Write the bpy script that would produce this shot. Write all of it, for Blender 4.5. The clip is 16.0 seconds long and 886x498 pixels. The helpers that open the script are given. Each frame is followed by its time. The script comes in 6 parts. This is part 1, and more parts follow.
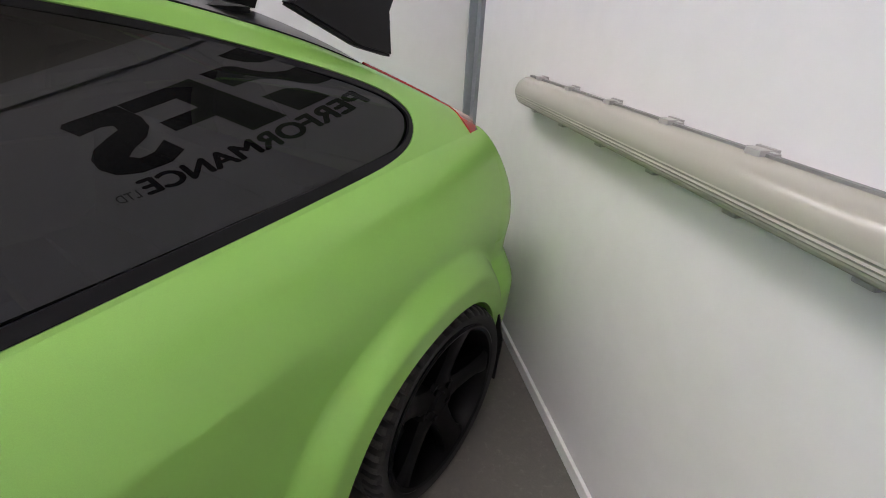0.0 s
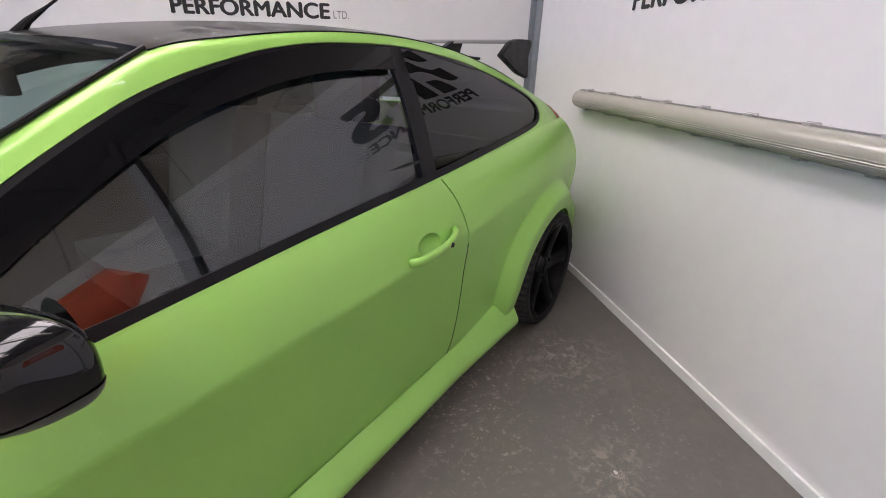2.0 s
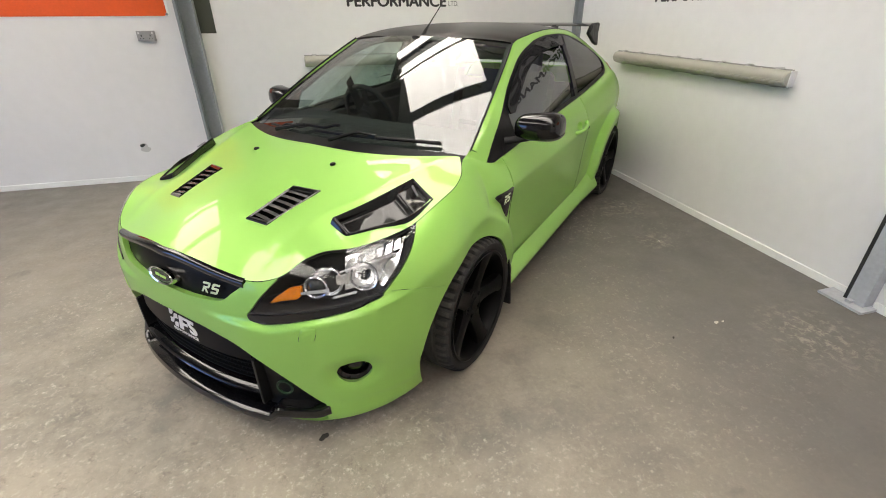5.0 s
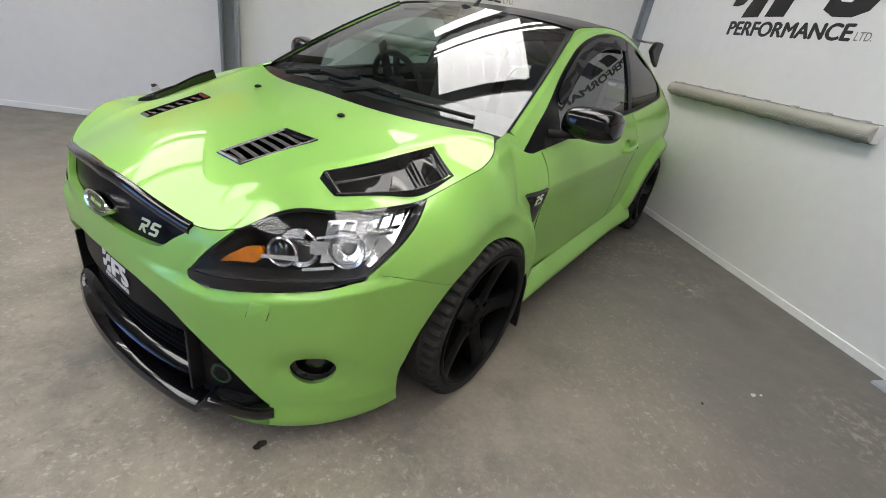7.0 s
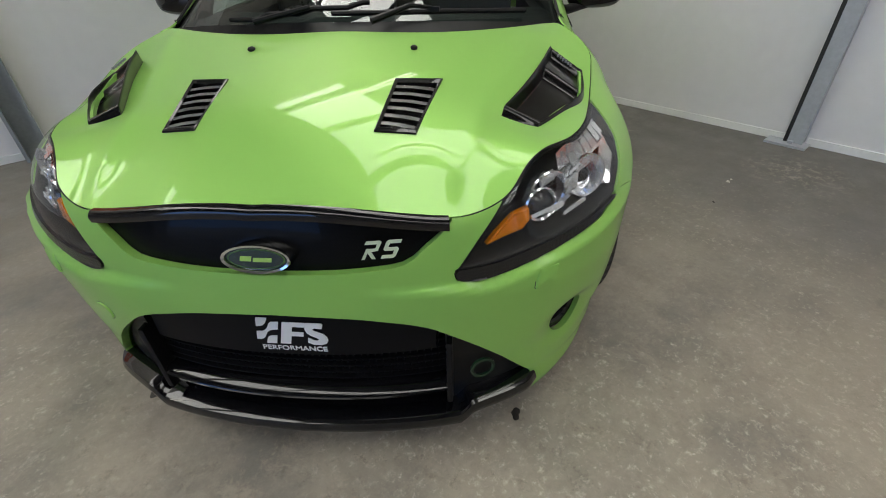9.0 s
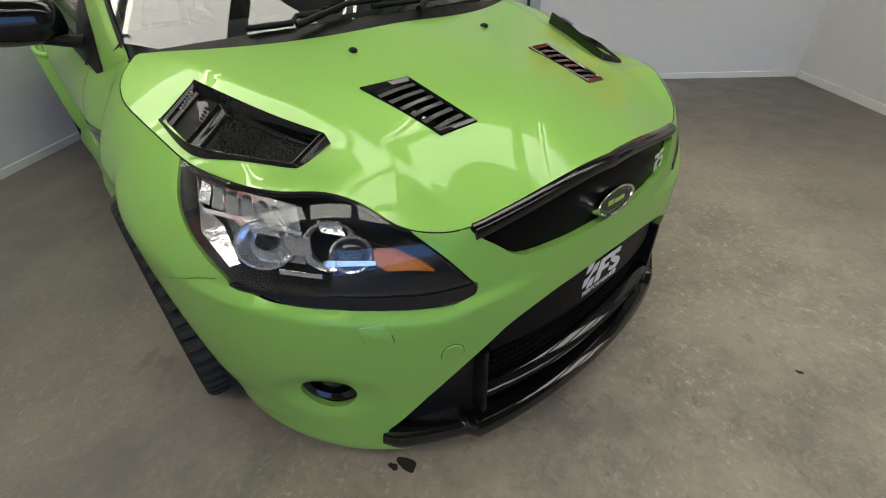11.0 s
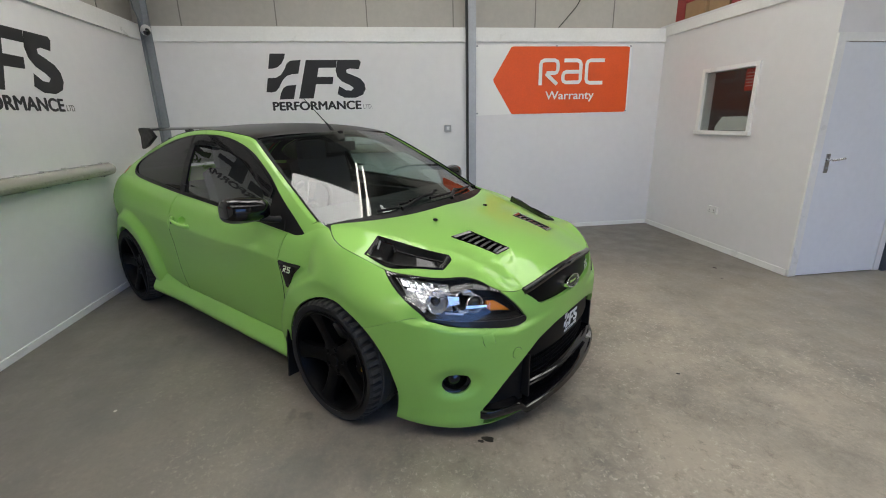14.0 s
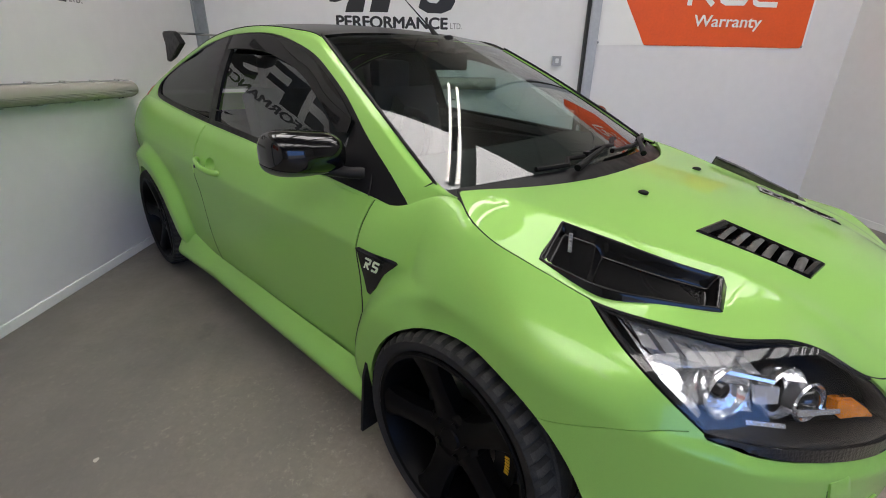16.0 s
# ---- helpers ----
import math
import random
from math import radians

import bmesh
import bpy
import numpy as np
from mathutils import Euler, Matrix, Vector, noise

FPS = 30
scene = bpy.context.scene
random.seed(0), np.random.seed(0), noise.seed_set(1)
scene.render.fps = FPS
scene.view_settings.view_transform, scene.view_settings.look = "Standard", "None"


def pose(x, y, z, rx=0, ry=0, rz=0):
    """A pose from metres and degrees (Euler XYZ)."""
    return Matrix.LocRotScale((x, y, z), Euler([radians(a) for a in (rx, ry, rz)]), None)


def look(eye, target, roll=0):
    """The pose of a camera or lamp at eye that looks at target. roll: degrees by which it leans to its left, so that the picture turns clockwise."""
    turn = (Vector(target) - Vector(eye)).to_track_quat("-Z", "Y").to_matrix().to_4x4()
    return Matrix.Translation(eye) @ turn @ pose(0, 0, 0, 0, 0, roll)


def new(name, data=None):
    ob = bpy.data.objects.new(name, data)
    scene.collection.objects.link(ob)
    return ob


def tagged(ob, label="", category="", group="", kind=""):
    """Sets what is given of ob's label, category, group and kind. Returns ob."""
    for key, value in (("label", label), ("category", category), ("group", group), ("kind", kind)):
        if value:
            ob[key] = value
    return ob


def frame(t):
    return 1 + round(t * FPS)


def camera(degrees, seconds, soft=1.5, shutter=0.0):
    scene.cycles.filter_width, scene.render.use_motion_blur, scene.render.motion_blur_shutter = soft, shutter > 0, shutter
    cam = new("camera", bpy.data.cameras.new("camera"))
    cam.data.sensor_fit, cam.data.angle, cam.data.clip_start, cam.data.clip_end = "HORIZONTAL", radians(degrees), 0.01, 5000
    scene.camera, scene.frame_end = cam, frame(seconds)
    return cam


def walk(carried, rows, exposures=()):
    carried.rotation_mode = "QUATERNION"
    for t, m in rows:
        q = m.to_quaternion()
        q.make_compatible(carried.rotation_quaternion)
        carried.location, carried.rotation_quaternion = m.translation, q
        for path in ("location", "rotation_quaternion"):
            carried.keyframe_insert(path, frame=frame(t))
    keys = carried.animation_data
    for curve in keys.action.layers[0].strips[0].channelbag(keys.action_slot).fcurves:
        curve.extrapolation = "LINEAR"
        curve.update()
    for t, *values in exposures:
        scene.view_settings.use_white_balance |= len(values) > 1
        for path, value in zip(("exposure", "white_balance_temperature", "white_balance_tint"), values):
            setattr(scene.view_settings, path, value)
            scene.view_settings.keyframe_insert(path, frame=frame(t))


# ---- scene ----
cam = camera(90.8, 16.0, soft=1.0)

# ---- camera and its way ----
PATH = [
    (0, (-1.822, 1.391, 1.362), (-3.299, 0.417, 0.429), 3.3),
    (0.5, (-1.550, 1.435, 1.369), (-3.049, 0.427, 0.511), 2.6),
    (1, (-1.214, 1.459, 1.353), (-2.736, 0.452, 0.535), -0.5),
    (1.5, (-0.881, 1.536, 1.362), (-2.400, 0.546, 0.519), 0.9),
    (2, (-0.543, 1.589, 1.370), (-2.064, 0.577, 0.558), 1.4),
    (2.5, (-0.167, 1.544, 1.357), (-1.692, 0.527, 0.557), 1.8),
    (3, (0.168, 1.580, 1.339), (-1.337, 0.542, 0.529), 1.4),
    (3.5, (0.525, 1.581, 1.305), (-0.960, 0.539, 0.463), 0.4),
    (4, (0.898, 1.497, 1.294), (-0.510, 0.513, 0.271), -3.2),
    (4.5, (1.251, 1.574, 1.430), (-0.187, 0.632, 0.408), -2.3),
    (4.7, (1.376, 1.594, 1.470), (-0.107, 0.665, 0.502), -2.0),
    (5.75, (1.610, 1.650, 1.530), (0.084, 0.715, 0.638), 4.5),
    (6.8, (1.346, 1.515, 1.325), (-0.198, 0.587, 0.456), 10.6),
    (7, (1.278, 1.465, 1.266), (-0.247, 0.522, 0.379), 10.5),
    (7.5, (1.301, 1.267, 1.209), (-0.150, 0.368, 0.167), 7.7),
    (8, (1.451, 1.047, 1.226), (-0.030, 0.215, 0.169), -3.5),
    (8.2, (1.484, 0.939, 1.214), (-0.035, 0.220, 0.129), -3.7),
    (9.25, (1.560, 0.280, 1.165), (-0.086, 0.309, 0.029), -1.0),
    (10.3, (1.480, -0.478, 1.156), (0.027, 0.252, -0.007), 2.1),
    (10.5, (1.453, -0.626, 1.161), (0.050, 0.210, 0.006), 1.2),
    (11, (1.292, -0.891, 1.168), (0.030, 0.146, 0.014), -2.4),
    (11.5, (1.121, -1.115, 1.176), (0.066, 0.127, 0.017), -2.2),
    (12, (1.072, -1.388, 1.273), (0.114, -0.010, 0.185), -4.4),
    (12.5, (1.196, -1.651, 1.388), (0.209, -0.143, 0.522), -3.3),
    (13, (1.409, -1.859, 1.467), (0.326, -0.296, 0.847), -3.8),
    (13.5, (1.605, -2.033, 1.487), (0.456, -0.502, 0.906), -1.6),
    (14, (1.637, -2.057, 1.455), (0.450, -0.550, 0.888), -1.3),
    (14.5, (1.524, -1.926, 1.381), (0.296, -0.457, 0.803), -0.5),
    (15, (1.308, -1.676, 1.300), (0.048, -0.264, 0.653), 0.9),
    (15.5, (0.978, -1.580, 1.266), (-0.299, -0.218, 0.549), 0.6),
    (16, (0.612, -1.558, 1.256), (-0.671, -0.224, 0.497), 1.1),
]
walk(cam, [(t, look(eye, target, roll)) for t, eye, target, roll in PATH], exposures=[(0.0, 0.95, 6400, 20), (2.0, 0.95, 6450, 24), (3.5, 0.63, 6900, 17), (4.7, 0.97, 7080, 12), (7.0, 0.68, 6450, 11), (7.5, 0.55, 6500, 11), (8.0, 0.14, 6450, 6), (10.3, 0.36, 6850, 9), (11.0, 0.12, 6920, 6), (11.6, 0.10, 6880, 5), (12.1, 0.22, 6920, 5), (12.6, 0.40, 7000, 5), (14.0, 0.26, 6530, 9), (16.0, 0.40, 6530, 14)])

# ---- world and light ----
world = bpy.data.worlds.new("daylight")
scene.world = world
world.use_nodes = True
_nt = world.node_tree
_bg = _nt.nodes["Background"]
_sky = _nt.nodes.new("ShaderNodeTexSky")
_sky.sky_type = "NISHITA"
_sky.sun_disc = False
_sky.sun_elevation, _sky.sun_rotation = radians(48), radians(120)
_nt.links.new(_sky.outputs[0], _bg.inputs[0])
_bg.inputs[1].default_value = 0.15
_sun = new("sun", bpy.data.lights.new("sun", "SUN"))
_sun.data.energy, _sun.data.angle, _sun.data.color = 4.5, radians(0.5), (1.0, 0.95, 0.88)
_sun.matrix_world = look((8, 8, 12), (0, 0, 0))


# ---- materials ----
def material(name, colour, rough=0.5, metal=0.0, coat=0.0, coat_rough=0.03, noise_scale=0.0, vary=0.1, bump=0.0, bump_scale=200.0,
             emit=None, strength=0.0, alpha=1.0, spec=0.5):
    m = bpy.data.materials.new(name)
    m.use_nodes = True
    n, l = m.node_tree.nodes, m.node_tree.links
    b = n["Principled BSDF"]
    b.inputs["Base Color"].default_value = (*colour, 1)
    b.inputs["Roughness"].default_value, b.inputs["Metallic"].default_value = rough, metal
    b.inputs["Coat Weight"].default_value, b.inputs["Coat Roughness"].default_value = coat, coat_rough
    b.inputs["Specular IOR Level"].default_value = spec
    co = n.new("ShaderNodeTexCoord")
    if noise_scale:
        t1, t2 = n.new("ShaderNodeTexNoise"), n.new("ShaderNodeTexNoise")
        t1.inputs["Scale"].default_value, t2.inputs["Scale"].default_value = noise_scale, noise_scale * 9
        t1.inputs["Detail"].default_value = t2.inputs["Detail"].default_value = 4
        l.new(co.outputs["Object"], t1.inputs["Vector"]), l.new(co.outputs["Object"], t2.inputs["Vector"])
        add = n.new("ShaderNodeMath")
        add.operation = "ADD"
        l.new(t1.outputs[0], add.inputs[0]), l.new(t2.outputs[0], add.inputs[1])
        ramp = n.new("ShaderNodeMapRange")
        ramp.inputs[1].default_value, ramp.inputs[2].default_value = 0.65, 1.35
        ramp.inputs[3].default_value, ramp.inputs[4].default_value = 1 - vary, 1 + vary
        l.new(add.outputs[0], ramp.inputs[0])
        mul = n.new("ShaderNodeMix")
        mul.data_type, mul.blend_type = "RGBA", "MULTIPLY"
        mul.inputs[0].default_value = 1
        mul.inputs[6].default_value = (*colour, 1)
        l.new(ramp.outputs[0], mul.inputs[7])
        l.new(mul.outputs[2], b.inputs["Base Color"])
        r2 = n.new("ShaderNodeMapRange")
        r2.inputs[1].default_value, r2.inputs[2].default_value = 0.3, 0.7
        r2.inputs[3].default_value, r2.inputs[4].default_value = max(rough - 0.08, 0.02), min(rough + 0.08, 1)
        l.new(t1.outputs[0], r2.inputs[0]), l.new(r2.outputs[0], b.inputs["Roughness"])
    if bump:
        t3, bp = n.new("ShaderNodeTexNoise"), n.new("ShaderNodeBump")
        t3.inputs["Scale"].default_value, t3.inputs["Detail"].default_value = bump_scale, 3
        bp.inputs["Strength"].default_value, bp.inputs["Distance"].default_value = bump, 0.002
        l.new(co.outputs["Object"], t3.inputs["Vector"])
        l.new(t3.outputs[0], bp.inputs["Height"]), l.new(bp.outputs[0], b.inputs["Normal"])
    if emit:
        b.inputs["Emission Color"].default_value, b.inputs["Emission Strength"].default_value = (*emit, 1), strength
    return m


def floor_material():
    """Worn grey painted concrete: brownish bare patches, pale chips and dark stains."""
    m = bpy.data.materials.new("worn_floor_paint")
    m.use_nodes = True
    n, l = m.node_tree.nodes, m.node_tree.links
    b = n["Principled BSDF"]
    co = n.new("ShaderNodeTexCoord")

    def tex(scale, detail=5, rough=0.6, distort=0.0):
        t = n.new("ShaderNodeTexNoise")
        t.inputs["Scale"].default_value, t.inputs["Detail"].default_value = scale, detail
        t.inputs["Roughness"].default_value, t.inputs["Distortion"].default_value = rough, distort
        l.new(co.outputs["Object"], t.inputs["Vector"])
        return t.outputs[0]

    def ramp(src, lo, hi, a=0.0, z=1.0):
        r = n.new("ShaderNodeMapRange")
        for i, v in enumerate((lo, hi, a, z)):
            r.inputs[i + 1].default_value = v
        l.new(src, r.inputs[0])
        return r.outputs[0]

    def mix(f, a, c, mode="MIX"):
        x = n.new("ShaderNodeMix")
        x.data_type, x.blend_type = "RGBA", mode
        l.new(f, x.inputs[0])
        for i, v in ((6, a), (7, c)):
            if isinstance(v, tuple):
                x.inputs[i].default_value = (*v, 1)
            else:
                l.new(v, x.inputs[i])
        return x.outputs[2]

    def times(a, c):
        x = n.new("ShaderNodeMath")
        x.operation = "MULTIPLY"
        l.new(a, x.inputs[0]), l.new(c, x.inputs[1])
        return x.outputs[0]

    base = mix(ramp(tex(0.7, 4), 0.38, 0.62), GREY_PAINT, BARE_FLOOR)
    base = mix(ramp(tex(4, 6, 0.7), 0.48, 0.75, 0.0, 0.5), base, (0.265, 0.225, 0.180))
    base = mix(ramp(tex(40, 6, 0.75), 0.45, 0.75, 0.0, 0.42), base, (0.125, 0.111, 0.095))
    chips = times(ramp(tex(26, 7, 0.8, 0.3), 0.53, 0.60), ramp(tex(1.1, 4, 0.6), 0.40, 0.58))
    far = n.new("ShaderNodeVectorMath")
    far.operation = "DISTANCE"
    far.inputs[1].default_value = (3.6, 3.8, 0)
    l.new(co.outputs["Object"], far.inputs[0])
    rear, most = n.new("ShaderNodeVectorMath"), n.new("ShaderNodeMath")
    rear.operation, most.operation = "DISTANCE", "MAXIMUM"
    rear.inputs[1].default_value = (0.85, 2.0, 0)
    l.new(co.outputs["Object"], rear.inputs[0])
    l.new(ramp(far.outputs["Value"], 0.7, 3.0, 1.0, 0.12), most.inputs[0]), l.new(ramp(rear.outputs["Value"], 0.3, 0.9, 1.0, 0.0), most.inputs[1])
    chips = times(chips, most.outputs[0])
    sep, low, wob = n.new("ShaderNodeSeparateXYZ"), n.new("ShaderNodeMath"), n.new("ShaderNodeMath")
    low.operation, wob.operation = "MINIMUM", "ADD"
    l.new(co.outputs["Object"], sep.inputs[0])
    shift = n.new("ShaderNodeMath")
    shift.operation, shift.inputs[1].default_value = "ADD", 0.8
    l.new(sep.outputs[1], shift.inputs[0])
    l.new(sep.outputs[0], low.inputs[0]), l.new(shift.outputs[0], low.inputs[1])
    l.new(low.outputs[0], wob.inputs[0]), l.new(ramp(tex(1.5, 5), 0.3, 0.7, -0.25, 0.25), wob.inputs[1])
    # floor colour goes darker and greyer towards the two logo walls
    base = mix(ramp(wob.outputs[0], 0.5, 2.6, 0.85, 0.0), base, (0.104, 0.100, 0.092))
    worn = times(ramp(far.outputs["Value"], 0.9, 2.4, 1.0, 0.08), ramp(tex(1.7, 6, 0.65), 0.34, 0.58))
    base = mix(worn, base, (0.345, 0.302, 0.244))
    base = mix(times(ramp(tex(34, 8, 0.8, 0.5), 0.42, 0.60, 0.0, 0.42), ramp(tex(2.6, 5, 0.6), 0.38, 0.62)), base, (0.160, 0.141, 0.118))
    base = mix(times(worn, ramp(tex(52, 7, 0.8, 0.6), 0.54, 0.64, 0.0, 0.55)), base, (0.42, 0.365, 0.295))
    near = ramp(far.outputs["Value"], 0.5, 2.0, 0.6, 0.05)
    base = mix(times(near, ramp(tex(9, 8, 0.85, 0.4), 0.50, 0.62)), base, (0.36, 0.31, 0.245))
    base = mix(times(near, ramp(tex(14, 7, 0.8, 0.2), 0.56, 0.66)), base, (0.13, 0.112, 0.092))
    base = mix(times(chips, ramp(tex(70, 3), 0.40, 0.66)), base, (0.52, 0.47, 0.39))
    # paint lifted off in pale patches by the stanchion and behind the rear wheel
    for at, near_r, far_r in (((0.55, 3.75, 0), 0.0, 0.36), ((0.48, 1.95, 0), 0.0, 0.32), ((0.62, 2.60, 0), 0.0, 0.20)):
        spot = n.new("ShaderNodeVectorMath")
        spot.operation, spot.inputs[1].default_value = "DISTANCE", at
        l.new(co.outputs["Object"], spot.inputs[0])
        lifted = times(ramp(spot.outputs["Value"], near_r, far_r, 0.7, 0.0), ramp(tex(21, 8, 0.75, 0.5), 0.50, 0.60))
        base = mix(lifted, base, (0.40, 0.355, 0.29))
    base = mix(ramp(tex(3.3, 4, 0.6), 0.66, 0.74, 0.0, 0.5), base, (0.10, 0.09, 0.08))
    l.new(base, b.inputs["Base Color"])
    l.new(ramp(tex(5, 5), 0.3, 0.7, 0.42, 0.66), b.inputs["Roughness"])
    bp = n.new("ShaderNodeBump")
    bp.inputs["Strength"].default_value, bp.inputs["Distance"].default_value = 0.25, 0.003
    l.new(tex(120, 4), bp.inputs["Height"]), l.new(bp.outputs[0], b.inputs["Normal"])
    return m


GREY_PAINT, BARE_FLOOR = (0.152, 0.144, 0.130), (0.228, 0.202, 0.166)
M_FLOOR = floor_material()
M_WALL = material("white_wall_paint", (0.725, 0.715, 0.715), 0.45, noise_scale=1.2, vary=0.03, bump=0.06, bump_scale=90)
M_TRIM = material("white_gloss_trim", (0.80, 0.80, 0.78), 0.35, noise_scale=4, vary=0.04)
M_STEEL = material("grey_painted_steel", (0.23, 0.25, 0.27), 0.45, noise_scale=5, vary=0.12)
M_CLAD = material("beige_cladding", (0.44, 0.42, 0.375), 0.5, noise_scale=2, vary=0.06)
M_FARWALL = material("dull_grey_wall", (0.36, 0.355, 0.34), 0.6, noise_scale=1.5, vary=0.12)
M_ROOF = material("roof_sheet", (0.22, 0.22, 0.215), 0.5, noise_scale=2, vary=0.06)
M_ROOFLIGHT = material("daylit_rooflight", (0.8, 0.8, 0.8), 0.5, emit=(1.0, 0.985, 0.95), strength=3.95)
M_BLUESKY = material("clear_sky", (0.1, 0.2, 0.5), 1.0, emit=(0.24, 0.46, 1.0), strength=2.0)
M_TUBE = material("fluorescent_tube", (0.9, 0.9, 0.88), 0.4, emit=(1.0, 0.96, 0.86), strength=9.0)
M_BLACKINK = material("black_print", (0.012, 0.012, 0.013), 0.4)
M_ORANGE = material("orange_banner", (0.78, 0.10, 0.015), 0.45, noise_scale=6, vary=0.06)
M_WHITEINK = material("white_print", (0.82, 0.82, 0.80), 0.5)
M_PVC = material("white_plastic", (0.72, 0.72, 0.70), 0.35)
M_LENS = material("ribbed_diffuser", (0.37, 0.355, 0.305), 0.25, coat=0.5)
M_DARK = material("dark_void", (0.02, 0.02, 0.02), 0.6)
M_GROUND = material("yard_concrete", (0.33, 0.32, 0.30), 0.8, noise_scale=3, vary=0.15)

# ---- mesh helpers ----
def mesh_of(bm, name, mat, smooth=False):
    me = bpy.data.meshes.new(name)
    bmesh.ops.recalc_face_normals(bm, faces=bm.faces[:])
    bm.to_mesh(me)
    bm.free()
    for m in (mat if isinstance(mat, (list, tuple)) else (mat,)):
        me.materials.append(m)
    if smooth:
        for p in me.polygons:
            p.use_smooth = True
    return me


def part(name, bm, mat, parent=None, label="", smooth=False, m=None):
    ob = new(name, mesh_of(bm, name, mat, smooth))
    if parent is not None:
        ob.parent = parent
    if m is not None:
        ob.matrix_basis = m
    if label:
        tagged(ob, label)
    return ob


def box(bm, lo, hi, bevel=0.0):
    r = bmesh.ops.create_cube(bm, size=1)
    s, c = Vector(hi) - Vector(lo), (Vector(hi) + Vector(lo)) / 2
    for v in r["verts"]:
        v.co = Vector((v.co.x * s.x, v.co.y * s.y, v.co.z * s.z)) + c
    if bevel:
        es = list({e for v in r["verts"] for e in v.link_edges})
        bmesh.ops.bevel(bm, geom=es, offset=bevel, segments=2, affect="EDGES", profile=0.7)
    return bm


def boxes(*pairs, bevel=0.0):
    bm = bmesh.new()
    for lo, hi in pairs:
        box(bm, lo, hi, bevel)
    return bm


def prism(bm, pts, depth, axis):
    """A flat outline (2D) raised by depth: axis 'x' puts the outline in the yz plane, 'y' in xz, 'z' in xy."""
    def at(p, h):
        return {"x": (h, p[0], p[1]), "y": (p[0], h, p[1]), "z": (p[0], p[1], h)}[axis]
    a = [bm.verts.new(at(p, depth[0])) for p in pts]
    b = [bm.verts.new(at(p, depth[1])) for p in pts]
    bm.faces.new(a), bm.faces.new(b[::-1])
    for i in range(len(pts)):
        j = (i + 1) % len(pts)
        bm.faces.new((a[i], a[j], b[j], b[i]))
    return bm


def cyl(bm, p0, p1, r0, r1=None, seg=16):
    p0, p1 = Vector(p0), Vector(p1)
    q = (p1 - p0).to_track_quat("Z", "Y").to_matrix().to_4x4()
    bmesh.ops.create_cone(bm, cap_ends=True, segments=seg, radius1=r0, radius2=r0 if r1 is None else r1, depth=(p1 - p0).length,
                          matrix=Matrix.Translation((p0 + p1) / 2) @ q)
    return bm


# ---- the room: its own axes, X along one logo wall and Y along the other, from their corner ----
ROOM = Matrix(((0.7191, 0.6949, 0.0000, -4.0761), (-0.6949, 0.7191, 0.0000, 0.0523), (0.0000, 0.0000, 1.0000, 0.0000), (0.0000, 0.0000, 0.0000, 1.0000)))
LX, LY, WALL_TOP = 9.5, 6.106, 2.47


def structure(name, bm, mat, label="", smooth=False, m=None):
    ob = part(name, bm, mat, None, label, smooth, ROOM if m is None else ROOM @ m)
    return tagged(ob, kind="structure")


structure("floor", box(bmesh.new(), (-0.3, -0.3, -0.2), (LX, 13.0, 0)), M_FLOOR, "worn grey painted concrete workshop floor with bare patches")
structure("wall_logo", box(bmesh.new(), (-0.12, -0.12, 0), (0, LY, WALL_TOP)), M_WALL, "white painted panel wall with black logo")
structure("wall_side", box(bmesh.new(), (0, -0.12, 0), (LX, 0, WALL_TOP)), M_WALL, "white painted panel wall with lamp")
bm = boxes(((0.0, LY, 0), (0.82, LY + 0.12, WALL_TOP)), ((0.82, LY, 0), (1.52, LY + 0.12, 1.27)), ((0.82, LY, 1.89), (1.52, LY + 0.12, WALL_TOP)),
           ((1.52, LY, 0), (2.25, LY + 0.12, WALL_TOP)), ((2.13, LY + 0.12, 2.04), (2.25, LY + 0.90, WALL_TOP)), ((2.13, LY + 0.90, 0), (2.25, 13.0, WALL_TOP)))
structure("wall_office", bm, M_WALL, "white painted office partition with window and door opening")

# cladding above the panels, far walls, roof with rooflights
RH = 6.1
bm = boxes(((-0.36, -0.36, WALL_TOP - 0.3), (-0.14, 13.0, RH)))
structure("wall_upper_logo", bm, M_CLAD, "beige metal cladding above the white panels")
bm = boxes(((-0.14, -0.36, WALL_TOP - 0.3), (LX, -0.14, RH)))
structure("wall_upper_side", bm, M_CLAD, "beige metal cladding above the white panels")
structure("wall_far", box(bmesh.new(), (-0.36, 13.0, 0), (LX + 0.2, 13.2, RH)), M_FARWALL, "plain grey far workshop wall")
# wall behind the camera with the open shutter door
bm = boxes(((LX, -0.36, 0), (LX + 0.2, 2.4, RH)), ((LX, 2.4, 2.7), (LX + 0.2, 7.4, RH)), ((LX, 7.4, 0), (LX + 0.2, 13.2, RH)))
structure("wall_shutter", bm, M_FARWALL, "plain grey wall with an open shutter doorway")
structure("ground", box(bmesh.new(), (LX + 0.2, -150, -0.3), (LX + 300, 150, -0.02)), M_GROUND, "pale concrete yard outside the doorway")
structure("backdrop", box(bmesh.new(), (LX + 40, -45, -1), (LX + 40.2, 55, 30)), M_BLUESKY, "clear blue sky beyond the open doorway")
EAVE, PITCH = 3.4, 0.20
roof_z = lambda y: EAVE + PITCH * y  # noqa: E731
STRIPS = [(1.58, 2.72), (5.15, 6.55)]


def slab(bm, x0, x1, y0, y1, low, high):
    """A sheet of the pitched roof between two lines, low and high above its plane."""
    prism(bm, [(y0, roof_z(y0) + low), (y1, roof_z(y1) + low), (y1, roof_z(y1) + high), (y0, roof_z(y0) + high)], (x0, x1), "x")


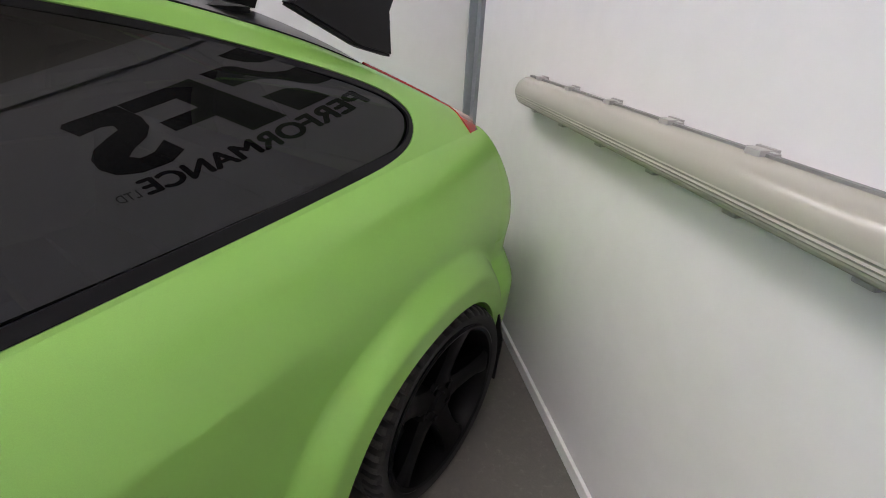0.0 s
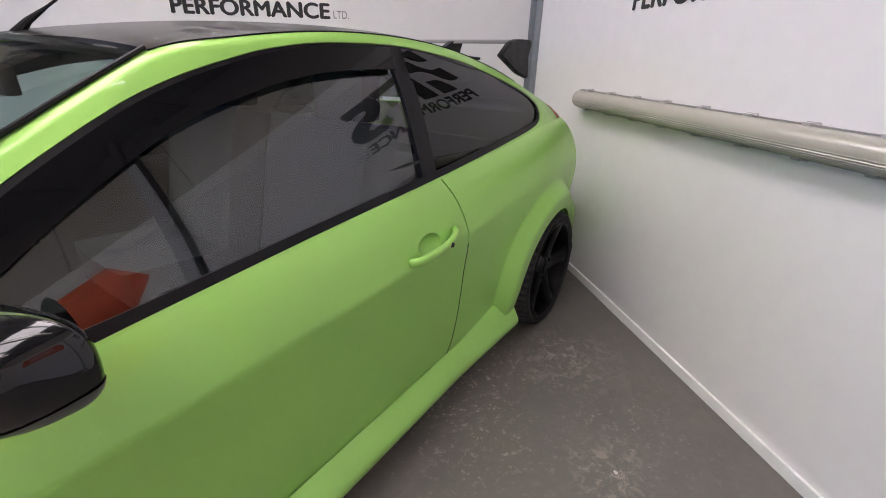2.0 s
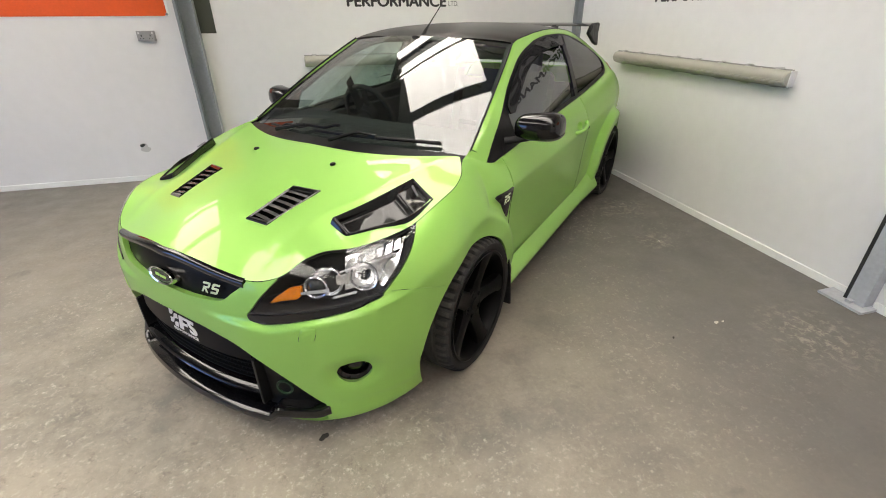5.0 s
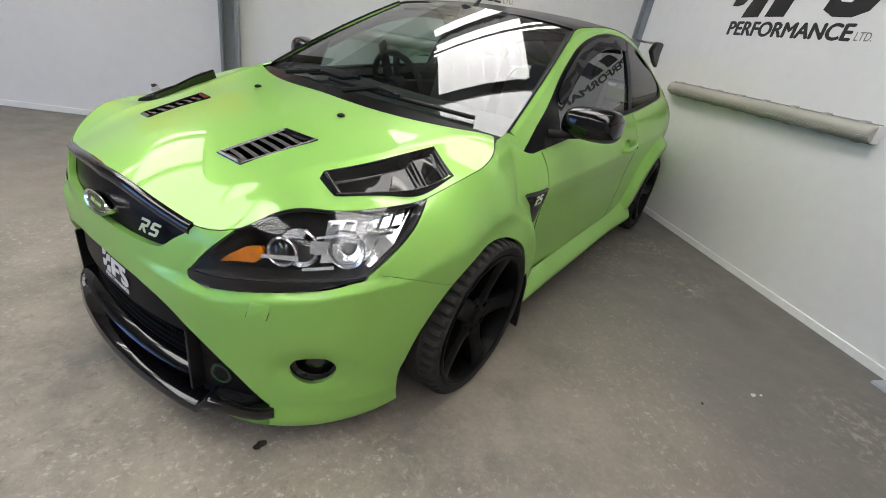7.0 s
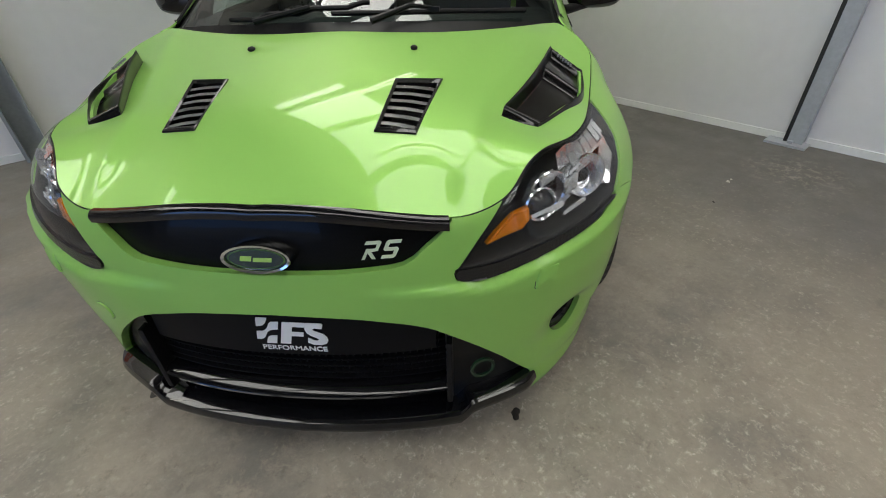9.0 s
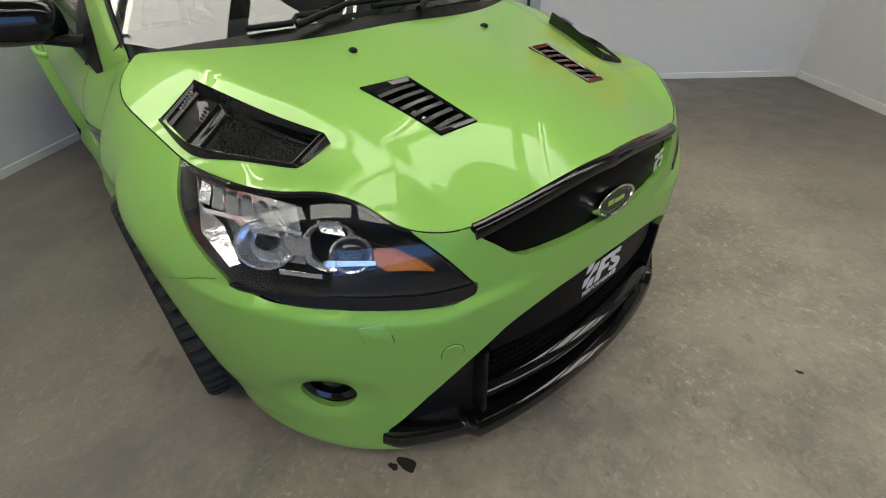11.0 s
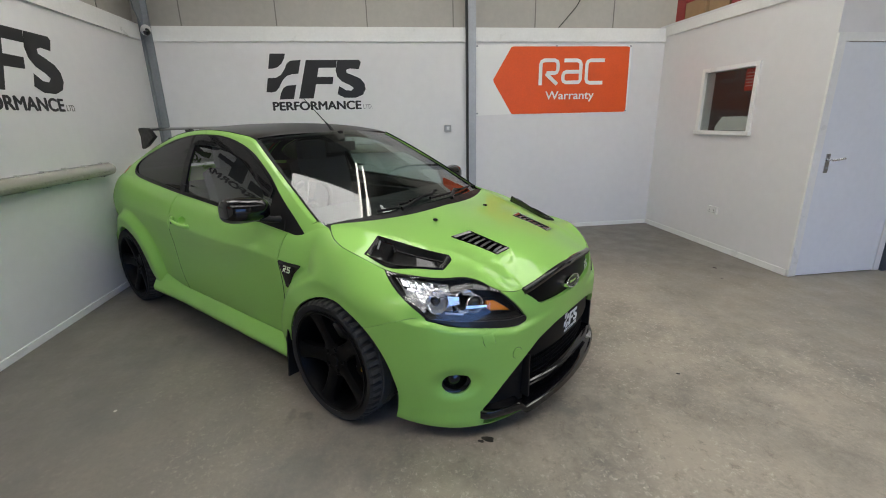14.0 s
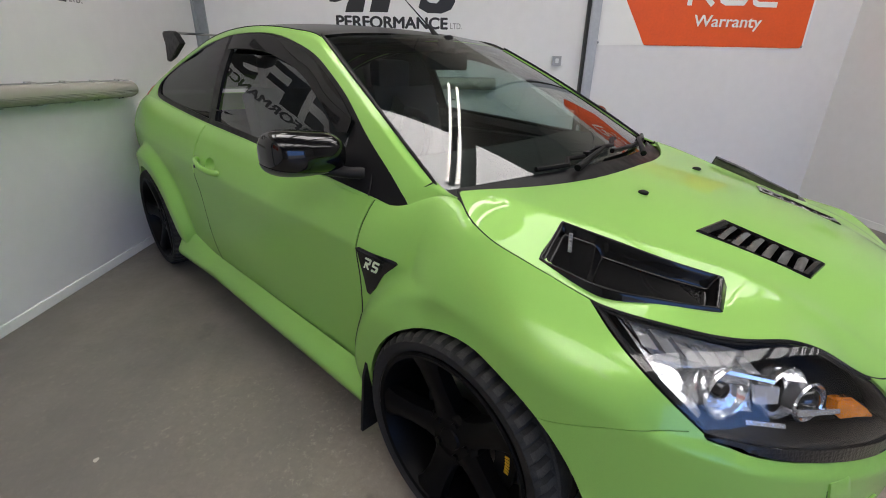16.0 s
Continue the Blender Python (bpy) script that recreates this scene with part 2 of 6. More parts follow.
bm = bmesh.new()
x0 = -0.36
for a, b in STRIPS + [(LX + 0.2, LX + 0.2)]:
    slab(bm, x0, a, -0.36, 13.2, 0, 0.08)
    if b > a:
        slab(bm, a, b, 12.9, 13.2, 0, 0.08)
    x0 = b
structure("ceiling", bm, M_ROOF, "pitched workshop roof sheeting")
for k in range(10):
    y = 0.40 + 1.35 * k
    z = roof_z(y)
    bm = boxes(((-0.14, y - 0.03, z - 0.20), (LX, y + 0.03, z - 0.004)), ((-0.14, y - 0.09, z - 0.21), (LX, y + 0.09, z - 0.195)))
    structure("roof_purlin", bm, M_ROOF, "grey steel purlin under the roof sheets")
for a, b in STRIPS:
    # corrugated sheet: narrow raised ribs between wide flats
    bm, w = bmesh.new(), (b - a) / 6
    for k in range(6):
        slab(bm, a + k * w, a + (k + 1) * w - 0.03, -0.36, 12.9, 0.01, 0.02)
        slab(bm, a + (k + 1) * w - 0.03, a + (k + 1) * w, -0.36, 12.9, 0.035, 0.045)
    structure("rooflight", bm, M_ROOFLIGHT, "white corrugated translucent rooflight sheet in the roof")

# ---- the car: x ahead, y to its left, z up, from the ground below the front axle ----
M_GREEN = material("lime_green_metallic", (0.285, 0.580, 0.126), 0.46, metal=0.26, coat=0.68, coat_rough=0.012, spec=0.45, noise_scale=900, vary=0.08)
M_GREEN.node_tree.nodes["Principled BSDF"].inputs["Specular Tint"].default_value = (1.0, 0.84, 0.34, 1)
M_GLOSSBLACK = material("gloss_black", (0.004, 0.004, 0.005), 0.25, coat=1.0, coat_rough=0.015, spec=0.05)
M_SATINBLACK = material("satin_black", (0.006, 0.006, 0.007), 0.42, noise_scale=30, vary=0.15, spec=0.2)
M_PLASTIC = material("grained_black_plastic", (0.010, 0.010, 0.011), 0.5, spec=0.2, noise_scale=60, vary=0.2, bump=0.15, bump_scale=900)
M_RUBBER = material("tyre_rubber", (0.024, 0.024, 0.024), 0.8, spec=0.2, noise_scale=25, vary=0.3, bump=0.1, bump_scale=500)
M_WHEEL = material("black_wheel_paint", (0.003, 0.003, 0.0035), 0.42, noise_scale=12, vary=0.3, spec=0.09)
M_CHROME = material("chrome", (0.80, 0.80, 0.80), 0.08, metal=1.0)
M_DISC = material("brake_steel", (0.25, 0.25, 0.25), 0.35, metal=1.0, noise_scale=20, vary=0.2)
M_YELLOW = material("yellow_paint", (0.75, 0.45, 0.03), 0.4)
M_AMBER = material("amber_lens", (0.70, 0.20, 0.002), 0.2, coat=0.8, noise_scale=60, vary=0.35, bump=0.5, bump_scale=110)
M_RED = material("red_lens", (0.45, 0.02, 0.015), 0.12, coat=1.0)
M_CABIN = material("dark_cabin_trim", (0.011, 0.011, 0.012), 0.75, noise_scale=20, vary=0.2, spec=0.2)
M_SEAT = material("charcoal_seat_cloth", (0.045, 0.046, 0.050), 0.85, noise_scale=40, vary=0.25, bump=0.2, bump_scale=700)
M_SILVERBADGE = material("pale_badge", (0.62, 0.70, 0.52), 0.3)


def carbon_material(name, coat):
    """Woven carbon fibre: a fine twill of two dark greys under lacquer."""
    m = material(name, (0.02, 0.02, 0.022), 0.3, coat=coat, coat_rough=0.03, spec=0.06)
    n, l = m.node_tree.nodes, m.node_tree.links
    co, ck = n.new("ShaderNodeTexCoord"), n.new("ShaderNodeTexChecker")
    mp = n.new("ShaderNodeMapping")
    mp.inputs["Rotation"].default_value = (0, 0, radians(45))
    ck.inputs["Scale"].default_value = 170
    ck.inputs["Color1"].default_value, ck.inputs["Color2"].default_value = (0.0036, 0.0036, 0.004, 1), (0.0046, 0.0046, 0.005, 1)
    l.new(co.outputs["Object"], mp.inputs["Vector"]), l.new(mp.outputs[0], ck.inputs["Vector"])
    l.new(ck.outputs[0], n["Principled BSDF"].inputs["Base Color"])
    return m


M_CARBON = carbon_material("lacquered_carbon", 0.75)
M_CARBONROOF = carbon_material("satin_carbon", 0.35)
M_CARBONDULL = carbon_material("dull_carbon", 0.10)


def glass_material(name, tint, gain=0.06, most=0.95):
    """A pane: clear or tinted, mirroring more at a slant."""
    m = bpy.data.materials.new(name)
    m.use_nodes = True
    n, l = m.node_tree.nodes, m.node_tree.links
    n.clear()
    out, mix, tr, gl, fr, pw, mr = (n.new("ShaderNode" + k) for k in ("OutputMaterial", "MixShader", "BsdfTransparent", "BsdfGlossy", "LayerWeight", "Math", "MapRange"))
    tr.inputs[0].default_value = (*tint, 1)
    gl.inputs[0].default_value, gl.inputs["Roughness"].default_value = (1, 1, 1, 1), 0.01
    fr.inputs[0].default_value = 0.5
    pw.operation, pw.inputs[1].default_value = "POWER", 4.0
    mr.inputs[3].default_value, mr.inputs[4].default_value = gain, most
    l.new(fr.outputs["Facing"], pw.inputs[0]), l.new(pw.outputs[0], mr.inputs[0])
    l.new(mr.outputs[0], mix.inputs[0]), l.new(tr.outputs[0], mix.inputs[1]), l.new(gl.outputs[0], mix.inputs[2])
    l.new(mix.outputs[0], out.inputs[0])
    return m


M_SCREEN = glass_material("windscreen_glass", (0.72, 0.84, 0.80), 0.075, 0.80)
M_SIDEGLASS = glass_material("side_glass", (0.50, 0.60, 0.58), 0.09, 0.85)
M_PRIVACY = glass_material("dark_tinted_glass", (0.022, 0.024, 0.026), 0.042, 0.5)
M_CLEAR = glass_material("clear_lens", (0.95, 0.96, 0.97), 0.05, 0.5)


def curve(pts):
    """A smooth function through (x, y...) rows in rising x."""
    a = np.array(sorted(pts), float)
    x, y = a[:, 0], a[:, 1:]
    m = np.gradient(y, x, axis=0)

    def f(q):
        q = np.clip(np.asarray(q, float), x[0], x[-1])
        i = np.clip(np.searchsorted(x, q) - 1, 0, len(x) - 2)
        h = x[i + 1] - x[i]
        t = ((q - x[i]) / h)[..., None]
        h = h[..., None]
        v = (2 * t**3 - 3 * t**2 + 1) * y[i] + (t**3 - 2 * t**2 + t) * h * m[i] + (3 * t**2 - 2 * t**3) * y[i + 1] + (t**3 - t**2) * h * m[i + 1]
        return v[..., 0] if v.shape[-1] == 1 else v
    return f


def spline(pts, n=120, closed=False):
    """Catmull-Rom points through the given ones."""
    p = np.array(pts, float)
    p = np.concatenate([p[-1:], p, p[:2]]) if closed else np.concatenate([2 * p[:1] - p[1:2], p, 2 * p[-1:] - p[-2:-1]])
    k = len(p) - 3
    out = []
    for q in np.linspace(0, k, n, endpoint=not closed):
        i = min(int(q), k - 1)
        t = q - i
        a, b, c, d = p[i : i + 4]
        out.append(0.5 * (2 * b + (c - a) * t + (2 * a - 5 * b + 4 * c - d) * t * t + (3 * b - a - 3 * c + d) * t**3))
    return np.array(out)


def inside(poly):
    """The signed distance of 2D points to a polygon, positive inside."""
    a = np.array(poly, float)
    b = np.roll(a, -1, 0)

    def f(p):
        d, odd = np.full(len(p), 1e9), np.zeros(len(p), bool)
        for u, v in zip(a, b):
            e, w = v - u, p - u
            s = np.clip((w @ e) / max(e @ e, 1e-12), 0, 1)
            d = np.minimum(d, np.hypot(*(w - s[:, None] * e).T))
            with np.errstate(divide="ignore", invalid="ignore"):
                odd ^= ((u[1] > p[:, 1]) != (v[1] > p[:, 1])) & (p[:, 0] < (v[0] - u[0]) * (p[:, 1] - u[1]) / (v[1] - u[1]) + u[0])
        return np.where(odd, d, -d)
    return f


def grid(p):
    r, c, _ = p.shape
    i = np.arange(r * c).reshape(r, c)
    return p.reshape(-1, 3), [tuple(q) for q in np.stack([i[:-1, :-1], i[:-1, 1:], i[1:, 1:], i[1:, :-1]], -1).reshape(-1, 4).tolist()]


def clip(vf, f):
    """Keeps the part of a mesh where f is positive, cutting through faces."""
    v, faces = vf
    val = f(v)
    val = np.where(np.abs(val) < 1e-6, 1e-6, val)
    new_v, made, out = [tuple(q) for q in v], {}, []
    good = val > 0
    for fc in faces:
        g = [good[i] for i in fc]
        if all(g):
            out.append(fc)
            continue
        if not any(g):
            continue
        loop = []
        for k, i in enumerate(fc):
            j = fc[(k + 1) % len(fc)]
            if good[i]:
                loop.append(i)
            if good[i] != good[j]:
                key = (min(i, j), max(i, j))
                if key not in made:
                    a, b = key
                    t = val[a] / (val[a] - val[b])
                    made[key] = len(new_v)
                    new_v.append(tuple(v[a] + t * (v[b] - v[a])))
                loop.append(made[key])
        if len(loop) > 2:
            out.append(tuple(loop))
    used = sorted({i for fc in out for i in fc})
    at = {i: n for n, i in enumerate(used)}
    return np.array([new_v[i] for i in used]).reshape(-1, 3), [tuple(at[i] for i in fc) for fc in out]


def normals(v, faces, centre):
    n = np.zeros_like(v)
    for fc in faces:
        a, b, c = v[fc[0]], v[fc[1]], v[fc[2]]
        m = np.cross(b - a, c - a)
        for i in fc:
            n[i] += m
    n /= np.linalg.norm(n, axis=1)[:, None] + 1e-12
    return n


def sheet(name, vf, mat, parent, label="", rim=0.012, out=0.0, mirror=False, centre=(-1.3, 0, 0.45)):
    """A panel: a curved sheet with its edges folded inwards by rim, moved outwards by out."""
    v, faces = vf
    n = normals(v, faces, np.array(centre))
    if ((v - centre) * n).sum() < 0:
        n, faces = -n, [fc[::-1] for fc in faces]
    v = v + out * n
    if rim:
        seen = {}
        for fc in faces:
            for k, i in enumerate(fc):
                j = fc[(k + 1) % len(fc)]
                seen[(min(i, j), max(i, j))] = None if (min(i, j), max(i, j)) in seen else (i, j)
        edge = [e for e in seen.values() if e]
        ids = sorted({i for e in edge for i in e})
        a = {i: len(v) + k for k, i in enumerate(ids)}
        b = {i: len(v) + len(ids) + k for k, i in enumerate(ids)}
        v = np.concatenate([v, v[ids], v[ids] - rim * n[ids]])
        faces = faces + [(a[j], a[i], b[i], b[j]) for i, j in edge]
    if mirror:
        v, faces = v * [1, -1, 1], [fc[::-1] for fc in faces]
    me = bpy.data.meshes.new(name)
    me.from_pydata(v.tolist(), [], faces)
    me.materials.append(mat)
    me.polygons.foreach_set("use_smooth", [True] * len(me.polygons))
    ob = new(name, me)
    ob.parent = parent
    return tagged(ob, label) if label else ob


def pair(name, vf, mat, parent, label="", **kw):
    return [sheet(name, vf, mat, parent, label, mirror=m, **kw) for m in (False, True)]


def whole(vf):
    """A left half and its mirror image as one sheet."""
    v, faces = vf
    k = len(v)
    return np.concatenate([v, v * [1, -1, 1]]), faces + [tuple(i + k for i in fc[::-1]) for fc in faces]


def weld(vf, eps=1e-4):
    v, faces = vf
    at, ids, keep = {}, [], []
    for p in v:
        key = tuple(np.round(p / eps).astype(int))
        if key not in at:
            at[key] = len(keep)
            keep.append(p)
        ids.append(at[key])
    out = []
    for fc in faces:
        g = [ids[i] for i in fc]
        g = [a for k, a in enumerate(g) if a != g[k - 1]]
        if len(g) > 2:
            out.append(tuple(g))
    return np.array(keep), out


def smooth_ob(name, bm, mat, parent, label="", m=None, angle=35):
    ob = part(name, bm, mat, parent, label, True, m)
    ob.data.set_sharp_from_angle(angle=radians(angle))
    return ob


def tube(pts, r, seg=8, ends=True):
    """A round bar along points; r may be one radius or one for each point."""
    bm, p = bmesh.new(), [Vector(q) for q in pts]
    rs = r if isinstance(r, (list, tuple, np.ndarray)) else [r] * len(p)
    rings = []
    for i, q in enumerate(p):
        d = (p[min(i + 1, len(p) - 1)] - p[max(i - 1, 0)]).normalized()
        u = d.cross(Vector((0, 0, 1)) if abs(d.z) < 0.9 else Vector((1, 0, 0))).normalized()
        w = d.cross(u)
        rings.append([bm.verts.new(q + rs[i] * (math.cos(a) * u + math.sin(a) * w)) for a in np.linspace(0, 2 * math.pi, seg, endpoint=False)])
    for a, b in zip(rings, rings[1:]):
        for k in range(seg):
            bm.faces.new((a[k], a[(k + 1) % seg], b[(k + 1) % seg], b[k]))
    if ends:
        bm.faces.new(rings[0][::-1]), bm.faces.new(rings[-1])
    return bm


def revolve(profile, seg=64, axis="y", closed=False):
    """Turns a profile of (radius, along) about an axis."""
    bm, rings = bmesh.new(), []
    for a in np.linspace(0, 2 * math.pi, seg, endpoint=False):
        c, s = math.cos(a), math.sin(a)
        rings.append([bm.verts.new({"y": (r * c, h, r * s), "z": (r * c, r * s, h), "x": (h, r * c, r * s)}[axis]) for r, h in profile])
    k = len(profile)
    for a, b in zip(rings, rings[1:] + rings[:1]):
        for i in range(k if closed else k - 1):
            j = (i + 1) % k
            bm.faces.new((a[i], a[j], b[j], b[i]))
    return bm


car = tagged(new("hatchback_car"), "lime green metallic three-door hatchback with black wheels and carbon bonnet scoops", "car")

# -- the shape of the bonnet: a thin plate over its control heights --
BONNET = [(0.06, 0, 0.962), (0.167, 0.25, 0.930), (0.36, 0, 0.905), (0.345, 0.35, 0.884), (0.60, 0.26, 0.828), (0.62, 0, 0.848), (-0.159, 0.705, 0.955),
          (0.02, 0.795, 0.892), (0.17, 0.775, 0.847), (0.297, 0.752, 0.808), (0.441, 0.714, 0.803), (0.534, 0.665, 0.798), (0.602, 0.600, 0.798),
          (0.652, 0.560, 0.780), (0.720, 0.515, 0.735), (0.770, 0.430, 0.712), (0.790, 0.340, 0.722), (0.810, 0.20, 0.745), (0.825, 0, 0.755),
          (0.05, 0.55, 0.925), (-0.25, 0.30, 0.985), (0.470, 0.588, 0.806), (0.28, 0.66, 0.842)]


def plate(rows):
    a = np.array([r for q in rows for r in ((q,) if q[1] == 0 else (q, (q[0], -q[1], q[2])))])
    ker = lambda d: np.where(d > 1e-9, d * d * np.log(np.maximum(d, 1e-9)), 0)  # noqa: E731
    k, n = ker(np.hypot(a[:, None, 0] - a[:, 0], a[:, None, 1] - a[:, 1])) + 1.2e-3 * np.eye(len(a)), len(a)
    q = np.c_[np.ones(n), a[:, :2]]
    w = np.linalg.solve(np.block([[k, q], [q.T, np.zeros((3, 3))]]), np.r_[a[:, 2], 0, 0, 0])

    def f(x, y):
        x, y = np.asarray(x, float), np.asarray(y, float)
        return (ker(np.hypot(x[..., None] - a[:, 0], y[..., None] - a[:, 1])) * w[:n]).sum(-1) + w[n] + w[n + 1] * x + w[n + 2] * y
    return f


_plate = plate(BONNET)
RIDGE = np.array([(-0.12, 0.655), (0.06, 0.600), (0.44, 0.455), (0.60, 0.435), (0.74, 0.415)])


def bonnet_z(x, y):
    """The bonnet's height: the plate, and a soft crease on each side from the screen to the grille's corner."""
    x, y = np.asarray(x, float), np.abs(np.asarray(y, float))
    d = y - np.interp(x, RIDGE[:, 0], RIDGE[:, 1])
    fade = np.clip((0.80 - x) / 0.12, 0, 1) * np.clip((x + 0.16) / 0.12, 0, 1)
    return _plate(x, y) + 0.011 * np.exp(-np.sqrt(d * d + 0.00008) / 0.05) * fade
# outline of the bonnet, from the middle of its front edge round to its rear corner, and back along the screen
EDGE_FRONT = spline([(0.825, 0), (0.812, 0.20), (0.793, 0.33), (0.770, 0.430), (0.720, 0.515), (0.652, 0.560), (0.602, 0.600), (0.534, 0.665),
                     (0.441, 0.714), (0.297, 0.752), (0.20, 0.770)], 160)
EDGE_SIDE = spline([(0.20, 0.770), (0.12, 0.783), (0.03, 0.792), (-0.06, 0.770), (-0.159, 0.705)], 40)

# -- the lower body, from sill to shoulder, as plan outlines at each height --
AX_F, AX_R = 0.0, -2.64
top_line = curve([(0.30, 0.752, 0.806), (0.2, 0.770, 0.838), (0.12, 0.783, 0.862), (0.03, 0.792, 0.889), (-0.06, 0.770, 0.918), (-0.13, 0.735, 0.943),
                  (-0.21, 0.745, 0.935), (-0.287, 0.785, 0.902), (-0.43, 0.803, 0.898), (-0.74, 0.810, 0.930), (-1.0, 0.808, 0.950), (-1.25, 0.804, 0.968),
                  (-1.75, 0.797, 0.996), (-2.1, 0.787, 1.022), (-2.4, 0.776, 1.045), (-2.6, 0.766, 1.062), (-2.8, 0.752, 1.07), (-3.1, 0.690, 1.06)])
waist_z = curve([(0.30, 0.690), (0.2, 0.70), (0.0, 0.725), (-0.4, 0.762), (-1.0, 0.776), (-1.7, 0.795), (-2.4, 0.84), (-2.8, 0.86), (-3.1, 0.86)])
door_y = curve([(0.08, 0.80), (0.12, 0.806), (0.20, 0.812), (0.26, 0.818), (0.34, 0.836), (0.45, 0.847), (0.56, 0.851), (0.66, 0.856), (0.74, 0.866), (0.80, 0.870), (0.90, 0.868)])
plan_y = curve([(0.30, -0.012), (0.2, -0.004), (0, 0.0), (-0.4, 0.0), (-1.2, 0.006), (-2.0, 0.004), (-2.64, -0.004), (-3.1, -0.06)])


def swell(x, z, cx, cz, r0, r1, size):
    r = np.hypot(x - cx, z - cz)
    t = np.clip((r1 - r) / (r1 - r0), 0, 1)
    return size * (0.55 * (1 - (1 - t) ** 2) + 0.45 * t * t * (3 - 2 * t)) * np.clip((z - 0.05) / 0.15, 0, 1)


def side_y(x, z):
    # above the front arch the wing is drawn in, so that the flare stands out
    ease = lambda q: np.clip(q, 0, 1) ** 2 * (3 - 2 * np.clip(q, 0, 1))  # noqa: E731
    waist = 0.030 * ease((x + 0.38) / 0.20) * ease((0.20 - x) / 0.14) * ease((z - 0.56) / 0.16)
    return door_y(z) + plan_y(x) - waist + swell(x, z, 0.03, 0.285, 0.450, 0.515, 0.052) + swell(x, z, -2.61, 0.27, 0.465, 0.535, 0.060)


N_F, N_S, N_LOW, N_UP, NOSE = 64, 250, 60, 18, 0.20
nose_x = curve([(0.07, 0.872), (0.16, 0.876), (0.25, 0.878), (0.40, 0.872), (0.52, 0.866), (0.60, 0.860), (0.70, 0.842), (0.80, 0.80)])
xs = np.linspace(NOSE, -3.02, N_S)
low_t, up_t = np.linspace(0, 1, N_LOW), np.linspace(0, 1, N_UP + 1)[1:]


def column(kind, q):
    """One upright line of the skin from the bottom to the top."""
    if kind == "side":
        yt, zt = top_line(q)
        zw = float(waist_z(q))
        z = 0.08 + (zw - 0.08) * low_t
        low = np.c_[np.full(N_LOW, q), side_y(np.full(N_LOW, q), z), z]
        th = up_t * math.pi / 2
        full = float(np.interp(q, [-2.9, -1.9, -0.6, -0.2, 0.2], [0.6, 0.35, 0.35, 0.38, 0.45]))
        yw = low[-1, 1]
        cy, sz = np.cos(th), np.sin(th)
        y = yt + (yw - yt) * (full * cy + (1 - full) * (1 - up_t))
        zz = zw + (zt - zw) * (full * sz + (1 - full) * up_t)
        return np.r_[low, np.c_[np.full(N_UP, q), y, zz]]
    n = 2.25
    zw = float(np.interp(q, [0, 0.45, 0.8, 1.0], [0.585, 0.600, 0.655, 0.70]))
    z = 0.08 + (zw - 0.08) * low_t
    ph = (q ** 0.9) * math.pi / 2
    x = NOSE + (nose_x(z) - NOSE) * math.cos(ph) ** (2 / n)
    y = side_y(np.full(N_LOW, NOSE), z) * math.sin(ph) ** (2 / n)
    e = EDGE_FRONT[min(int(round(FRAC[q] * 159)), 159)]
    zt = float(bonnet_z(*e))
    th = up_t * math.pi / 2
    full = 0.55 - 0.10 * q ** 3
    xw, yw = x[-1], y[-1]
    mixc, mixs = full * np.cos(th) + (1 - full) * (1 - up_t), full * np.sin(th) + (1 - full) * up_t
    return np.r_[np.c_[x, y, z], np.c_[e[0] + (xw - e[0]) * mixc, e[1] + (yw - e[1]) * mixc, zw + (zt - zw) * mixs]]


qs = [float(q) for q in np.linspace(0, 1, N_F)]
_ph = np.array(qs) ** 0.9 * math.pi / 2
_xy = np.c_[NOSE + 0.66 * np.cos(_ph) ** (2 / 2.25), 0.87 * np.sin(_ph) ** (2 / 2.25)]
_len = np.r_[0, np.cumsum(np.hypot(*np.diff(_xy, axis=0).T))]
FRAC = dict(zip(qs, _len / _len[-1]))
_el = np.r_[0, np.cumsum(np.hypot(*np.diff(EDGE_FRONT, axis=0).T))]
EDGE_FRONT = np.c_[np.interp(np.linspace(0, _el[-1], 160), _el, EDGE_FRONT[:, 0]), np.interp(np.linspace(0, _el[-1], 160), _el, EDGE_FRONT[:, 1])]
SKIN = grid(np.stack([column("front", q) for q in qs] + [column("side", float(x)) for x in xs[1:]], 1))
# fair the wing where nose and side meet
_g = SKIN[0].reshape(N_LOW + N_UP, -1, 3).copy()
_wt = np.clip(1 - np.abs(np.arange(_g.shape[1]) - (N_F - 1)) / 14, 0, 1)[None, 1:-1, None]
for _ in range(24):
    _m = 0.25 * (_g[:-2, 1:-1] + _g[2:, 1:-1] + _g[1:-1, :-2] + _g[1:-1, 2:])
    _g[1:-1, 1:-1] += 0.8 * _wt * (_m - _g[1:-1, 1:-1])
SKIN = (_g.reshape(-1, 3), SKIN[1])
FOG_AT, FOG_OUT = np.array((0.638, 0.714, 0.338)), np.array((0.75, 0.66, 0.0))
_w = SKIN[0] - FOG_AT
_r = np.hypot(_w @ np.array((-0.66, 0.75, 0)) / 1.45, _w[:, 2])
_t = np.clip(1 - _r / 0.10, 0, 1)
SKIN = (SKIN[0] - np.where(_w @ FOG_OUT > -0.25, 0.034 * _t * _t * (3 - 2 * _t), 0)[:, None] * FOG_OUT, SKIN[1])


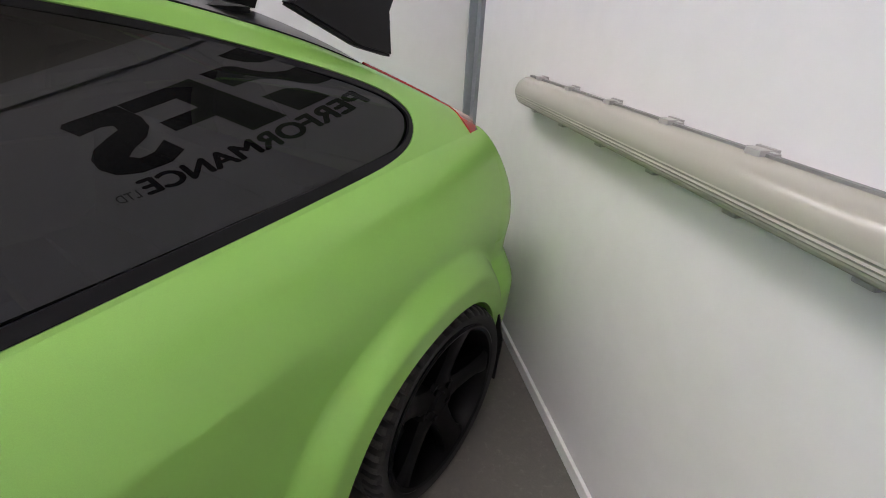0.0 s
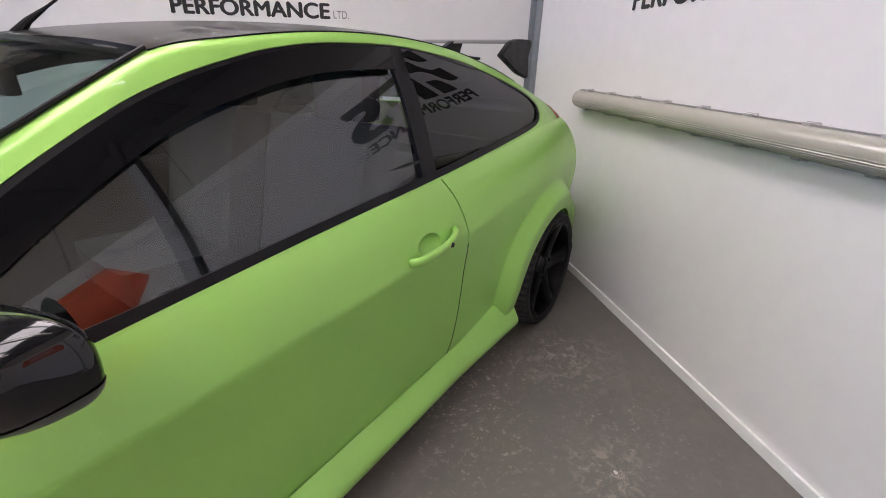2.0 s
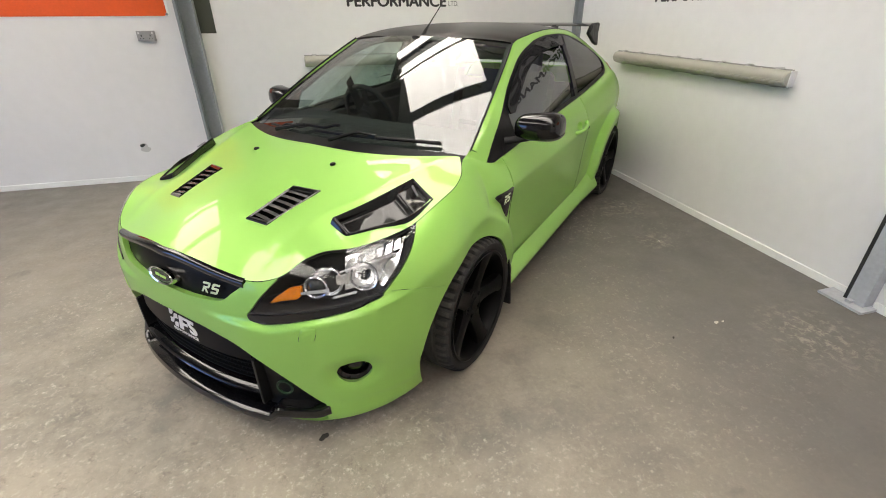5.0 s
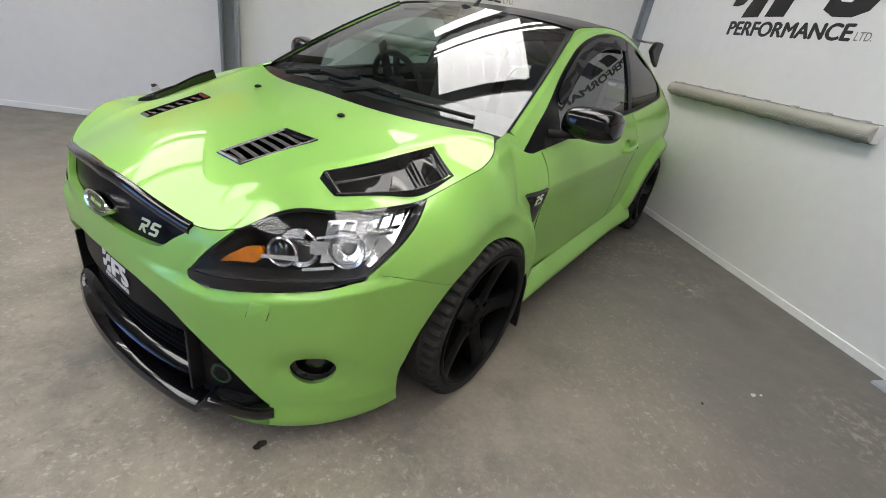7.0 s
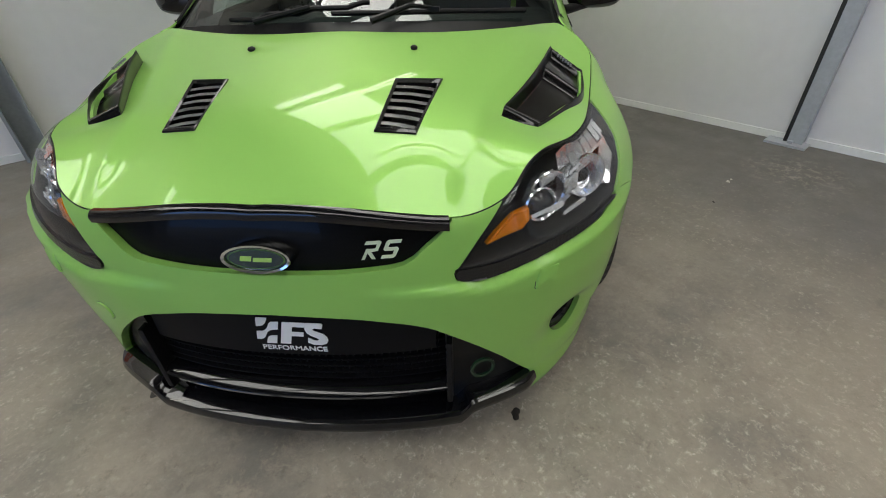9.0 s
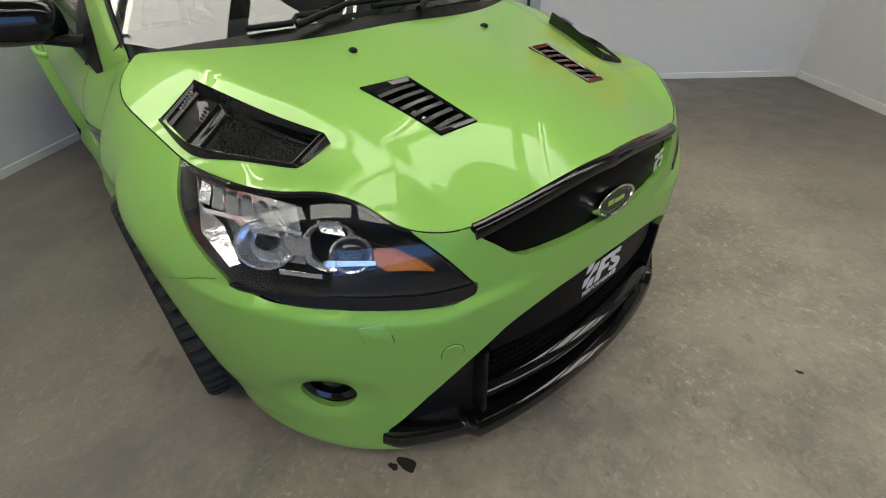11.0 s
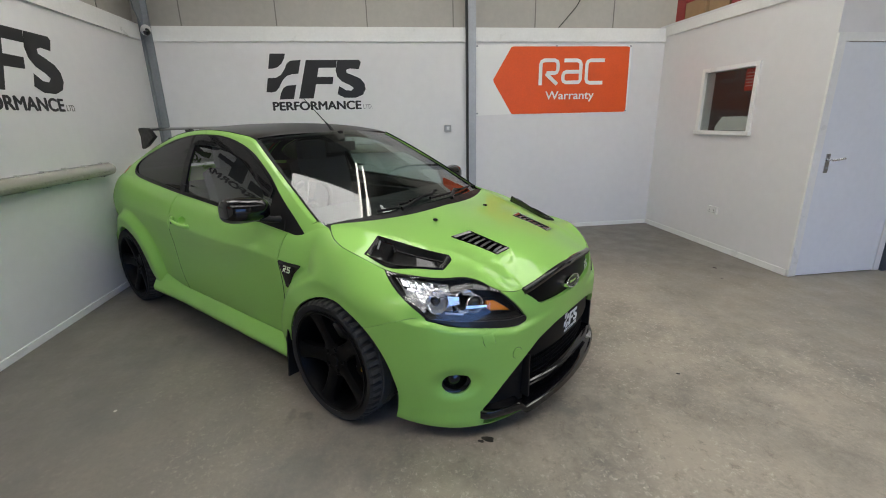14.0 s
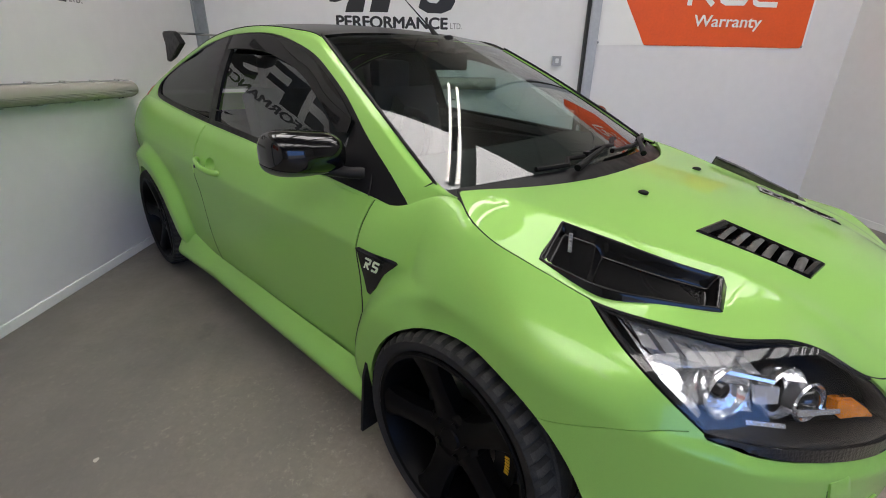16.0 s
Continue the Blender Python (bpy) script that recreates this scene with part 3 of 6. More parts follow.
# the bumper stands proud of the headlamps in a rounded ledge
_q, _z = -0.66 * SKIN[0][:, 0] + 0.75 * SKIN[0][:, 1], SKIN[0][:, 2]
_d = np.interp(_q, [-0.55, -0.30, -0.224, -0.165, -0.007, 0.129, 0.237, 0.42], [0.575, 0.575, 0.572, 0.562, 0.594, 0.620, 0.650, 0.66]) - _z
_s = np.clip(_d / 0.020, 0, 1)
_f = np.clip((_q + 0.42) / 0.16, 0, 1) * np.clip((0.40 - _q) / 0.18, 0, 1) * np.clip((_z - 0.30) / 0.22, 0, 1) * (SKIN[0][:, 0] > 0.1)
SKIN = (SKIN[0] + (0.020 * _s * _s * (3 - 2 * _s) * _f)[:, None] * FOG_OUT, SKIN[1])


# and flares out along its lower edge at the corners
_s = np.clip((0.20 - SKIN[0][:, 2]) / 0.09, 0, 1)
_f = np.clip((_q + 0.20) / 0.15, 0, 1) * np.clip((0.52 - _q) / 0.15, 0, 1) * (SKIN[0][:, 0] > 0.1)
SKIN = (SKIN[0] + (0.018 * _s * _s * (3 - 2 * _s) * _f)[:, None] * FOG_OUT, SKIN[1])


def lamp_plane(v):
    return np.c_[-0.66 * v[:, 0] + 0.75 * v[:, 1], v[:, 2]]


LAMP = np.r_[spline([(0.385, 0.815), (0.2445, 0.83), (0.146, 0.83), (0.053, 0.83), (-0.010, 0.80), (-0.085, 0.742), (-0.163, 0.672), (-0.222, 0.598)], 40),
             spline([(-0.222, 0.598), (-0.140, 0.602), (-0.062, 0.614), (0.126, 0.639), (0.242, 0.661)], 24),
             spline([(0.242, 0.664), (0.313, 0.725), (0.362, 0.775), (0.385, 0.815)], 12)]
LID = np.r_[spline([(-0.228, 0.601), (-0.140, 0.604), (-0.062, 0.616), (0.126, 0.641), (0.242, 0.661)], 24),
            spline([(0.237, 0.654), (0.129, 0.623), (-0.007, 0.597), (-0.165, 0.568), (-0.224, 0.577)], 24)]
GRILLE = spline([(0, 0.612), (0.16, 0.615), (0.285, 0.624), (0.325, 0.640)], 20).tolist() + spline([(0.345, 0.66), (0.395, 0.702), (0.403, 0.728)], 8).tolist() + [(0.30, 0.80), (0, 0.82)]
GRILLE = np.array(GRILLE + [(-y, z) for y, z in GRILLE[::-1]])
_open = spline([(0.612, 0.185), (0.495, 0.338), (0.393, 0.432), (0.330, 0.468), (0.24, 0.487), (0.12, 0.500), (0, 0.505)], 40)
OPENING = np.r_[[(0.612, 0.10)], _open, (_open * [-1, 1])[::-1], [(-0.612, 0.10)]]
in_lamp, in_lid, in_grille, in_open = inside(LAMP), inside(LID), inside(GRILLE), inside(OPENING)
lamp_f = lambda v: np.where(v[:, 0] > 0.15, in_lamp(lamp_plane(v)), -1)  # noqa: E731
lid_f = lambda v: np.where(v[:, 0] > 0.15, in_lid(lamp_plane(v)), -1)  # noqa: E731
grille_f = lambda v: np.where(v[:, 0] > 0.6, in_grille(v[:, 1:]), -1)  # noqa: E731
open_f = lambda v: np.where(v[:, 0] > 0.5, in_open(v[:, 1:]), -1)  # noqa: E731
FOG_C, FOG_N = np.array((0.640, 0.712, 0.332)), np.array((0.75, 0.66, 0.0))


def fog_f(v, r=0.056):
    w = v - FOG_C
    a, b = w @ np.array((-0.66, 0.75, 0)), w[:, 2]
    return np.where(w @ FOG_N > -0.2, np.minimum(r - np.hypot(a / 1.16, b), 0.044 + 0.10 * a - b), -1)


arch_f = lambda v: np.where(v[:, 1] > 0.4, 0.372 - np.hypot(v[:, 0] - 0.03, (v[:, 2] - 0.285)), -1)  # noqa: E731
arch_r = lambda v: np.where(v[:, 1] > 0.4, 0.400 - np.hypot(v[:, 0] + 2.605, (v[:, 2] - 0.265)), -1)  # noqa: E731
gap_front = curve([(0.10, -0.50), (0.25, -0.490), (0.349, -0.452), (0.531, -0.424), (0.696, -0.416), (0.827, -0.410), (0.905, -0.400), (1.1, -0.39)])
gap_rear = curve([(0.10, -1.70), (0.25, -1.715), (0.354, -1.737), (0.61, -1.777), (0.72, -1.782), (0.82, -1.775), (0.93, -1.745), (1.02, -1.70), (1.2, -1.66)])
seam_z = curve([(0.20, 0.572), (0.267, 0.580), (0.34, 0.607), (0.42, 0.640), (0.517, 0.662), (0.60, 0.66)])
G = 0.0034
bumper_top = lambda v: np.where(v[:, 0] < 0.517, seam_z(v[:, 0]) - v[:, 2], 0.05)  # noqa: E731

b = clip(SKIN, lambda v: v[:, 0] - 0.10)
b = clip(b, lambda v: bumper_top(v) - 0.0008)
for f in (lamp_f, lid_f, grille_f, open_f, fog_f, arch_f):
    b = clip(b, lambda v, f=f: -f(v) - (G if f in (lamp_f, lid_f) else 0))
BOTTOM = curve([(0.0, 0.10), (0.61, 0.095), (0.70, 0.092), (0.78, 0.102), (0.85, 0.124), (0.95, 0.15)])
b = clip(b, lambda v: v[:, 2] - BOTTOM(v[:, 1]))
sheet("front_bumper", weld(whole(b)), M_GREEN, car, rim=0.02)
fd = clip(clip(SKIN, lambda v: v[:, 2] - np.where(v[:, 0] > 0.1, seam_z(v[:, 0]), 0) - 0.0008), lambda v: v[:, 0] - gap_front(v[:, 2]) - G)
fd = clip(clip(fd, lambda v: 0.53 - v[:, 0]), lambda v: -lamp_f(v) - G)
fd = clip(clip(fd, lambda v: -arch_f(v)), lambda v: np.where(v[:, 0] < -0.2, v[:, 2] - 0.262, 1))
pair("front_fender", clip(fd, lambda v: -lid_f(v)), M_GREEN, car, rim=0.02)
dr = clip(clip(SKIN, lambda v: gap_front(v[:, 2]) - G - v[:, 0]), lambda v: v[:, 0] - gap_rear(v[:, 2]) - G)
dish = lambda v: 1 - np.hypot((v[:, 0] + 1.555) / 0.058, (v[:, 2] - 0.832) / 0.032)  # noqa: E731
dr = clip(dr, lambda v: v[:, 2] - 0.262)
doors = pair("door", clip(dr, lambda v: -dish(v) * 0.03), M_GREEN, car, rim=0.004)
dv, dfc = clip(dr, lambda v: dish(v) * 0.03 + 0.001)
dv = dv - np.c_[np.zeros(len(dv)), 0.030 * np.sqrt(np.clip(dish(dv), 0, 1)), np.zeros(len(dv))]
for side, ob in zip((False, True), doors):
    sheet("handle_recess", (dv, dfc), M_GREEN, ob, rim=0.0, mirror=side)
qp = clip(clip(SKIN, lambda v: gap_rear(v[:, 2]) - G - v[:, 0]), lambda v: -arch_r(v))
pair("rear_quarter", clip(qp, lambda v: np.where(v[:, 0] > -2.4, v[:, 2] - 0.262, v[:, 2] - 0.2)), M_GREEN, car, rim=0.02)

# dark trim inside the doors and rear quarters
it = clip(clip(SKIN, lambda v: v[:, 2] - 0.78), lambda v: np.minimum(-0.44 - v[:, 0], v[:, 0] + 2.9))
pair("door_lining", it, M_CABIN, car, "dark door lining", rim=0.0, out=-0.045)

_xs = np.linspace(-0.46, -2.7, 60)
pair("window_sill", grid(np.array([[(x, y - 0.004, z + 0.004), (x, y - 0.030, z + 0.006), (x, y - 0.058, z - 0.030)] for x, (y, z) in ((float(q), top_line(float(q))) for q in _xs)])), M_CABIN, car, "dark inner window sill", rim=0.0)

# side skirts: a lip that stands proud below the doors
sk = []
for x in np.linspace(-0.375, -2.22, 48):
    rear = np.clip((-1.75 - x) / 0.45, 0, 1)
    flare = 0.895 + 0.02 * rear
    sk.append([(x, 0.835, 0.300 + 0.10 * rear**2), (x, 0.852, 0.285 + 0.09 * rear**2), (x, 0.872, 0.262 + 0.05 * rear), (x, flare - 0.004, 0.236), (x, flare, 0.222), (x, flare - 0.004, 0.200),
               (x, 0.870, 0.186), (x, 0.80, 0.180)])
pair("side_skirt", grid(np.array(sk)), M_GREEN, car, rim=0.0)

# rear bumper and tailgate close the back
n_r, rows = 20, SKIN[0].reshape(N_LOW + N_UP, -1, 3)[:, -1]
back = []
for z, p in zip(np.linspace(0.2, 1.06, len(rows)), rows):
    y0, x0 = p[1], -3.02
    ph = np.linspace(0, 1, n_r) * math.pi / 2
    reach = 0.36 - 0.30 * np.clip((p[2] - 0.75) / 0.35, 0, 1)
    back.append(np.c_[x0 - reach * np.sin(ph) ** (2 / 2.6), y0 * np.cos(ph) ** (2 / 2.6), np.full(n_r, p[2])])
BACK = grid(np.array(back))
rb = clip(BACK, lambda v: v[:, 2] - 0.2)
sheet("rear_bumper", weld(whole(clip(rb, lambda v: 0.70 - v[:, 2]))), M_GREEN, car, rim=0.02)
sheet("tailgate", weld(whole(clip(clip(rb, lambda v: v[:, 2] - 0.704), lambda v: 0.52 - v[:, 1]))), M_GREEN, car, rim=0.01)
pair("tail_corner", clip(clip(rb, lambda v: v[:, 2] - 0.704), lambda v: v[:, 1] - 0.524), M_GREEN, car, rim=0.01)

# -- bonnet --
xg, yg = np.linspace(-0.20, 0.86, 90), np.linspace(-0.82, 0.82, 120)
bx, by = np.meshgrid(xg, yg, indexing="ij")
BON = grid(np.stack([bx, by, bonnet_z(bx, by)], -1))
cowl_x = lambda y: 0.045 - 0.205 * (np.abs(y) / 0.705) ** 2.0  # noqa: E731
_half = np.r_[EDGE_FRONT, EDGE_SIDE[1:]]
_rear = np.array([(float(cowl_x(y)), y) for y in np.linspace(0.70, -0.70, 40)])
in_bonnet = inside(np.r_[(_half * [1, -1])[::-1][:-1], _half, _rear][::2])
bn = clip(BON, lambda v: in_bonnet(v[:, :2]) - G)
VENT = [(0.345, 0.350), (0.375, 0.228), (0.607, 0.213), (0.592, 0.308)]
_vc = np.mean(VENT, 0)
vent_in = inside(_vc + 0.96 * (np.array(VENT) - _vc))
bn = clip(bn, lambda v: -np.maximum(vent_in(v[:, :2]), vent_in(v[:, :2] * [1, -1])))
_sc = np.array([(0.460, 0.505), (0.480, 0.592), (0.279, 0.730), (0.136, 0.748), (0.124, 0.655)])
scoop_in = inside(_sc.mean(0) + 0.93 * (_sc - _sc.mean(0)))
bn = clip(bn, lambda v: -np.maximum(scoop_in(v[:, :2]), scoop_in(v[:, :2] * [1, -1])))
sheet("bonnet", bn, M_GREEN, car, rim=0.012)

def mirrored(bm):
    """The same mesh on the other side of the car."""
    b = bm.copy()
    for v in b.verts:
        v.co.y = -v.co.y
    bmesh.ops.reverse_faces(b, faces=b.faces[:])
    return b


def both(name, bm, mat, parent=None, label="", angle=35):
    """A part on each side. parent: the car, or a pair of parts."""
    ps = parent if isinstance(parent, (list, tuple)) else (parent or car,) * 2
    m = mirrored(bm)
    return [smooth_ob(name, bm, mat, ps[0], label, angle=angle), smooth_ob(name, m, mat, ps[1], label, angle=angle)]


# thin dark strips laid in the gaps between panels, painting the shade there
def seal(pts, r=0.0042, sink=0.0040):
    p = np.array(pts, float)
    mid = np.array((p[:, 0].mean() - 0.4, 0.0, 0.45))
    d = p - mid
    bm = tube(p - sink * d / np.linalg.norm(d, axis=1)[:, None], r, 6)
    both("gap_shade", bm, M_RUBBER, car, "dark strip painting the shade in the panel gap")


def skin_at(x, z):
    return float(side_y(np.array(x), np.array(z)))


_e = np.r_[EDGE_FRONT[EDGE_FRONT[:, 1] > 0.415], EDGE_SIDE[1:]][::3]
seal([(x, y, float(bonnet_z(x, y)) - 0.002) for x, y in _e])
for gap in (gap_front, gap_rear):
    z = np.linspace(0.27, 0.76, 30)
    seal([(float(gap(q)), skin_at(float(gap(q)), q), q) for q in z])
seal([(x, skin_at(x, float(seam_z(x))), float(seam_z(x))) for x in np.linspace(0.13, 0.20, 6)], 0.003)

# -- greenhouse: side frames, windows, windscreen and roof --
roof_line = curve([(-0.13, 0.735, 0.945), (-0.20, 0.722, 0.960), (-0.27, 0.713, 0.988), (-0.35, 0.702, 1.029), (-0.52, 0.674, 1.126), (-0.70, 0.632, 1.221), (-0.85, 0.600, 1.297), (-1.0, 0.568, 1.366), (-1.2, 0.570, 1.400),
                   (-1.46, 0.578, 1.422), (-1.83, 0.578, 1.416), (-2.1, 0.572, 1.388), (-2.31, 0.566, 1.350), (-2.5, 0.580, 1.302), (-2.7, 0.610, 1.230), (-2.95, 0.664, 1.122), (-3.02, 0.680, 1.090)])
cols = []
for x in np.linspace(-0.135, -3.0, 180):
    (y0, z0), (y1, z1) = top_line(x), roof_line(x)
    t = 1 - np.linspace(1, 0, 44) ** 1.5
    bulge = 0.016 * np.sin(math.pi * t) * np.clip((z1 - z0) / 0.35, 0, 1)
    # a chamfer along the upper edge
    d = (1 - t) * math.hypot(z1 - z0, y1 - y0)
    o = 0.009 * np.minimum(d / 0.024, 1) * t * t * (3 - 2 * t) * np.clip((z1 - z0) / 0.10, 0, 1)
    cols.append(np.c_[np.full(44, x), y0 + (y1 - y0) * t + bulge + 0.8 * o, z0 + (z1 - z0) * t + bulge * 0.3 + 0.6 * o])
HOUSE = grid(np.array(cols))
DLO = spline([(-0.275, 0.893), (-0.33, 0.945), (-0.493, 1.047), (-0.69, 1.170), (-0.88, 1.266), (-1.0, 1.312), (-1.12, 1.346), (-1.26, 1.376), (-1.44, 1.394), (-1.70, 1.394), (-1.91, 1.376),
              (-2.1, 1.350), (-2.25, 1.320), (-2.42, 1.277), (-2.56, 1.235), (-2.655, 1.194), (-2.690, 1.148), (-2.645, 1.099), (-2.54, 1.070), (-2.32, 1.048), (-2.1, 1.030),
              (-1.75, 1.004), (-1.25, 0.974), (-0.94, 0.952), (-0.74, 0.936), (-0.43, 0.905)], 150, True)
in_dlo = inside(DLO)
dlo_f = lambda v: in_dlo(v[:, [0, 2]])  # noqa: E731
pair("side_frame", clip(HOUSE, lambda v: -dlo_f(v)), M_GREEN, car, rim=0.006)
pair("pillar_trim", clip(HOUSE, lambda v: -dlo_f(v) - 0.004), M_CABIN, car, "dark inner pillar trim", rim=0.0, out=-0.010)
# black surround, door glass and quarter glass inside it
glass = clip(HOUSE, lambda v: dlo_f(v) - 0.001)
belt = curve([(-0.2, 0.93), (-0.74, 0.962), (-1.25, 0.999), (-1.75, 1.029), (-2.1, 1.056), (-2.5, 1.088), (-2.7, 1.11)])
ins = lambda v: np.minimum(dlo_f(v) - 0.017, v[:, 2] - belt(v[:, 0]) + 0.003)  # noqa: E731
pil_a = lambda v: -0.590 + (v[:, 2] - 0.93) * -0.06  # noqa: E731
pil_b = lambda v: -1.625 - (v[:, 2] - 1.0) * 0.10  # noqa: E731
pil_c = lambda v: -1.700 - (v[:, 2] - 1.0) * 0.10  # noqa: E731
door_g = lambda v: np.minimum(np.minimum(ins(v), pil_a(v) - v[:, 0]), v[:, 0] - pil_b(v))  # noqa: E731
quarter_g = lambda v: np.minimum(np.minimum(dlo_f(v) - 0.012, v[:, 2] - belt(v[:, 0]) + 0.004), pil_c(v) - v[:, 0])  # noqa: E731
trim = clip(clip(glass, lambda v: -door_g(v)), lambda v: -quarter_g(v))
pair("window_surround", trim, M_SATINBLACK, car, "satin black window surround and pillars", rim=0.012, out=-0.002)


def even(vf, lean=0.0):
    """The same pane laid on one smooth low curve, leaning out a little at its top."""
    v, faces = vf
    x, z = v[:, 0] - v[:, 0].mean(), v[:, 2] - v[:, 2].mean()
    a = np.c_[np.ones(len(x)), x, z, x * x, x * z, z * z, x ** 3]
    w = np.linalg.lstsq(a, v[:, 1], rcond=None)[0]
    return np.c_[v[:, 0], a @ w + lean * z, v[:, 2]], faces


for ob in pair("door_window", even(clip(glass, lambda v: door_g(v) + 0.008)), M_SIDEGLASS, car, "lightly tinted door glass", rim=0.0, out=-0.012):
    ob.visible_shadow = False
for ob in pair("quarter_window", even(clip(glass, lambda v: quarter_g(v) + 0.008), 0.05), M_PRIVACY, car, "dark tinted quarter glass", rim=0.0, out=-0.008):
    ob.visible_shadow = False
# wind deflector along the top of the door glass
defl = clip(glass, lambda v: np.minimum(np.minimum(dlo_f(v) - 0.014, 0.074 - dlo_f(v)), np.minimum(v[:, 2] - 1.06, np.minimum(pil_a(v) - v[:, 0], v[:, 0] - pil_b(v)))))
seal([(-0.225, 0.722, 0.972), (-0.260, 0.748, 0.945), (-0.297, 0.776, 0.916)], 0.0022, -0.001)
# the joint between the corner panel and the mirror's sail panel
def house_y(x, z):
    (y0, z0), (y1, z1) = top_line(x), roof_line(x)
    return float(y0 + (y1 - y0) * (z - z0) / (z1 - z0))


seal([(x, house_y(x, z) + 0.006, z) for x, z in zip(np.linspace(-0.425, -0.470, 8), np.linspace(0.905, 1.020, 8))], 0.0025, 0.0)
pair("wind_deflector", defl, material("smoked_black_plastic", (0.004, 0.004, 0.005), 0.25, coat=0.30, coat_rough=0.015, spec=0.05), car, "gloss black wind deflector", rim=0.004, out=0.012)

# the glass follows one even curve from under the bonnet's edge to the roof
_fit = np.array([(-0.135, 0.732, 0.905), (-0.20, 0.722, 0.943), (-0.35, 0.702, 1.029), (-0.52, 0.674, 1.126), (-0.70, 0.632, 1.221), (-0.85, 0.600, 1.297), (-1.0, 0.568, 1.368)])
_py, _pz = np.polyfit(_fit[:, 0], _fit[:, 1], 2), np.polyfit(_fit[:, 0], _fit[:, 2], 2)
edge = [(float(x), float(np.polyval(_py, x)), float(np.polyval(_pz, x))) for x in np.linspace(-0.135, -1.0, 40)]
scr = []
for i, (x, y, z) in enumerate(edge):
    t = i / 39
    u = np.linspace(-1, 1, 61)
    bow = (0.215 - 0.105 * t) * np.cos(math.pi / 2 * u)
    scr.append(np.c_[x + bow, (y - 0.004) * u, z + (0.020 + 0.012 * t) * (1 - u * u) + 0.0 * u])
SCREEN = grid(np.array(scr))
ws = sheet("windscreen", SCREEN, M_SCREEN, car, "tinted curved windscreen glass", rim=0.0, out=-0.004)
ws.visible_shadow = False
both("screen_seal", tube([(x + 0.004, y + 0.001, z + 0.002) for x, y, z in edge[4:]], 0.0055, 8), M_SATINBLACK, car, "black rubber seal of the windscreen")
_sv = SCREEN[0].reshape(40, 61, 3)
edge_y = lambda v: roof_line(np.clip(v[:, 0] - 0.16 * (1 - np.minimum(np.abs(v[:, 1]) / 0.6, 1) ** 2), -1.0, -0.135))[:, 0]  # noqa: E731
cowl_z = lambda v: 0.978 - 0.032 * (np.abs(v[:, 1]) / 0.7) ** 2 - v[:, 2]  # noqa: E731
sheet("screen_border", clip(SCREEN, lambda v: np.maximum(np.abs(v[:, 1]) - edge_y(v) + 0.02, v[:, 2] - 1.362 - 0.028 * (1 - (v[:, 1] / 0.57) ** 2))), M_SATINBLACK, car, "black printed border of the windscreen", rim=0.0, out=-0.009)
sheet("cowl_panel", clip(SCREEN, cowl_z), M_SATINBLACK, car, "black plastic cowl panel", rim=0.01, out=0.004)
rf = []
front = _sv[-1]
roof_mid = curve([(-3.0, 1.06), (-2.8, 1.23), (-2.62, 1.345), (-2.4, 1.405), (-2.0, 1.448), (-1.6, 1.456), (-1.2, 1.435), (-1.0, 1.408), (-0.89, 1.388)])
for k in range(60):
    t = k / 59
    row = []
    for p in front:
        x = p[0] + (-2.62 - p[0]) * t
        u = p[1] / (0.562)
        ye, ze = roof_line(min(x, -1.0))
        zc = float(roof_mid(x))
        row.append((x, (ye + 0.004) * u, ze + (zc - ze) * (1 - abs(u) ** 2.4)))
    rf.append(row)
ROOF = grid(np.array(rf))
sheet("roof", ROOF, M_CARBONROOF, car, "satin carbon-fibre roof skin", rim=0.01, out=0.001, centre=(-1.6, 0, 0.8))
hg = []
for t in np.linspace(0, 1, 24):
    x = -2.62 - 0.40 * t
    ye, ze = roof_line(x)
    u = np.linspace(-1, 1, 31)
    hg.append(np.c_[x - 0.07 * t * (1 - u * u), ye * u, ze + (float(roof_mid(x)) - ze) * (1 - np.abs(u) ** 2.4) * (1 - t)])
sheet("rear_window", grid(np.array(hg)), M_PRIVACY, car, "dark tinted rear window", rim=0.0, centre=(-2, 0, 0.8))
# tail lamps: red and clear strips up the rear pillars
pair("tail_lamp", clip(HOUSE, lambda v: np.minimum(np.minimum(-2.70 - v[:, 0], 1.24 - v[:, 2]), np.minimum(v[:, 2] - (0.82 - 0.0), (-2.955 - v[:, 0]) + 0.30 * (v[:, 2] - 1.02)))), M_RED, car, "red tail lamp lens", rim=0.01, out=0.004)
bm_edge = [(float(x), float(roof_line(x)[0]) - 0.030, float(roof_line(x)[1]) + 0.006) for x in np.linspace(-2.66, -3.0, 24)]
for k in (1, -1):
    smooth_ob("tail_lamp_edge", tube([(x, k * y, z) for x, y, z in bm_edge], 0.007, 10), M_RED, car, "red edge of the tail lamp")


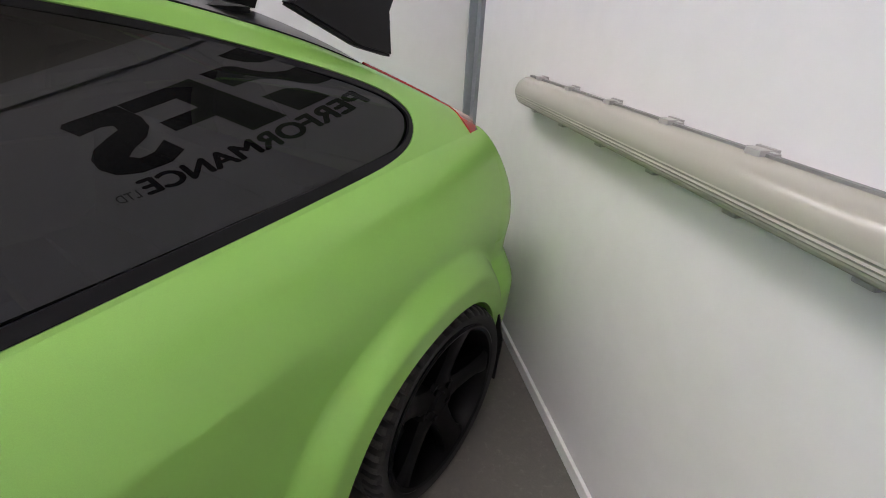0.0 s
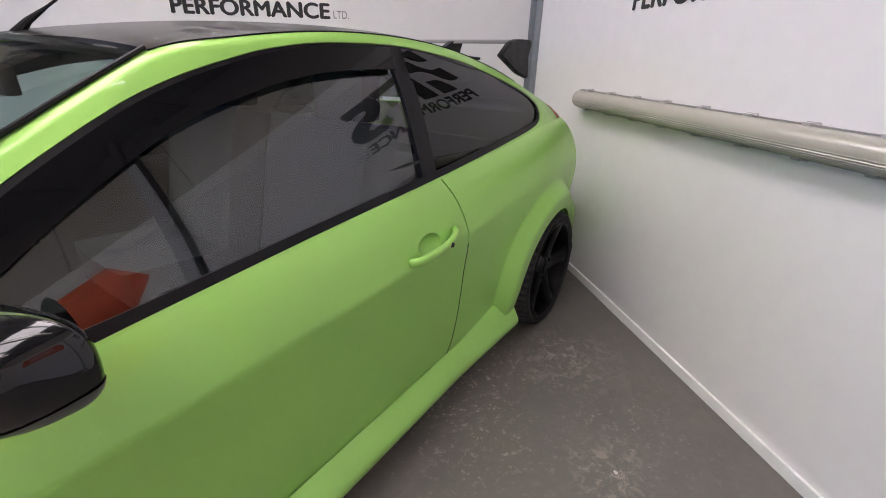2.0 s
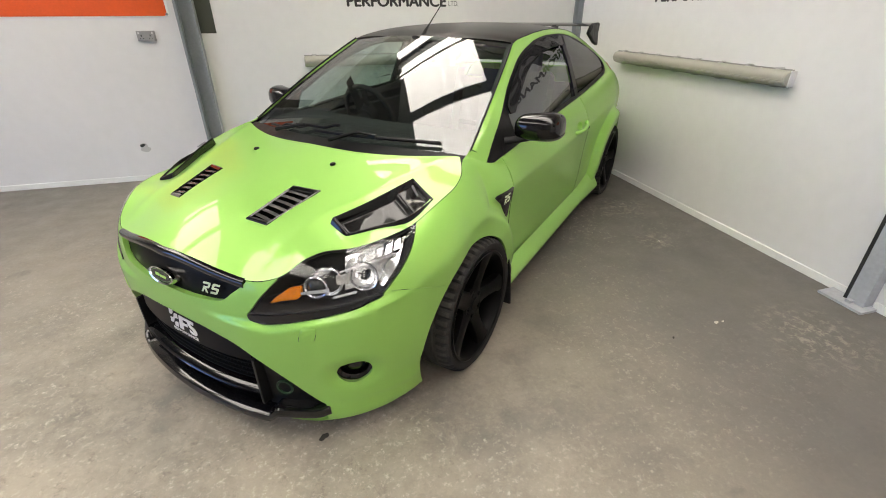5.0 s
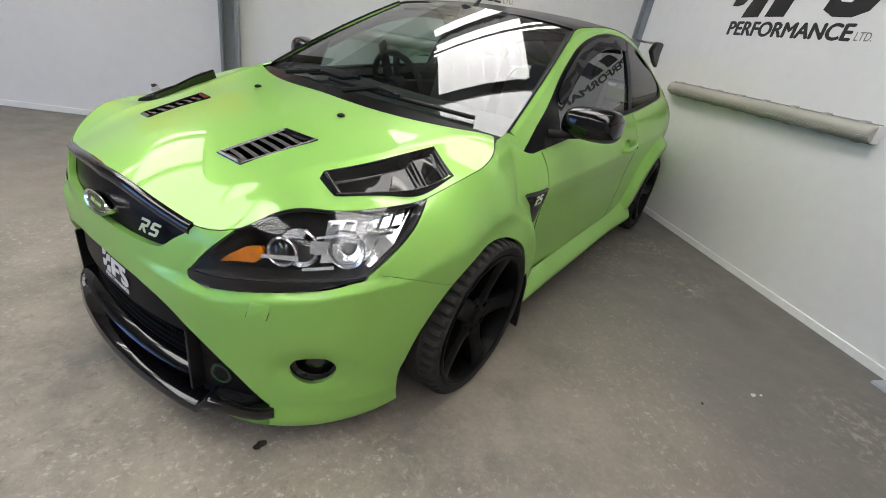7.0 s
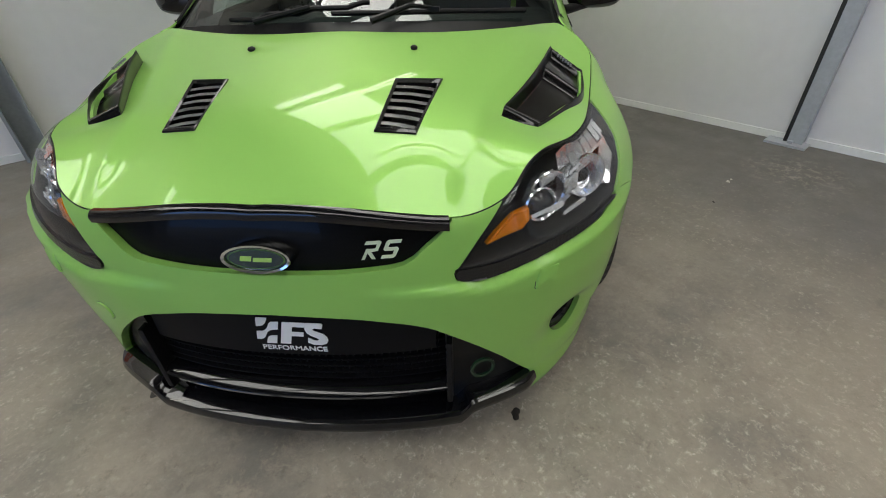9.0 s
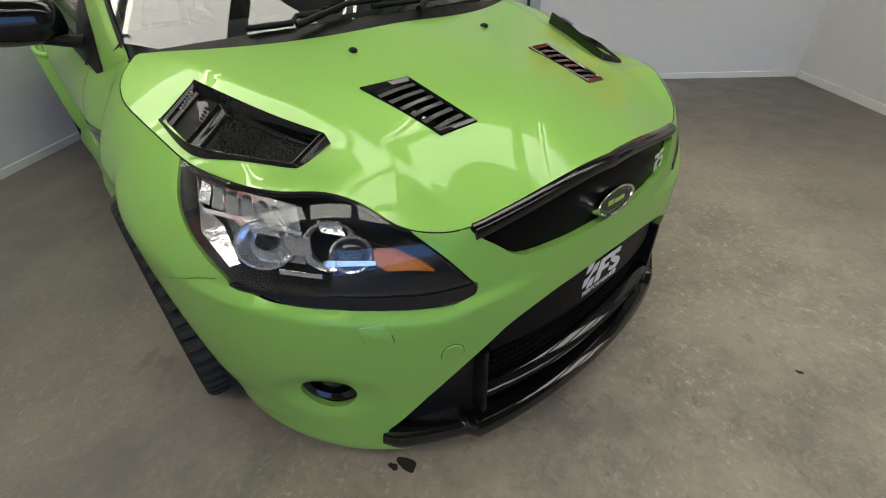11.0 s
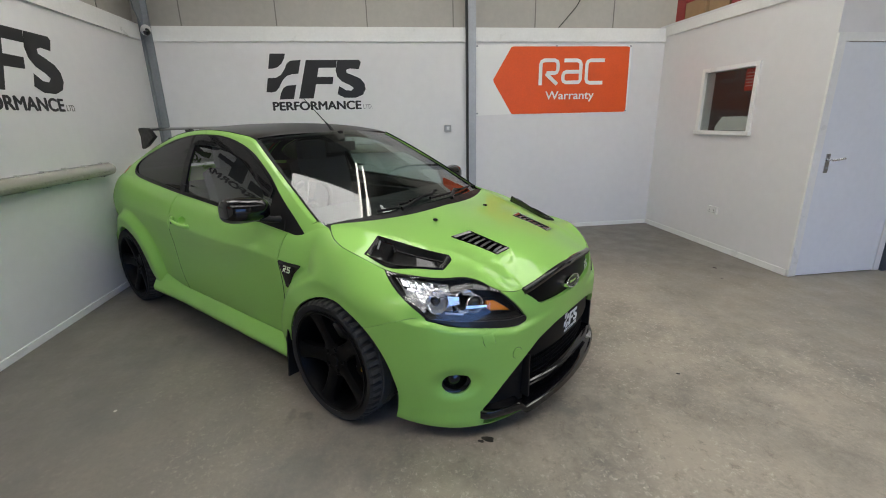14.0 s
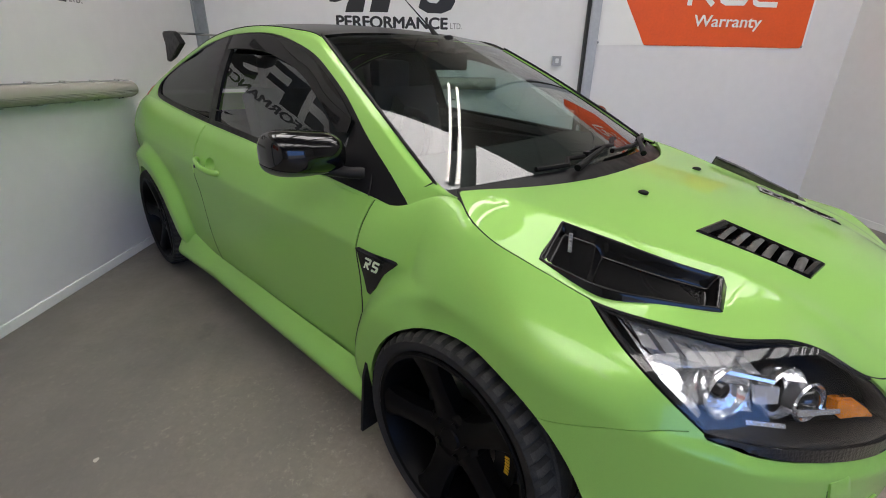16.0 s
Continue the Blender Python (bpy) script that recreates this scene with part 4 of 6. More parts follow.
def sweep(path, section, closed_section=True):
    """Carries a section of (outwards, up) offsets along a plan path of (x, y, z) points."""
    p = np.array(path, float)
    d = np.gradient(p, axis=0)[:, :2]
    d /= np.linalg.norm(d, axis=1)[:, None]
    nrm = np.c_[-d[:, 1], d[:, 0]]
    if (nrm * (p[:, :2] - [0, 0])).sum() < 0:
        nrm = -nrm
    bm, rings = bmesh.new(), []
    for q, n, k in zip(p, nrm, range(len(p))):
        sec = section(k / (len(p) - 1)) if callable(section) else section
        rings.append([bm.verts.new((q[0] + o * n[0], q[1] + o * n[1], q[2] + u)) for o, u in sec])
    m = len(rings[0])
    for a, b in zip(rings, rings[1:]):
        for i in range(m if closed_section else m - 1):
            j = (i + 1) % m
            bm.faces.new((a[i], a[j], b[j], b[i]))
    if closed_section:
        bm.faces.new(rings[0][::-1]), bm.faces.new(rings[-1])
    return bm


LAMP_DIR = Vector((0.75, 0.66, 0.10)).normalized()

# -- dark inner body, wheel housings --
bm = boxes(((-2.18, -0.78, 0.19), (-0.46, 0.78, 0.29)), ((-0.46, -0.56, 0.19), (0.60, 0.56, 0.60)), ((-3.2, -0.58, 0.22), (-2.18, 0.58, 0.60)),
           ((-0.40, -0.72, 0.30), (-0.30, 0.72, 0.90)), ((-0.30, -0.52, 0.60), (0.30, 0.52, 0.74)))
part("underbody", bm, M_DARK, car, "dark underbody and engine bay")
for x, r, name in ((0.03, 0.385, "wheel_housing"), (-2.61, 0.405, "wheel_housing")):
    bm = bmesh.new()
    a = np.linspace(-0.35, math.pi + 0.35, 30)
    ring = [[bm.verts.new((x + rr * math.cos(t), y, 0.275 + rr * math.sin(t))) for t in a] for y, rr in ((0.50, r), (0.780, r))]
    inner = [bm.verts.new((x + 0.02 * math.cos(t), 0.50, 0.275 + 0.02 * math.sin(t))) for t in a]
    for u, w in ((ring[0], ring[1]), (inner, ring[0])):
        for i in range(29):
            bm.faces.new((u[i], u[i + 1], w[i + 1], w[i]))
    both(name, bm, M_DARK, car)

# -- wheels --
def tread_tyre():
    prof = [(0.262, -0.100), (0.275, -0.112), (0.300, -0.116), (0.311, -0.108), (0.317, -0.094), (0.319, -0.060), (0.314, -0.056), (0.314, -0.048), (0.3195, -0.044), (0.320, -0.006), (0.315, -0.004),
            (0.315, 0.004), (0.320, 0.006), (0.3195, 0.044), (0.314, 0.048), (0.314, 0.056), (0.319, 0.060), (0.317, 0.094), (0.311, 0.108), (0.300, 0.116), (0.275, 0.112), (0.262, 0.100)]
    bm = revolve(prof, 200, "y")
    bm.verts.ensure_lookup_table()
    k = len(prof)
    for s in range(200):
        if s % 4 == 0:
            for i in (3, 4, 5, 16, 17, 18):
                v = bm.verts[s * k + i]
                f = (math.hypot(v.co.x, v.co.z) - 0.011) / math.hypot(v.co.x, v.co.z)
                v.co.x, v.co.z = v.co.x * f, v.co.z * f
    return bm


def spoke_rim():
    bm = revolve([(0.264, 0.104), (0.268, 0.112), (0.262, 0.116), (0.252, 0.112), (0.246, 0.098), (0.238, 0.060), (0.236, 0.0), (0.246, -0.09), (0.262, -0.105)], 80, "y")
    hub = revolve([(0.0, 0.084), (0.030, 0.084), (0.034, 0.078), (0.050, 0.076), (0.078, 0.079), (0.090, 0.068), (0.092, 0.01)], 40, "y")
    for k in range(5):
        a = 2 * math.pi * k / 5 + 0.3
        u, w = Vector((math.cos(a), 0, math.sin(a))), Vector((-math.sin(a), 0, math.cos(a)))
        rows = []
        for r, half, top, th in ((0.060, 0.048, 0.080, 0.06), (0.10, 0.037, 0.083, 0.055), (0.16, 0.034, 0.092, 0.05), (0.215, 0.040, 0.101, 0.045), (0.250, 0.056, 0.107, 0.04)):
            rows.append([bm.verts.new(u * r + w * s * half + Vector((0, top - d, 0))) for s, d in ((-1, th), (-1, 0.010), (-0.62, 0.0), (0.62, 0.0), (1, 0.010), (1, th))])
        for p, q in zip(rows, rows[1:]):
            for i in range(6):
                j = (i + 1) % 6
                bm.faces.new((p[i], p[j], q[j], q[i]))
    me = bpy.data.meshes.new("tmp")
    hub.to_mesh(me)
    bm.from_mesh(me)
    bpy.data.meshes.remove(me)
    for k in range(5):
        a = 2 * math.pi * (k + 0.5) / 5 + 0.3
        cyl(bm, (0.057 * math.cos(a), 0.070, 0.057 * math.sin(a)), (0.057 * math.cos(a), 0.084, 0.057 * math.sin(a)), 0.011, 0.010, 6)
    return bm


ME_TYRE, ME_RIM = mesh_of(tread_tyre(), "tyre", M_RUBBER, True), mesh_of(spoke_rim(), "rim", M_WHEEL, True)
ME_TYRE.materials.append(material("worn_tread", (0.046, 0.045, 0.043), 0.9, spec=0.15, noise_scale=25, vary=0.3))
for p in ME_TYRE.polygons:
    p.material_index = 1 if math.hypot(p.center.x, p.center.z) > 0.3125 else 0
ME_DISC = mesh_of(revolve([(0.06, 0.012), (0.165, 0.012), (0.168, 0.0), (0.165, -0.012), (0.06, -0.012)], 48, "y"), "brake_disc", M_DISC, True)
bm = bmesh.new()
for a0, a1 in ((-0.55, 0.55),):
    t = np.linspace(a0, a1, 10)
    prism(bm, [(0.125 * math.cos(q), 0.125 * math.sin(q)) for q in t] + [(0.190 * math.cos(q), 0.190 * math.sin(q)) for q in t[::-1]], (-0.03, 0.052), "y")
ME_CALIPER = mesh_of(bm, "brake_caliper", M_SATINBLACK)
bm = bmesh.new()
for k in range(6):
    a = -0.16 + 0.062 * k
    box(bm, (0.158, 0.052, -0.0035), (0.172, 0.0535, 0.0035))
    bm.verts.ensure_lookup_table()
    bmesh.ops.rotate(bm, verts=bm.verts[-8:], cent=(0, 0, 0), matrix=Matrix.Rotation(-a, 3, "Y"))
ME_MARK = mesh_of(bm, "caliper_mark", M_YELLOW)
for me, an in ((ME_TYRE, 40), (ME_RIM, 35), (ME_DISC, 30)):
    me.set_sharp_from_angle(angle=radians(an))
for x, y, turn, up in ((AX_F, 0.800, 0.9, 0.318), (AX_R, 0.790, 2.2, 0.318), (AX_F, -0.800, 0.35, 0.318), (AX_R, -0.790, 1.5, 0.318)):
    w = new("wheel")
    w.parent = car
    w.matrix_basis = pose(x, y, up, 0, 0, 0 if y > 0 else 180)
    tagged(w, "five-spoke black alloy wheel with low-profile tyre")
    for me in (ME_TYRE, ME_RIM):
        ob = new(me.name, me)
        ob.parent, ob.matrix_basis = w, pose(0, 0, 0, 0, math.degrees(turn), 0)
    for me, ry in ((ME_DISC, 0), (ME_CALIPER, 0 if y > 0 else 180), (ME_MARK, 0 if y > 0 else 180)):
        ob = new(me.name, me)
        ob.parent, ob.matrix_basis = w, pose(0, -0.012, 0, 0, ry, 0)

# mud flaps behind the wheels
bm = bmesh.new()
prism(bm, [(0.70, 0.40), (0.885, 0.42), (0.908, 0.34), (0.912, 0.10), (0.70, 0.10)], (-0.362, -0.350), "x")
for v in bm.verts:
    v.co.x -= 0.10 * max(0.36 - v.co.z, 0)
both("mud_flap", bm, M_PLASTIC, car, "black plastic mud flap")
bm = bmesh.new()
prism(bm, [(0.66, 0.42), (0.86, 0.42), (0.885, 0.32), (0.875, 0.12), (0.68, 0.12)], (-3.03, -3.022), "x")
both("mud_flap", bm, M_PLASTIC, car, "black plastic mud flap")

# -- headlamps --
M_REFLECT = material("bright_reflector", (0.88, 0.89, 0.91), 0.12, metal=0.78, bump=0.6, bump_scale=60)
_lp, _lc = lamp_plane(SKIN[0]), SKIN[0] @ np.array((0.75, 0.66, 0))
_ok = (SKIN[0][:, 0] > 0.12) & (_lc > 0.5)
_lp, _lc = _lp[_ok], _lc[_ok]


def lamp_at(q, z, depth):
    """A place in the headlamp: across, up, and in from the lens."""
    d = np.hypot(_lp[:, 0] - q, _lp[:, 1] - z) + 1e-4
    near = np.argsort(d)[:6]
    w = 1 / d[near] ** 2
    c = float((w * _lc[near]).sum() / w.sum()) - depth
    return Vector((-0.66 * q + 0.75 * c, 0.75 * q + 0.66 * c, z))


LAMP_MID = np.array((0.09, 0.715))


_eq, _ez = -0.66 * EDGE_FRONT[:, 0] + 0.75 * EDGE_FRONT[:, 1], bonnet_z(EDGE_FRONT[:, 0], EDGE_FRONT[:, 1])


def lamp_outline():
    """The lamp's outline, held below the bonnet's edge."""
    o = LAMP.copy()
    o[:, 1] = np.minimum(o[:, 1], np.interp(o[:, 0], _eq, _ez) - 0.006)
    return o


def lamp_rings(*rows):
    """Rings round the lamp's outline: rows of (size, depth)."""
    return grid(np.array([[tuple(lamp_at(*(LAMP_MID + (p - LAMP_MID) * s), d)) for p in np.r_[lamp_outline(), lamp_outline()[:1]]] for s, d in rows]))


lens = clip(SKIN, lambda v: lamp_f(v) - 0.0005)
lamps = pair("headlamp", lens, M_CLEAR, car, "clear headlamp with projector, chrome trim and amber indicator", rim=0.0, centre=(0.2, 0.4, 0.5))
for ob in lamps:
    ob.visible_shadow = False
HOUSING, BEZEL = lamp_rings((0.992, 0.005), (0.965, 0.035), (0.94, 0.075), (0.6, 0.085), (0.3, 0.09), (0.01, 0.09)), lamp_rings((0.995, 0.003), (0.972, 0.004), (0.945, 0.012), (0.935, 0.028), (0.935, 0.06))
for side, ob in zip((False, True), lamps):
    sheet("housing", HOUSING, M_SATINBLACK, ob, rim=0.0, mirror=side, centre=(0.2, 0.4, 0.5))
    sheet("bezel", BEZEL, M_PLASTIC, ob, rim=0.0, mirror=side, centre=(0.2, 0.4, 0.5))


def lamp_part(name, bm, mat, label=""):
    both(name, bm, mat, lamps, label)


def facing(bm, at, d=LAMP_DIR):
    """Turns a mesh made along +z to face out of the lamp at a place."""
    bm.transform(Matrix.Translation(at) @ d.to_track_quat("Z", "Y").to_matrix().to_4x4())
    return bm


def lamp_plate(name, pts, mat, thick=0.004, label="", bevel=0.0):
    """A flat piece inside the lamp with its corners at (across, up, in) places."""
    bm = bmesh.new()
    bm.faces.new([bm.verts.new(lamp_at(*p)) for p in pts])
    bmesh.ops.triangulate(bm, faces=bm.faces[:])
    bmesh.ops.solidify(bm, geom=bm.faces[:], thickness=thick)
    if bevel:
        bmesh.ops.bevel(bm, geom=[e for e in bm.edges if e.calc_face_angle(0) > 0.6], offset=bevel, segments=2, affect="EDGES")
    lamp_part(name, bm, mat, label)


front = Vector((0.88, 0.46, 0.10)).normalized()
M_BULB = material("dark_bulb_glass", (0.012, 0.012, 0.014), 0.06, coat=0.5)
lamp_part("projector_ring", facing(revolve([(0.033, -0.02), (0.038, 0.0), (0.042, 0.008), (0.039, 0.012), (0.034, 0.008), (0.032, 0.0)], 40, "z", True), lamp_at(0.015, 0.683, 0.045), front), M_REFLECT)
lamp_part("projector_lens", facing(revolve([(0.0001, 0.022), (0.012, 0.020), (0.024, 0.014), (0.030, 0.006), (0.034, -0.006)], 32, "z"), lamp_at(0.015, 0.683, 0.045), front), M_BULB)
lamp_part("projector_cup", facing(revolve([(0.044, -0.035), (0.052, -0.012), (0.055, 0.0), (0.052, 0.004), (0.042, -0.006)], 40, "z"), lamp_at(0.055, 0.694, 0.050), front), M_REFLECT)
lamp_part("main_reflector", facing(revolve([(0.002, -0.035), (0.018, -0.032), (0.033, -0.020), (0.044, -0.002), (0.050, 0.016), (0.054, 0.018), (0.054, 0.010)], 36, "z"), lamp_at(0.180, 0.706, 0.050), front), M_REFLECT)
lamp_part("bulb_shield", facing(revolve([(0.0001, 0.008), (0.014, 0.006), (0.020, -0.002), (0.020, -0.03)], 20, "z"), lamp_at(0.180, 0.704, 0.050), front), M_BULB)
for k in range(6):
    q0, z0 = 0.315 - 0.034 * k, 0.776 - 0.004 * k
    lamp_plate("chrome_fin", [(q0, z0 - 0.010, 0.020), (q0 - 0.024, z0 - 0.013, 0.024), (q0 - 0.010, z0 + 0.014 - 0.002 * k, 0.040), (q0 + 0.012, z0 + 0.016 - 0.002 * k, 0.036)], M_REFLECT, 0.003)
lamp_plate("reflector_shell", [(0.335, 0.793, 0.050), (0.245, 0.778, 0.060), (0.120, 0.760, 0.062), (0.110, 0.655, 0.066), (0.232, 0.676, 0.052)], M_REFLECT, 0.004)
lamp_plate("chrome_bar", [(0.060, 0.690, 0.014), (-0.035, 0.682, 0.014), (-0.035, 0.674, 0.014), (0.060, 0.678, 0.014)], M_REFLECT, 0.006)
lamp_plate("chrome_rail", [(0.300, 0.762, 0.016), (0.100, 0.739, 0.016), (0.100, 0.733, 0.016), (0.300, 0.755, 0.016)], M_REFLECT, 0.006)
lamp_plate("chrome_blade", [(0.345, 0.798, 0.016), (0.310, 0.757, 0.030), (0.262, 0.735, 0.035), (0.228, 0.674, 0.030), (0.244, 0.676, 0.014), (0.300, 0.727, 0.014)], M_REFLECT, 0.004)
lamp_plate("chrome_bridge", [(0.085, 0.722, 0.030), (0.135, 0.728, 0.030), (0.128, 0.690, 0.040), (0.085, 0.690, 0.040)], M_REFLECT, 0.008)
lamp_plate("chrome_foot", [(0.150, 0.668, 0.028), (0.070, 0.655, 0.028), (0.070, 0.648, 0.028), (0.150, 0.660, 0.028)], M_REFLECT, 0.006)
lamp_plate("chrome_cap", [(0.075, 0.745, 0.040), (0.035, 0.742, 0.040), (0.020, 0.722, 0.030), (0.065, 0.730, 0.030)], M_REFLECT, 0.008)
lamp_plate("chrome_step", [(0.205, 0.744, 0.045), (0.150, 0.738, 0.045), (0.145, 0.725, 0.030), (0.200, 0.730, 0.030)], M_REFLECT, 0.006)
lamp_plate("indicator", [(-0.032, 0.698, 0.018), (-0.074, 0.692, 0.018), (-0.122, 0.660, 0.018), (-0.148, 0.636, 0.016), (-0.104, 0.646, 0.020), (-0.054, 0.652, 0.022), (-0.032, 0.668, 0.022)], M_AMBER, 0.02, "amber indicator reflector", 0.004)
M_COMB = material("black_honeycomb", (0.008, 0.008, 0.009), 0.3, coat=0.4, spec=0.3)
_n, _l = M_COMB.node_tree.nodes, M_COMB.node_tree.links
_vo, _bp = _n.new("ShaderNodeTexVoronoi"), _n.new("ShaderNodeBump")
_vo.feature, _vo.inputs["Scale"].default_value, _vo.inputs["Randomness"].default_value = "DISTANCE_TO_EDGE", 115, 0.15
_bp.inputs["Strength"].default_value, _bp.inputs["Distance"].default_value = 0.5, 0.003
_l.new(_n.new("ShaderNodeTexCoord").outputs["Object"], _vo.inputs["Vector"])
_l.new(_vo.outputs["Distance"], _bp.inputs["Height"]), _l.new(_bp.outputs[0], _n["Principled BSDF"].inputs["Normal"])
pair("headlamp_lid", clip(SKIN, lid_f), M_COMB, car, "black honeycomb strip under the headlamp", rim=0.015, out=0.004, centre=(0.2, 0.4, 0.5))

# -- upper grille, lip, badges --
M_GRILLE = material("black_grille", (0.004, 0.004, 0.005), 0.55, spec=0.08)
def front_x(y, z):
    """How far ahead the nose reaches at y, z."""
    k = nose_x(z) - NOSE
    return NOSE + k * (1 - min(abs(y) / 0.87, 1) ** 2.25) ** (1 / 2.25)


half = clip(SKIN, lambda v: grille_f(v) - 0.0)
grille = sheet("upper_grille", weld(whole(half)), M_CARBONDULL, car, "black woven upper grille panel with gloss lip and badges", rim=0.04, out=-0.022, centre=(0.2, 0, 0.4))
lip = [(float(e[0]), float(e[1]), float(bonnet_z(*e))) for e in EDGE_FRONT[::4] if e[1] < 0.408]
lip = [(x, -y, z) for x, y, z in lip[:0:-1]] + lip
smooth_ob("grille_lip", sweep(lip, lambda t: [(0.004, 0.003), (0.011, -0.002), (0.015, -0.010), (0.013, -0.023), (0.006, -0.027), (-0.035, -0.020), (-0.04, 0.0), (-0.012, 0.004)]), M_GLOSSBLACK, grille, "gloss black grille lip", angle=50)

def oval(a, b, n=48):
    return [(a * math.cos(t), b * math.sin(t)) for t in np.linspace(0, 2 * math.pi, n, endpoint=False)]


badge_m = Matrix.Translation((0.850, 0, 0.652)) @ Matrix.Rotation(radians(-12), 4, "Y")
bm = bmesh.new()
rows = []
for a, b_, h in ((0.074, 0.031, -0.05), (0.076, 0.033, 0.008), (0.074, 0.0315, 0.014), (0.068, 0.0265, 0.012), (0.066, 0.025, 0.006)):
    rows.append([bm.verts.new((h, p[0], p[1])) for p in oval(a, b_)])
for p, q in zip(rows, rows[1:]):
    for i in range(48):
        bm.faces.new((p[i], p[(i + 1) % 48], q[(i + 1) % 48], q[i]))
badge = smooth_ob("oval_badge", bm, M_CHROME, car, "chrome oval badge with dark green centre", m=badge_m)
bm = bmesh.new()
prism(bm, oval(0.067, 0.0255), (-0.004, 0.0075), "x")
part("badge_face", bm, material("dark_green_enamel", (0.012, 0.03, 0.010), 0.2, coat=1.0), badge)
bm = bmesh.new()
prism(bm, oval(0.062, 0.0225), (0.0072, 0.0088), "x")
part("badge_ring", bm, material("bright_green_enamel", (0.07, 0.15, 0.025), 0.3), badge)
bm = bmesh.new()
prism(bm, oval(0.059, 0.0200), (0.0080, 0.0096), "x")
part("badge_field", bm, material("dark_green_field", (0.010, 0.022, 0.008), 0.2, coat=1.0), badge)
bm = bmesh.new()
for y0, y1, z0, z1 in ((-0.034, -0.010, -0.005, 0.006), (-0.006, 0.034, -0.006, 0.003)):
    prism(bm, [(y0 + 0.2 * z0, z0), (y1 + 0.2 * z0, z0), (y1 + 0.2 * z1, z1), (y0 + 0.2 * z1, z1)], (0.009, 0.0106), "x")
part("badge_strokes", bm, material("pale_green_enamel", (0.35, 0.55, 0.12), 0.3), badge)

# two slanted letter-like shapes, on the grille and on the wings
MARK = [[(0.0, 0.0), (0.16, 0.0), (0.26, 0.36), (0.52, 0.0), (0.72, 0.0), (0.44, 0.40), (0.78, 0.46), (0.92, 0.92), (0.80, 1.0), (0.12, 1.0), (0.06, 0.82), (0.70, 0.82), (0.64, 0.58), (0.18, 0.58)],
        [(0.98, 0.0), (1.62, 0.0), (1.74, 0.10), (1.86, 0.50), (1.76, 0.60), (1.30, 0.60), (1.36, 0.82), (1.90, 0.82), (1.96, 1.0), (1.26, 1.0), (1.16, 0.90), (1.06, 0.50), (1.14, 0.42), (1.62, 0.42), (1.56, 0.18), (1.04, 0.18)]]


def mark_bm(w, depth=0.002):
    bm = bmesh.new()
    for poly in MARK:
        prism(bm, [((p[0] - 0.98 + 0.2 * (p[1] - 0.5)) * w, (p[1] - 0.5) * w) for p in poly], (0, depth), "z")
    return bm


def mark(name, w, at, right, up, mat, parent):
    """Lays the letter-like shapes at a place, reading along right."""
    r, u = Vector(right).normalized(), Vector(up).normalized()
    n = r.cross(u)
    m = Matrix((r, u, n)).transposed().to_4x4()
    return part(name, mark_bm(w), mat, parent, m=Matrix.Translation(at) @ m)


gy = 0.258
mark("grille_mark", 0.040, (front_x(gy, 0.664) - 0.006, gy, 0.664), (-0.22, 1, 0), (-0.22, 0, 1), M_SILVERBADGE, grille)

# -- lower opening: recess, plate, mesh bars, splitter --
half = clip(SKIN, lambda v: np.minimum(open_f(v) + 0.002, v[:, 2] - 0.12))
lower = sheet("lower_grille", weld(whole(half)), M_PLASTIC, car, "black lower intake with carbon mesh", rim=0.09, out=-0.075, centre=(0.2, 0, 0.3))
for k in range(9):
    z = 0.190 + 0.0225 * k
    w = 0.385 if z < 0.40 else 0.34
    ys = np.linspace(-w, w, 36)
    smooth_ob("mesh_bar", sweep([(front_x(y, z) - 0.055, y, z) for y in ys], [(0.0, 0.0045), (0.012, 0.002), (0.012, -0.002), (0.0, -0.0045)]), M_GRILLE, lower)
bm = bmesh.new()
for k in range(44):
    y = -0.378 + 0.01758 * k
    z1 = 0.385
    box(bm, (front_x(y, 0.3) - 0.060, y - 0.002, 0.185), (front_x(y, 0.3) - 0.050, y + 0.002, z1))
tagged(part("mesh_uprights", bm, M_GRILLE, lower), kind="stuff")
# flat panel across the top of the opening
M_PANELBLACK = material("satin_panel_black", (0.005, 0.005, 0.006), 0.40, spec=0.10)
pl_rows = []
for z in np.linspace(0.365, 0.508, 10):
    pl_rows.append([(front_x(y, z) - 0.020, y, z) for y in np.linspace(-0.36, 0.36, 40)])
plate_vf = clip(grid(np.array(pl_rows)), lambda v: in_open(v[:, 1:]) - 0.002)
plate_ob = sheet("front_panel", plate_vf, M_PANELBLACK, car, "flat black panel with white printed mark", rim=0.02, centre=(0.2, 0, 0.3))
# corner ducts either side
for side in (False, True):
    sheet("corner_duct", clip(half, lambda v: v[:, 1] - 0.395), M_SATINBLACK, lower, rim=0.03, out=-0.030, mirror=side, centre=(0.2, 0, 0.3))
bm = bmesh.new()
box(bm, (0.745, 0.385, 0.175), (0.828, 0.400, 0.395), 0.005)
both("duct_wall", bm, M_SATINBLACK, (lower, lower))
part("duct_ring", facing(revolve([(0.026, 0), (0.034, 0.0), (0.034, 0.006), (0.026, 0.006)], 32, "z", True), Vector((0.775, 0.475, 0.262)), Vector((0.93, 0.36, 0))), material("deep_green_hose", (0.006, 0.03, 0.012), 0.4), lower)
SPL = spline([(0.716, 0.626), (0.758, 0.594), (0.812, 0.500), (0.844, 0.430), (0.873, 0.310), (0.893, 0.150), (0.900, 0.0)], 40)
SPL = SPL - [0.010, 0]
SPL = np.r_[SPL * [1, -1], SPL[::-1][1:]]


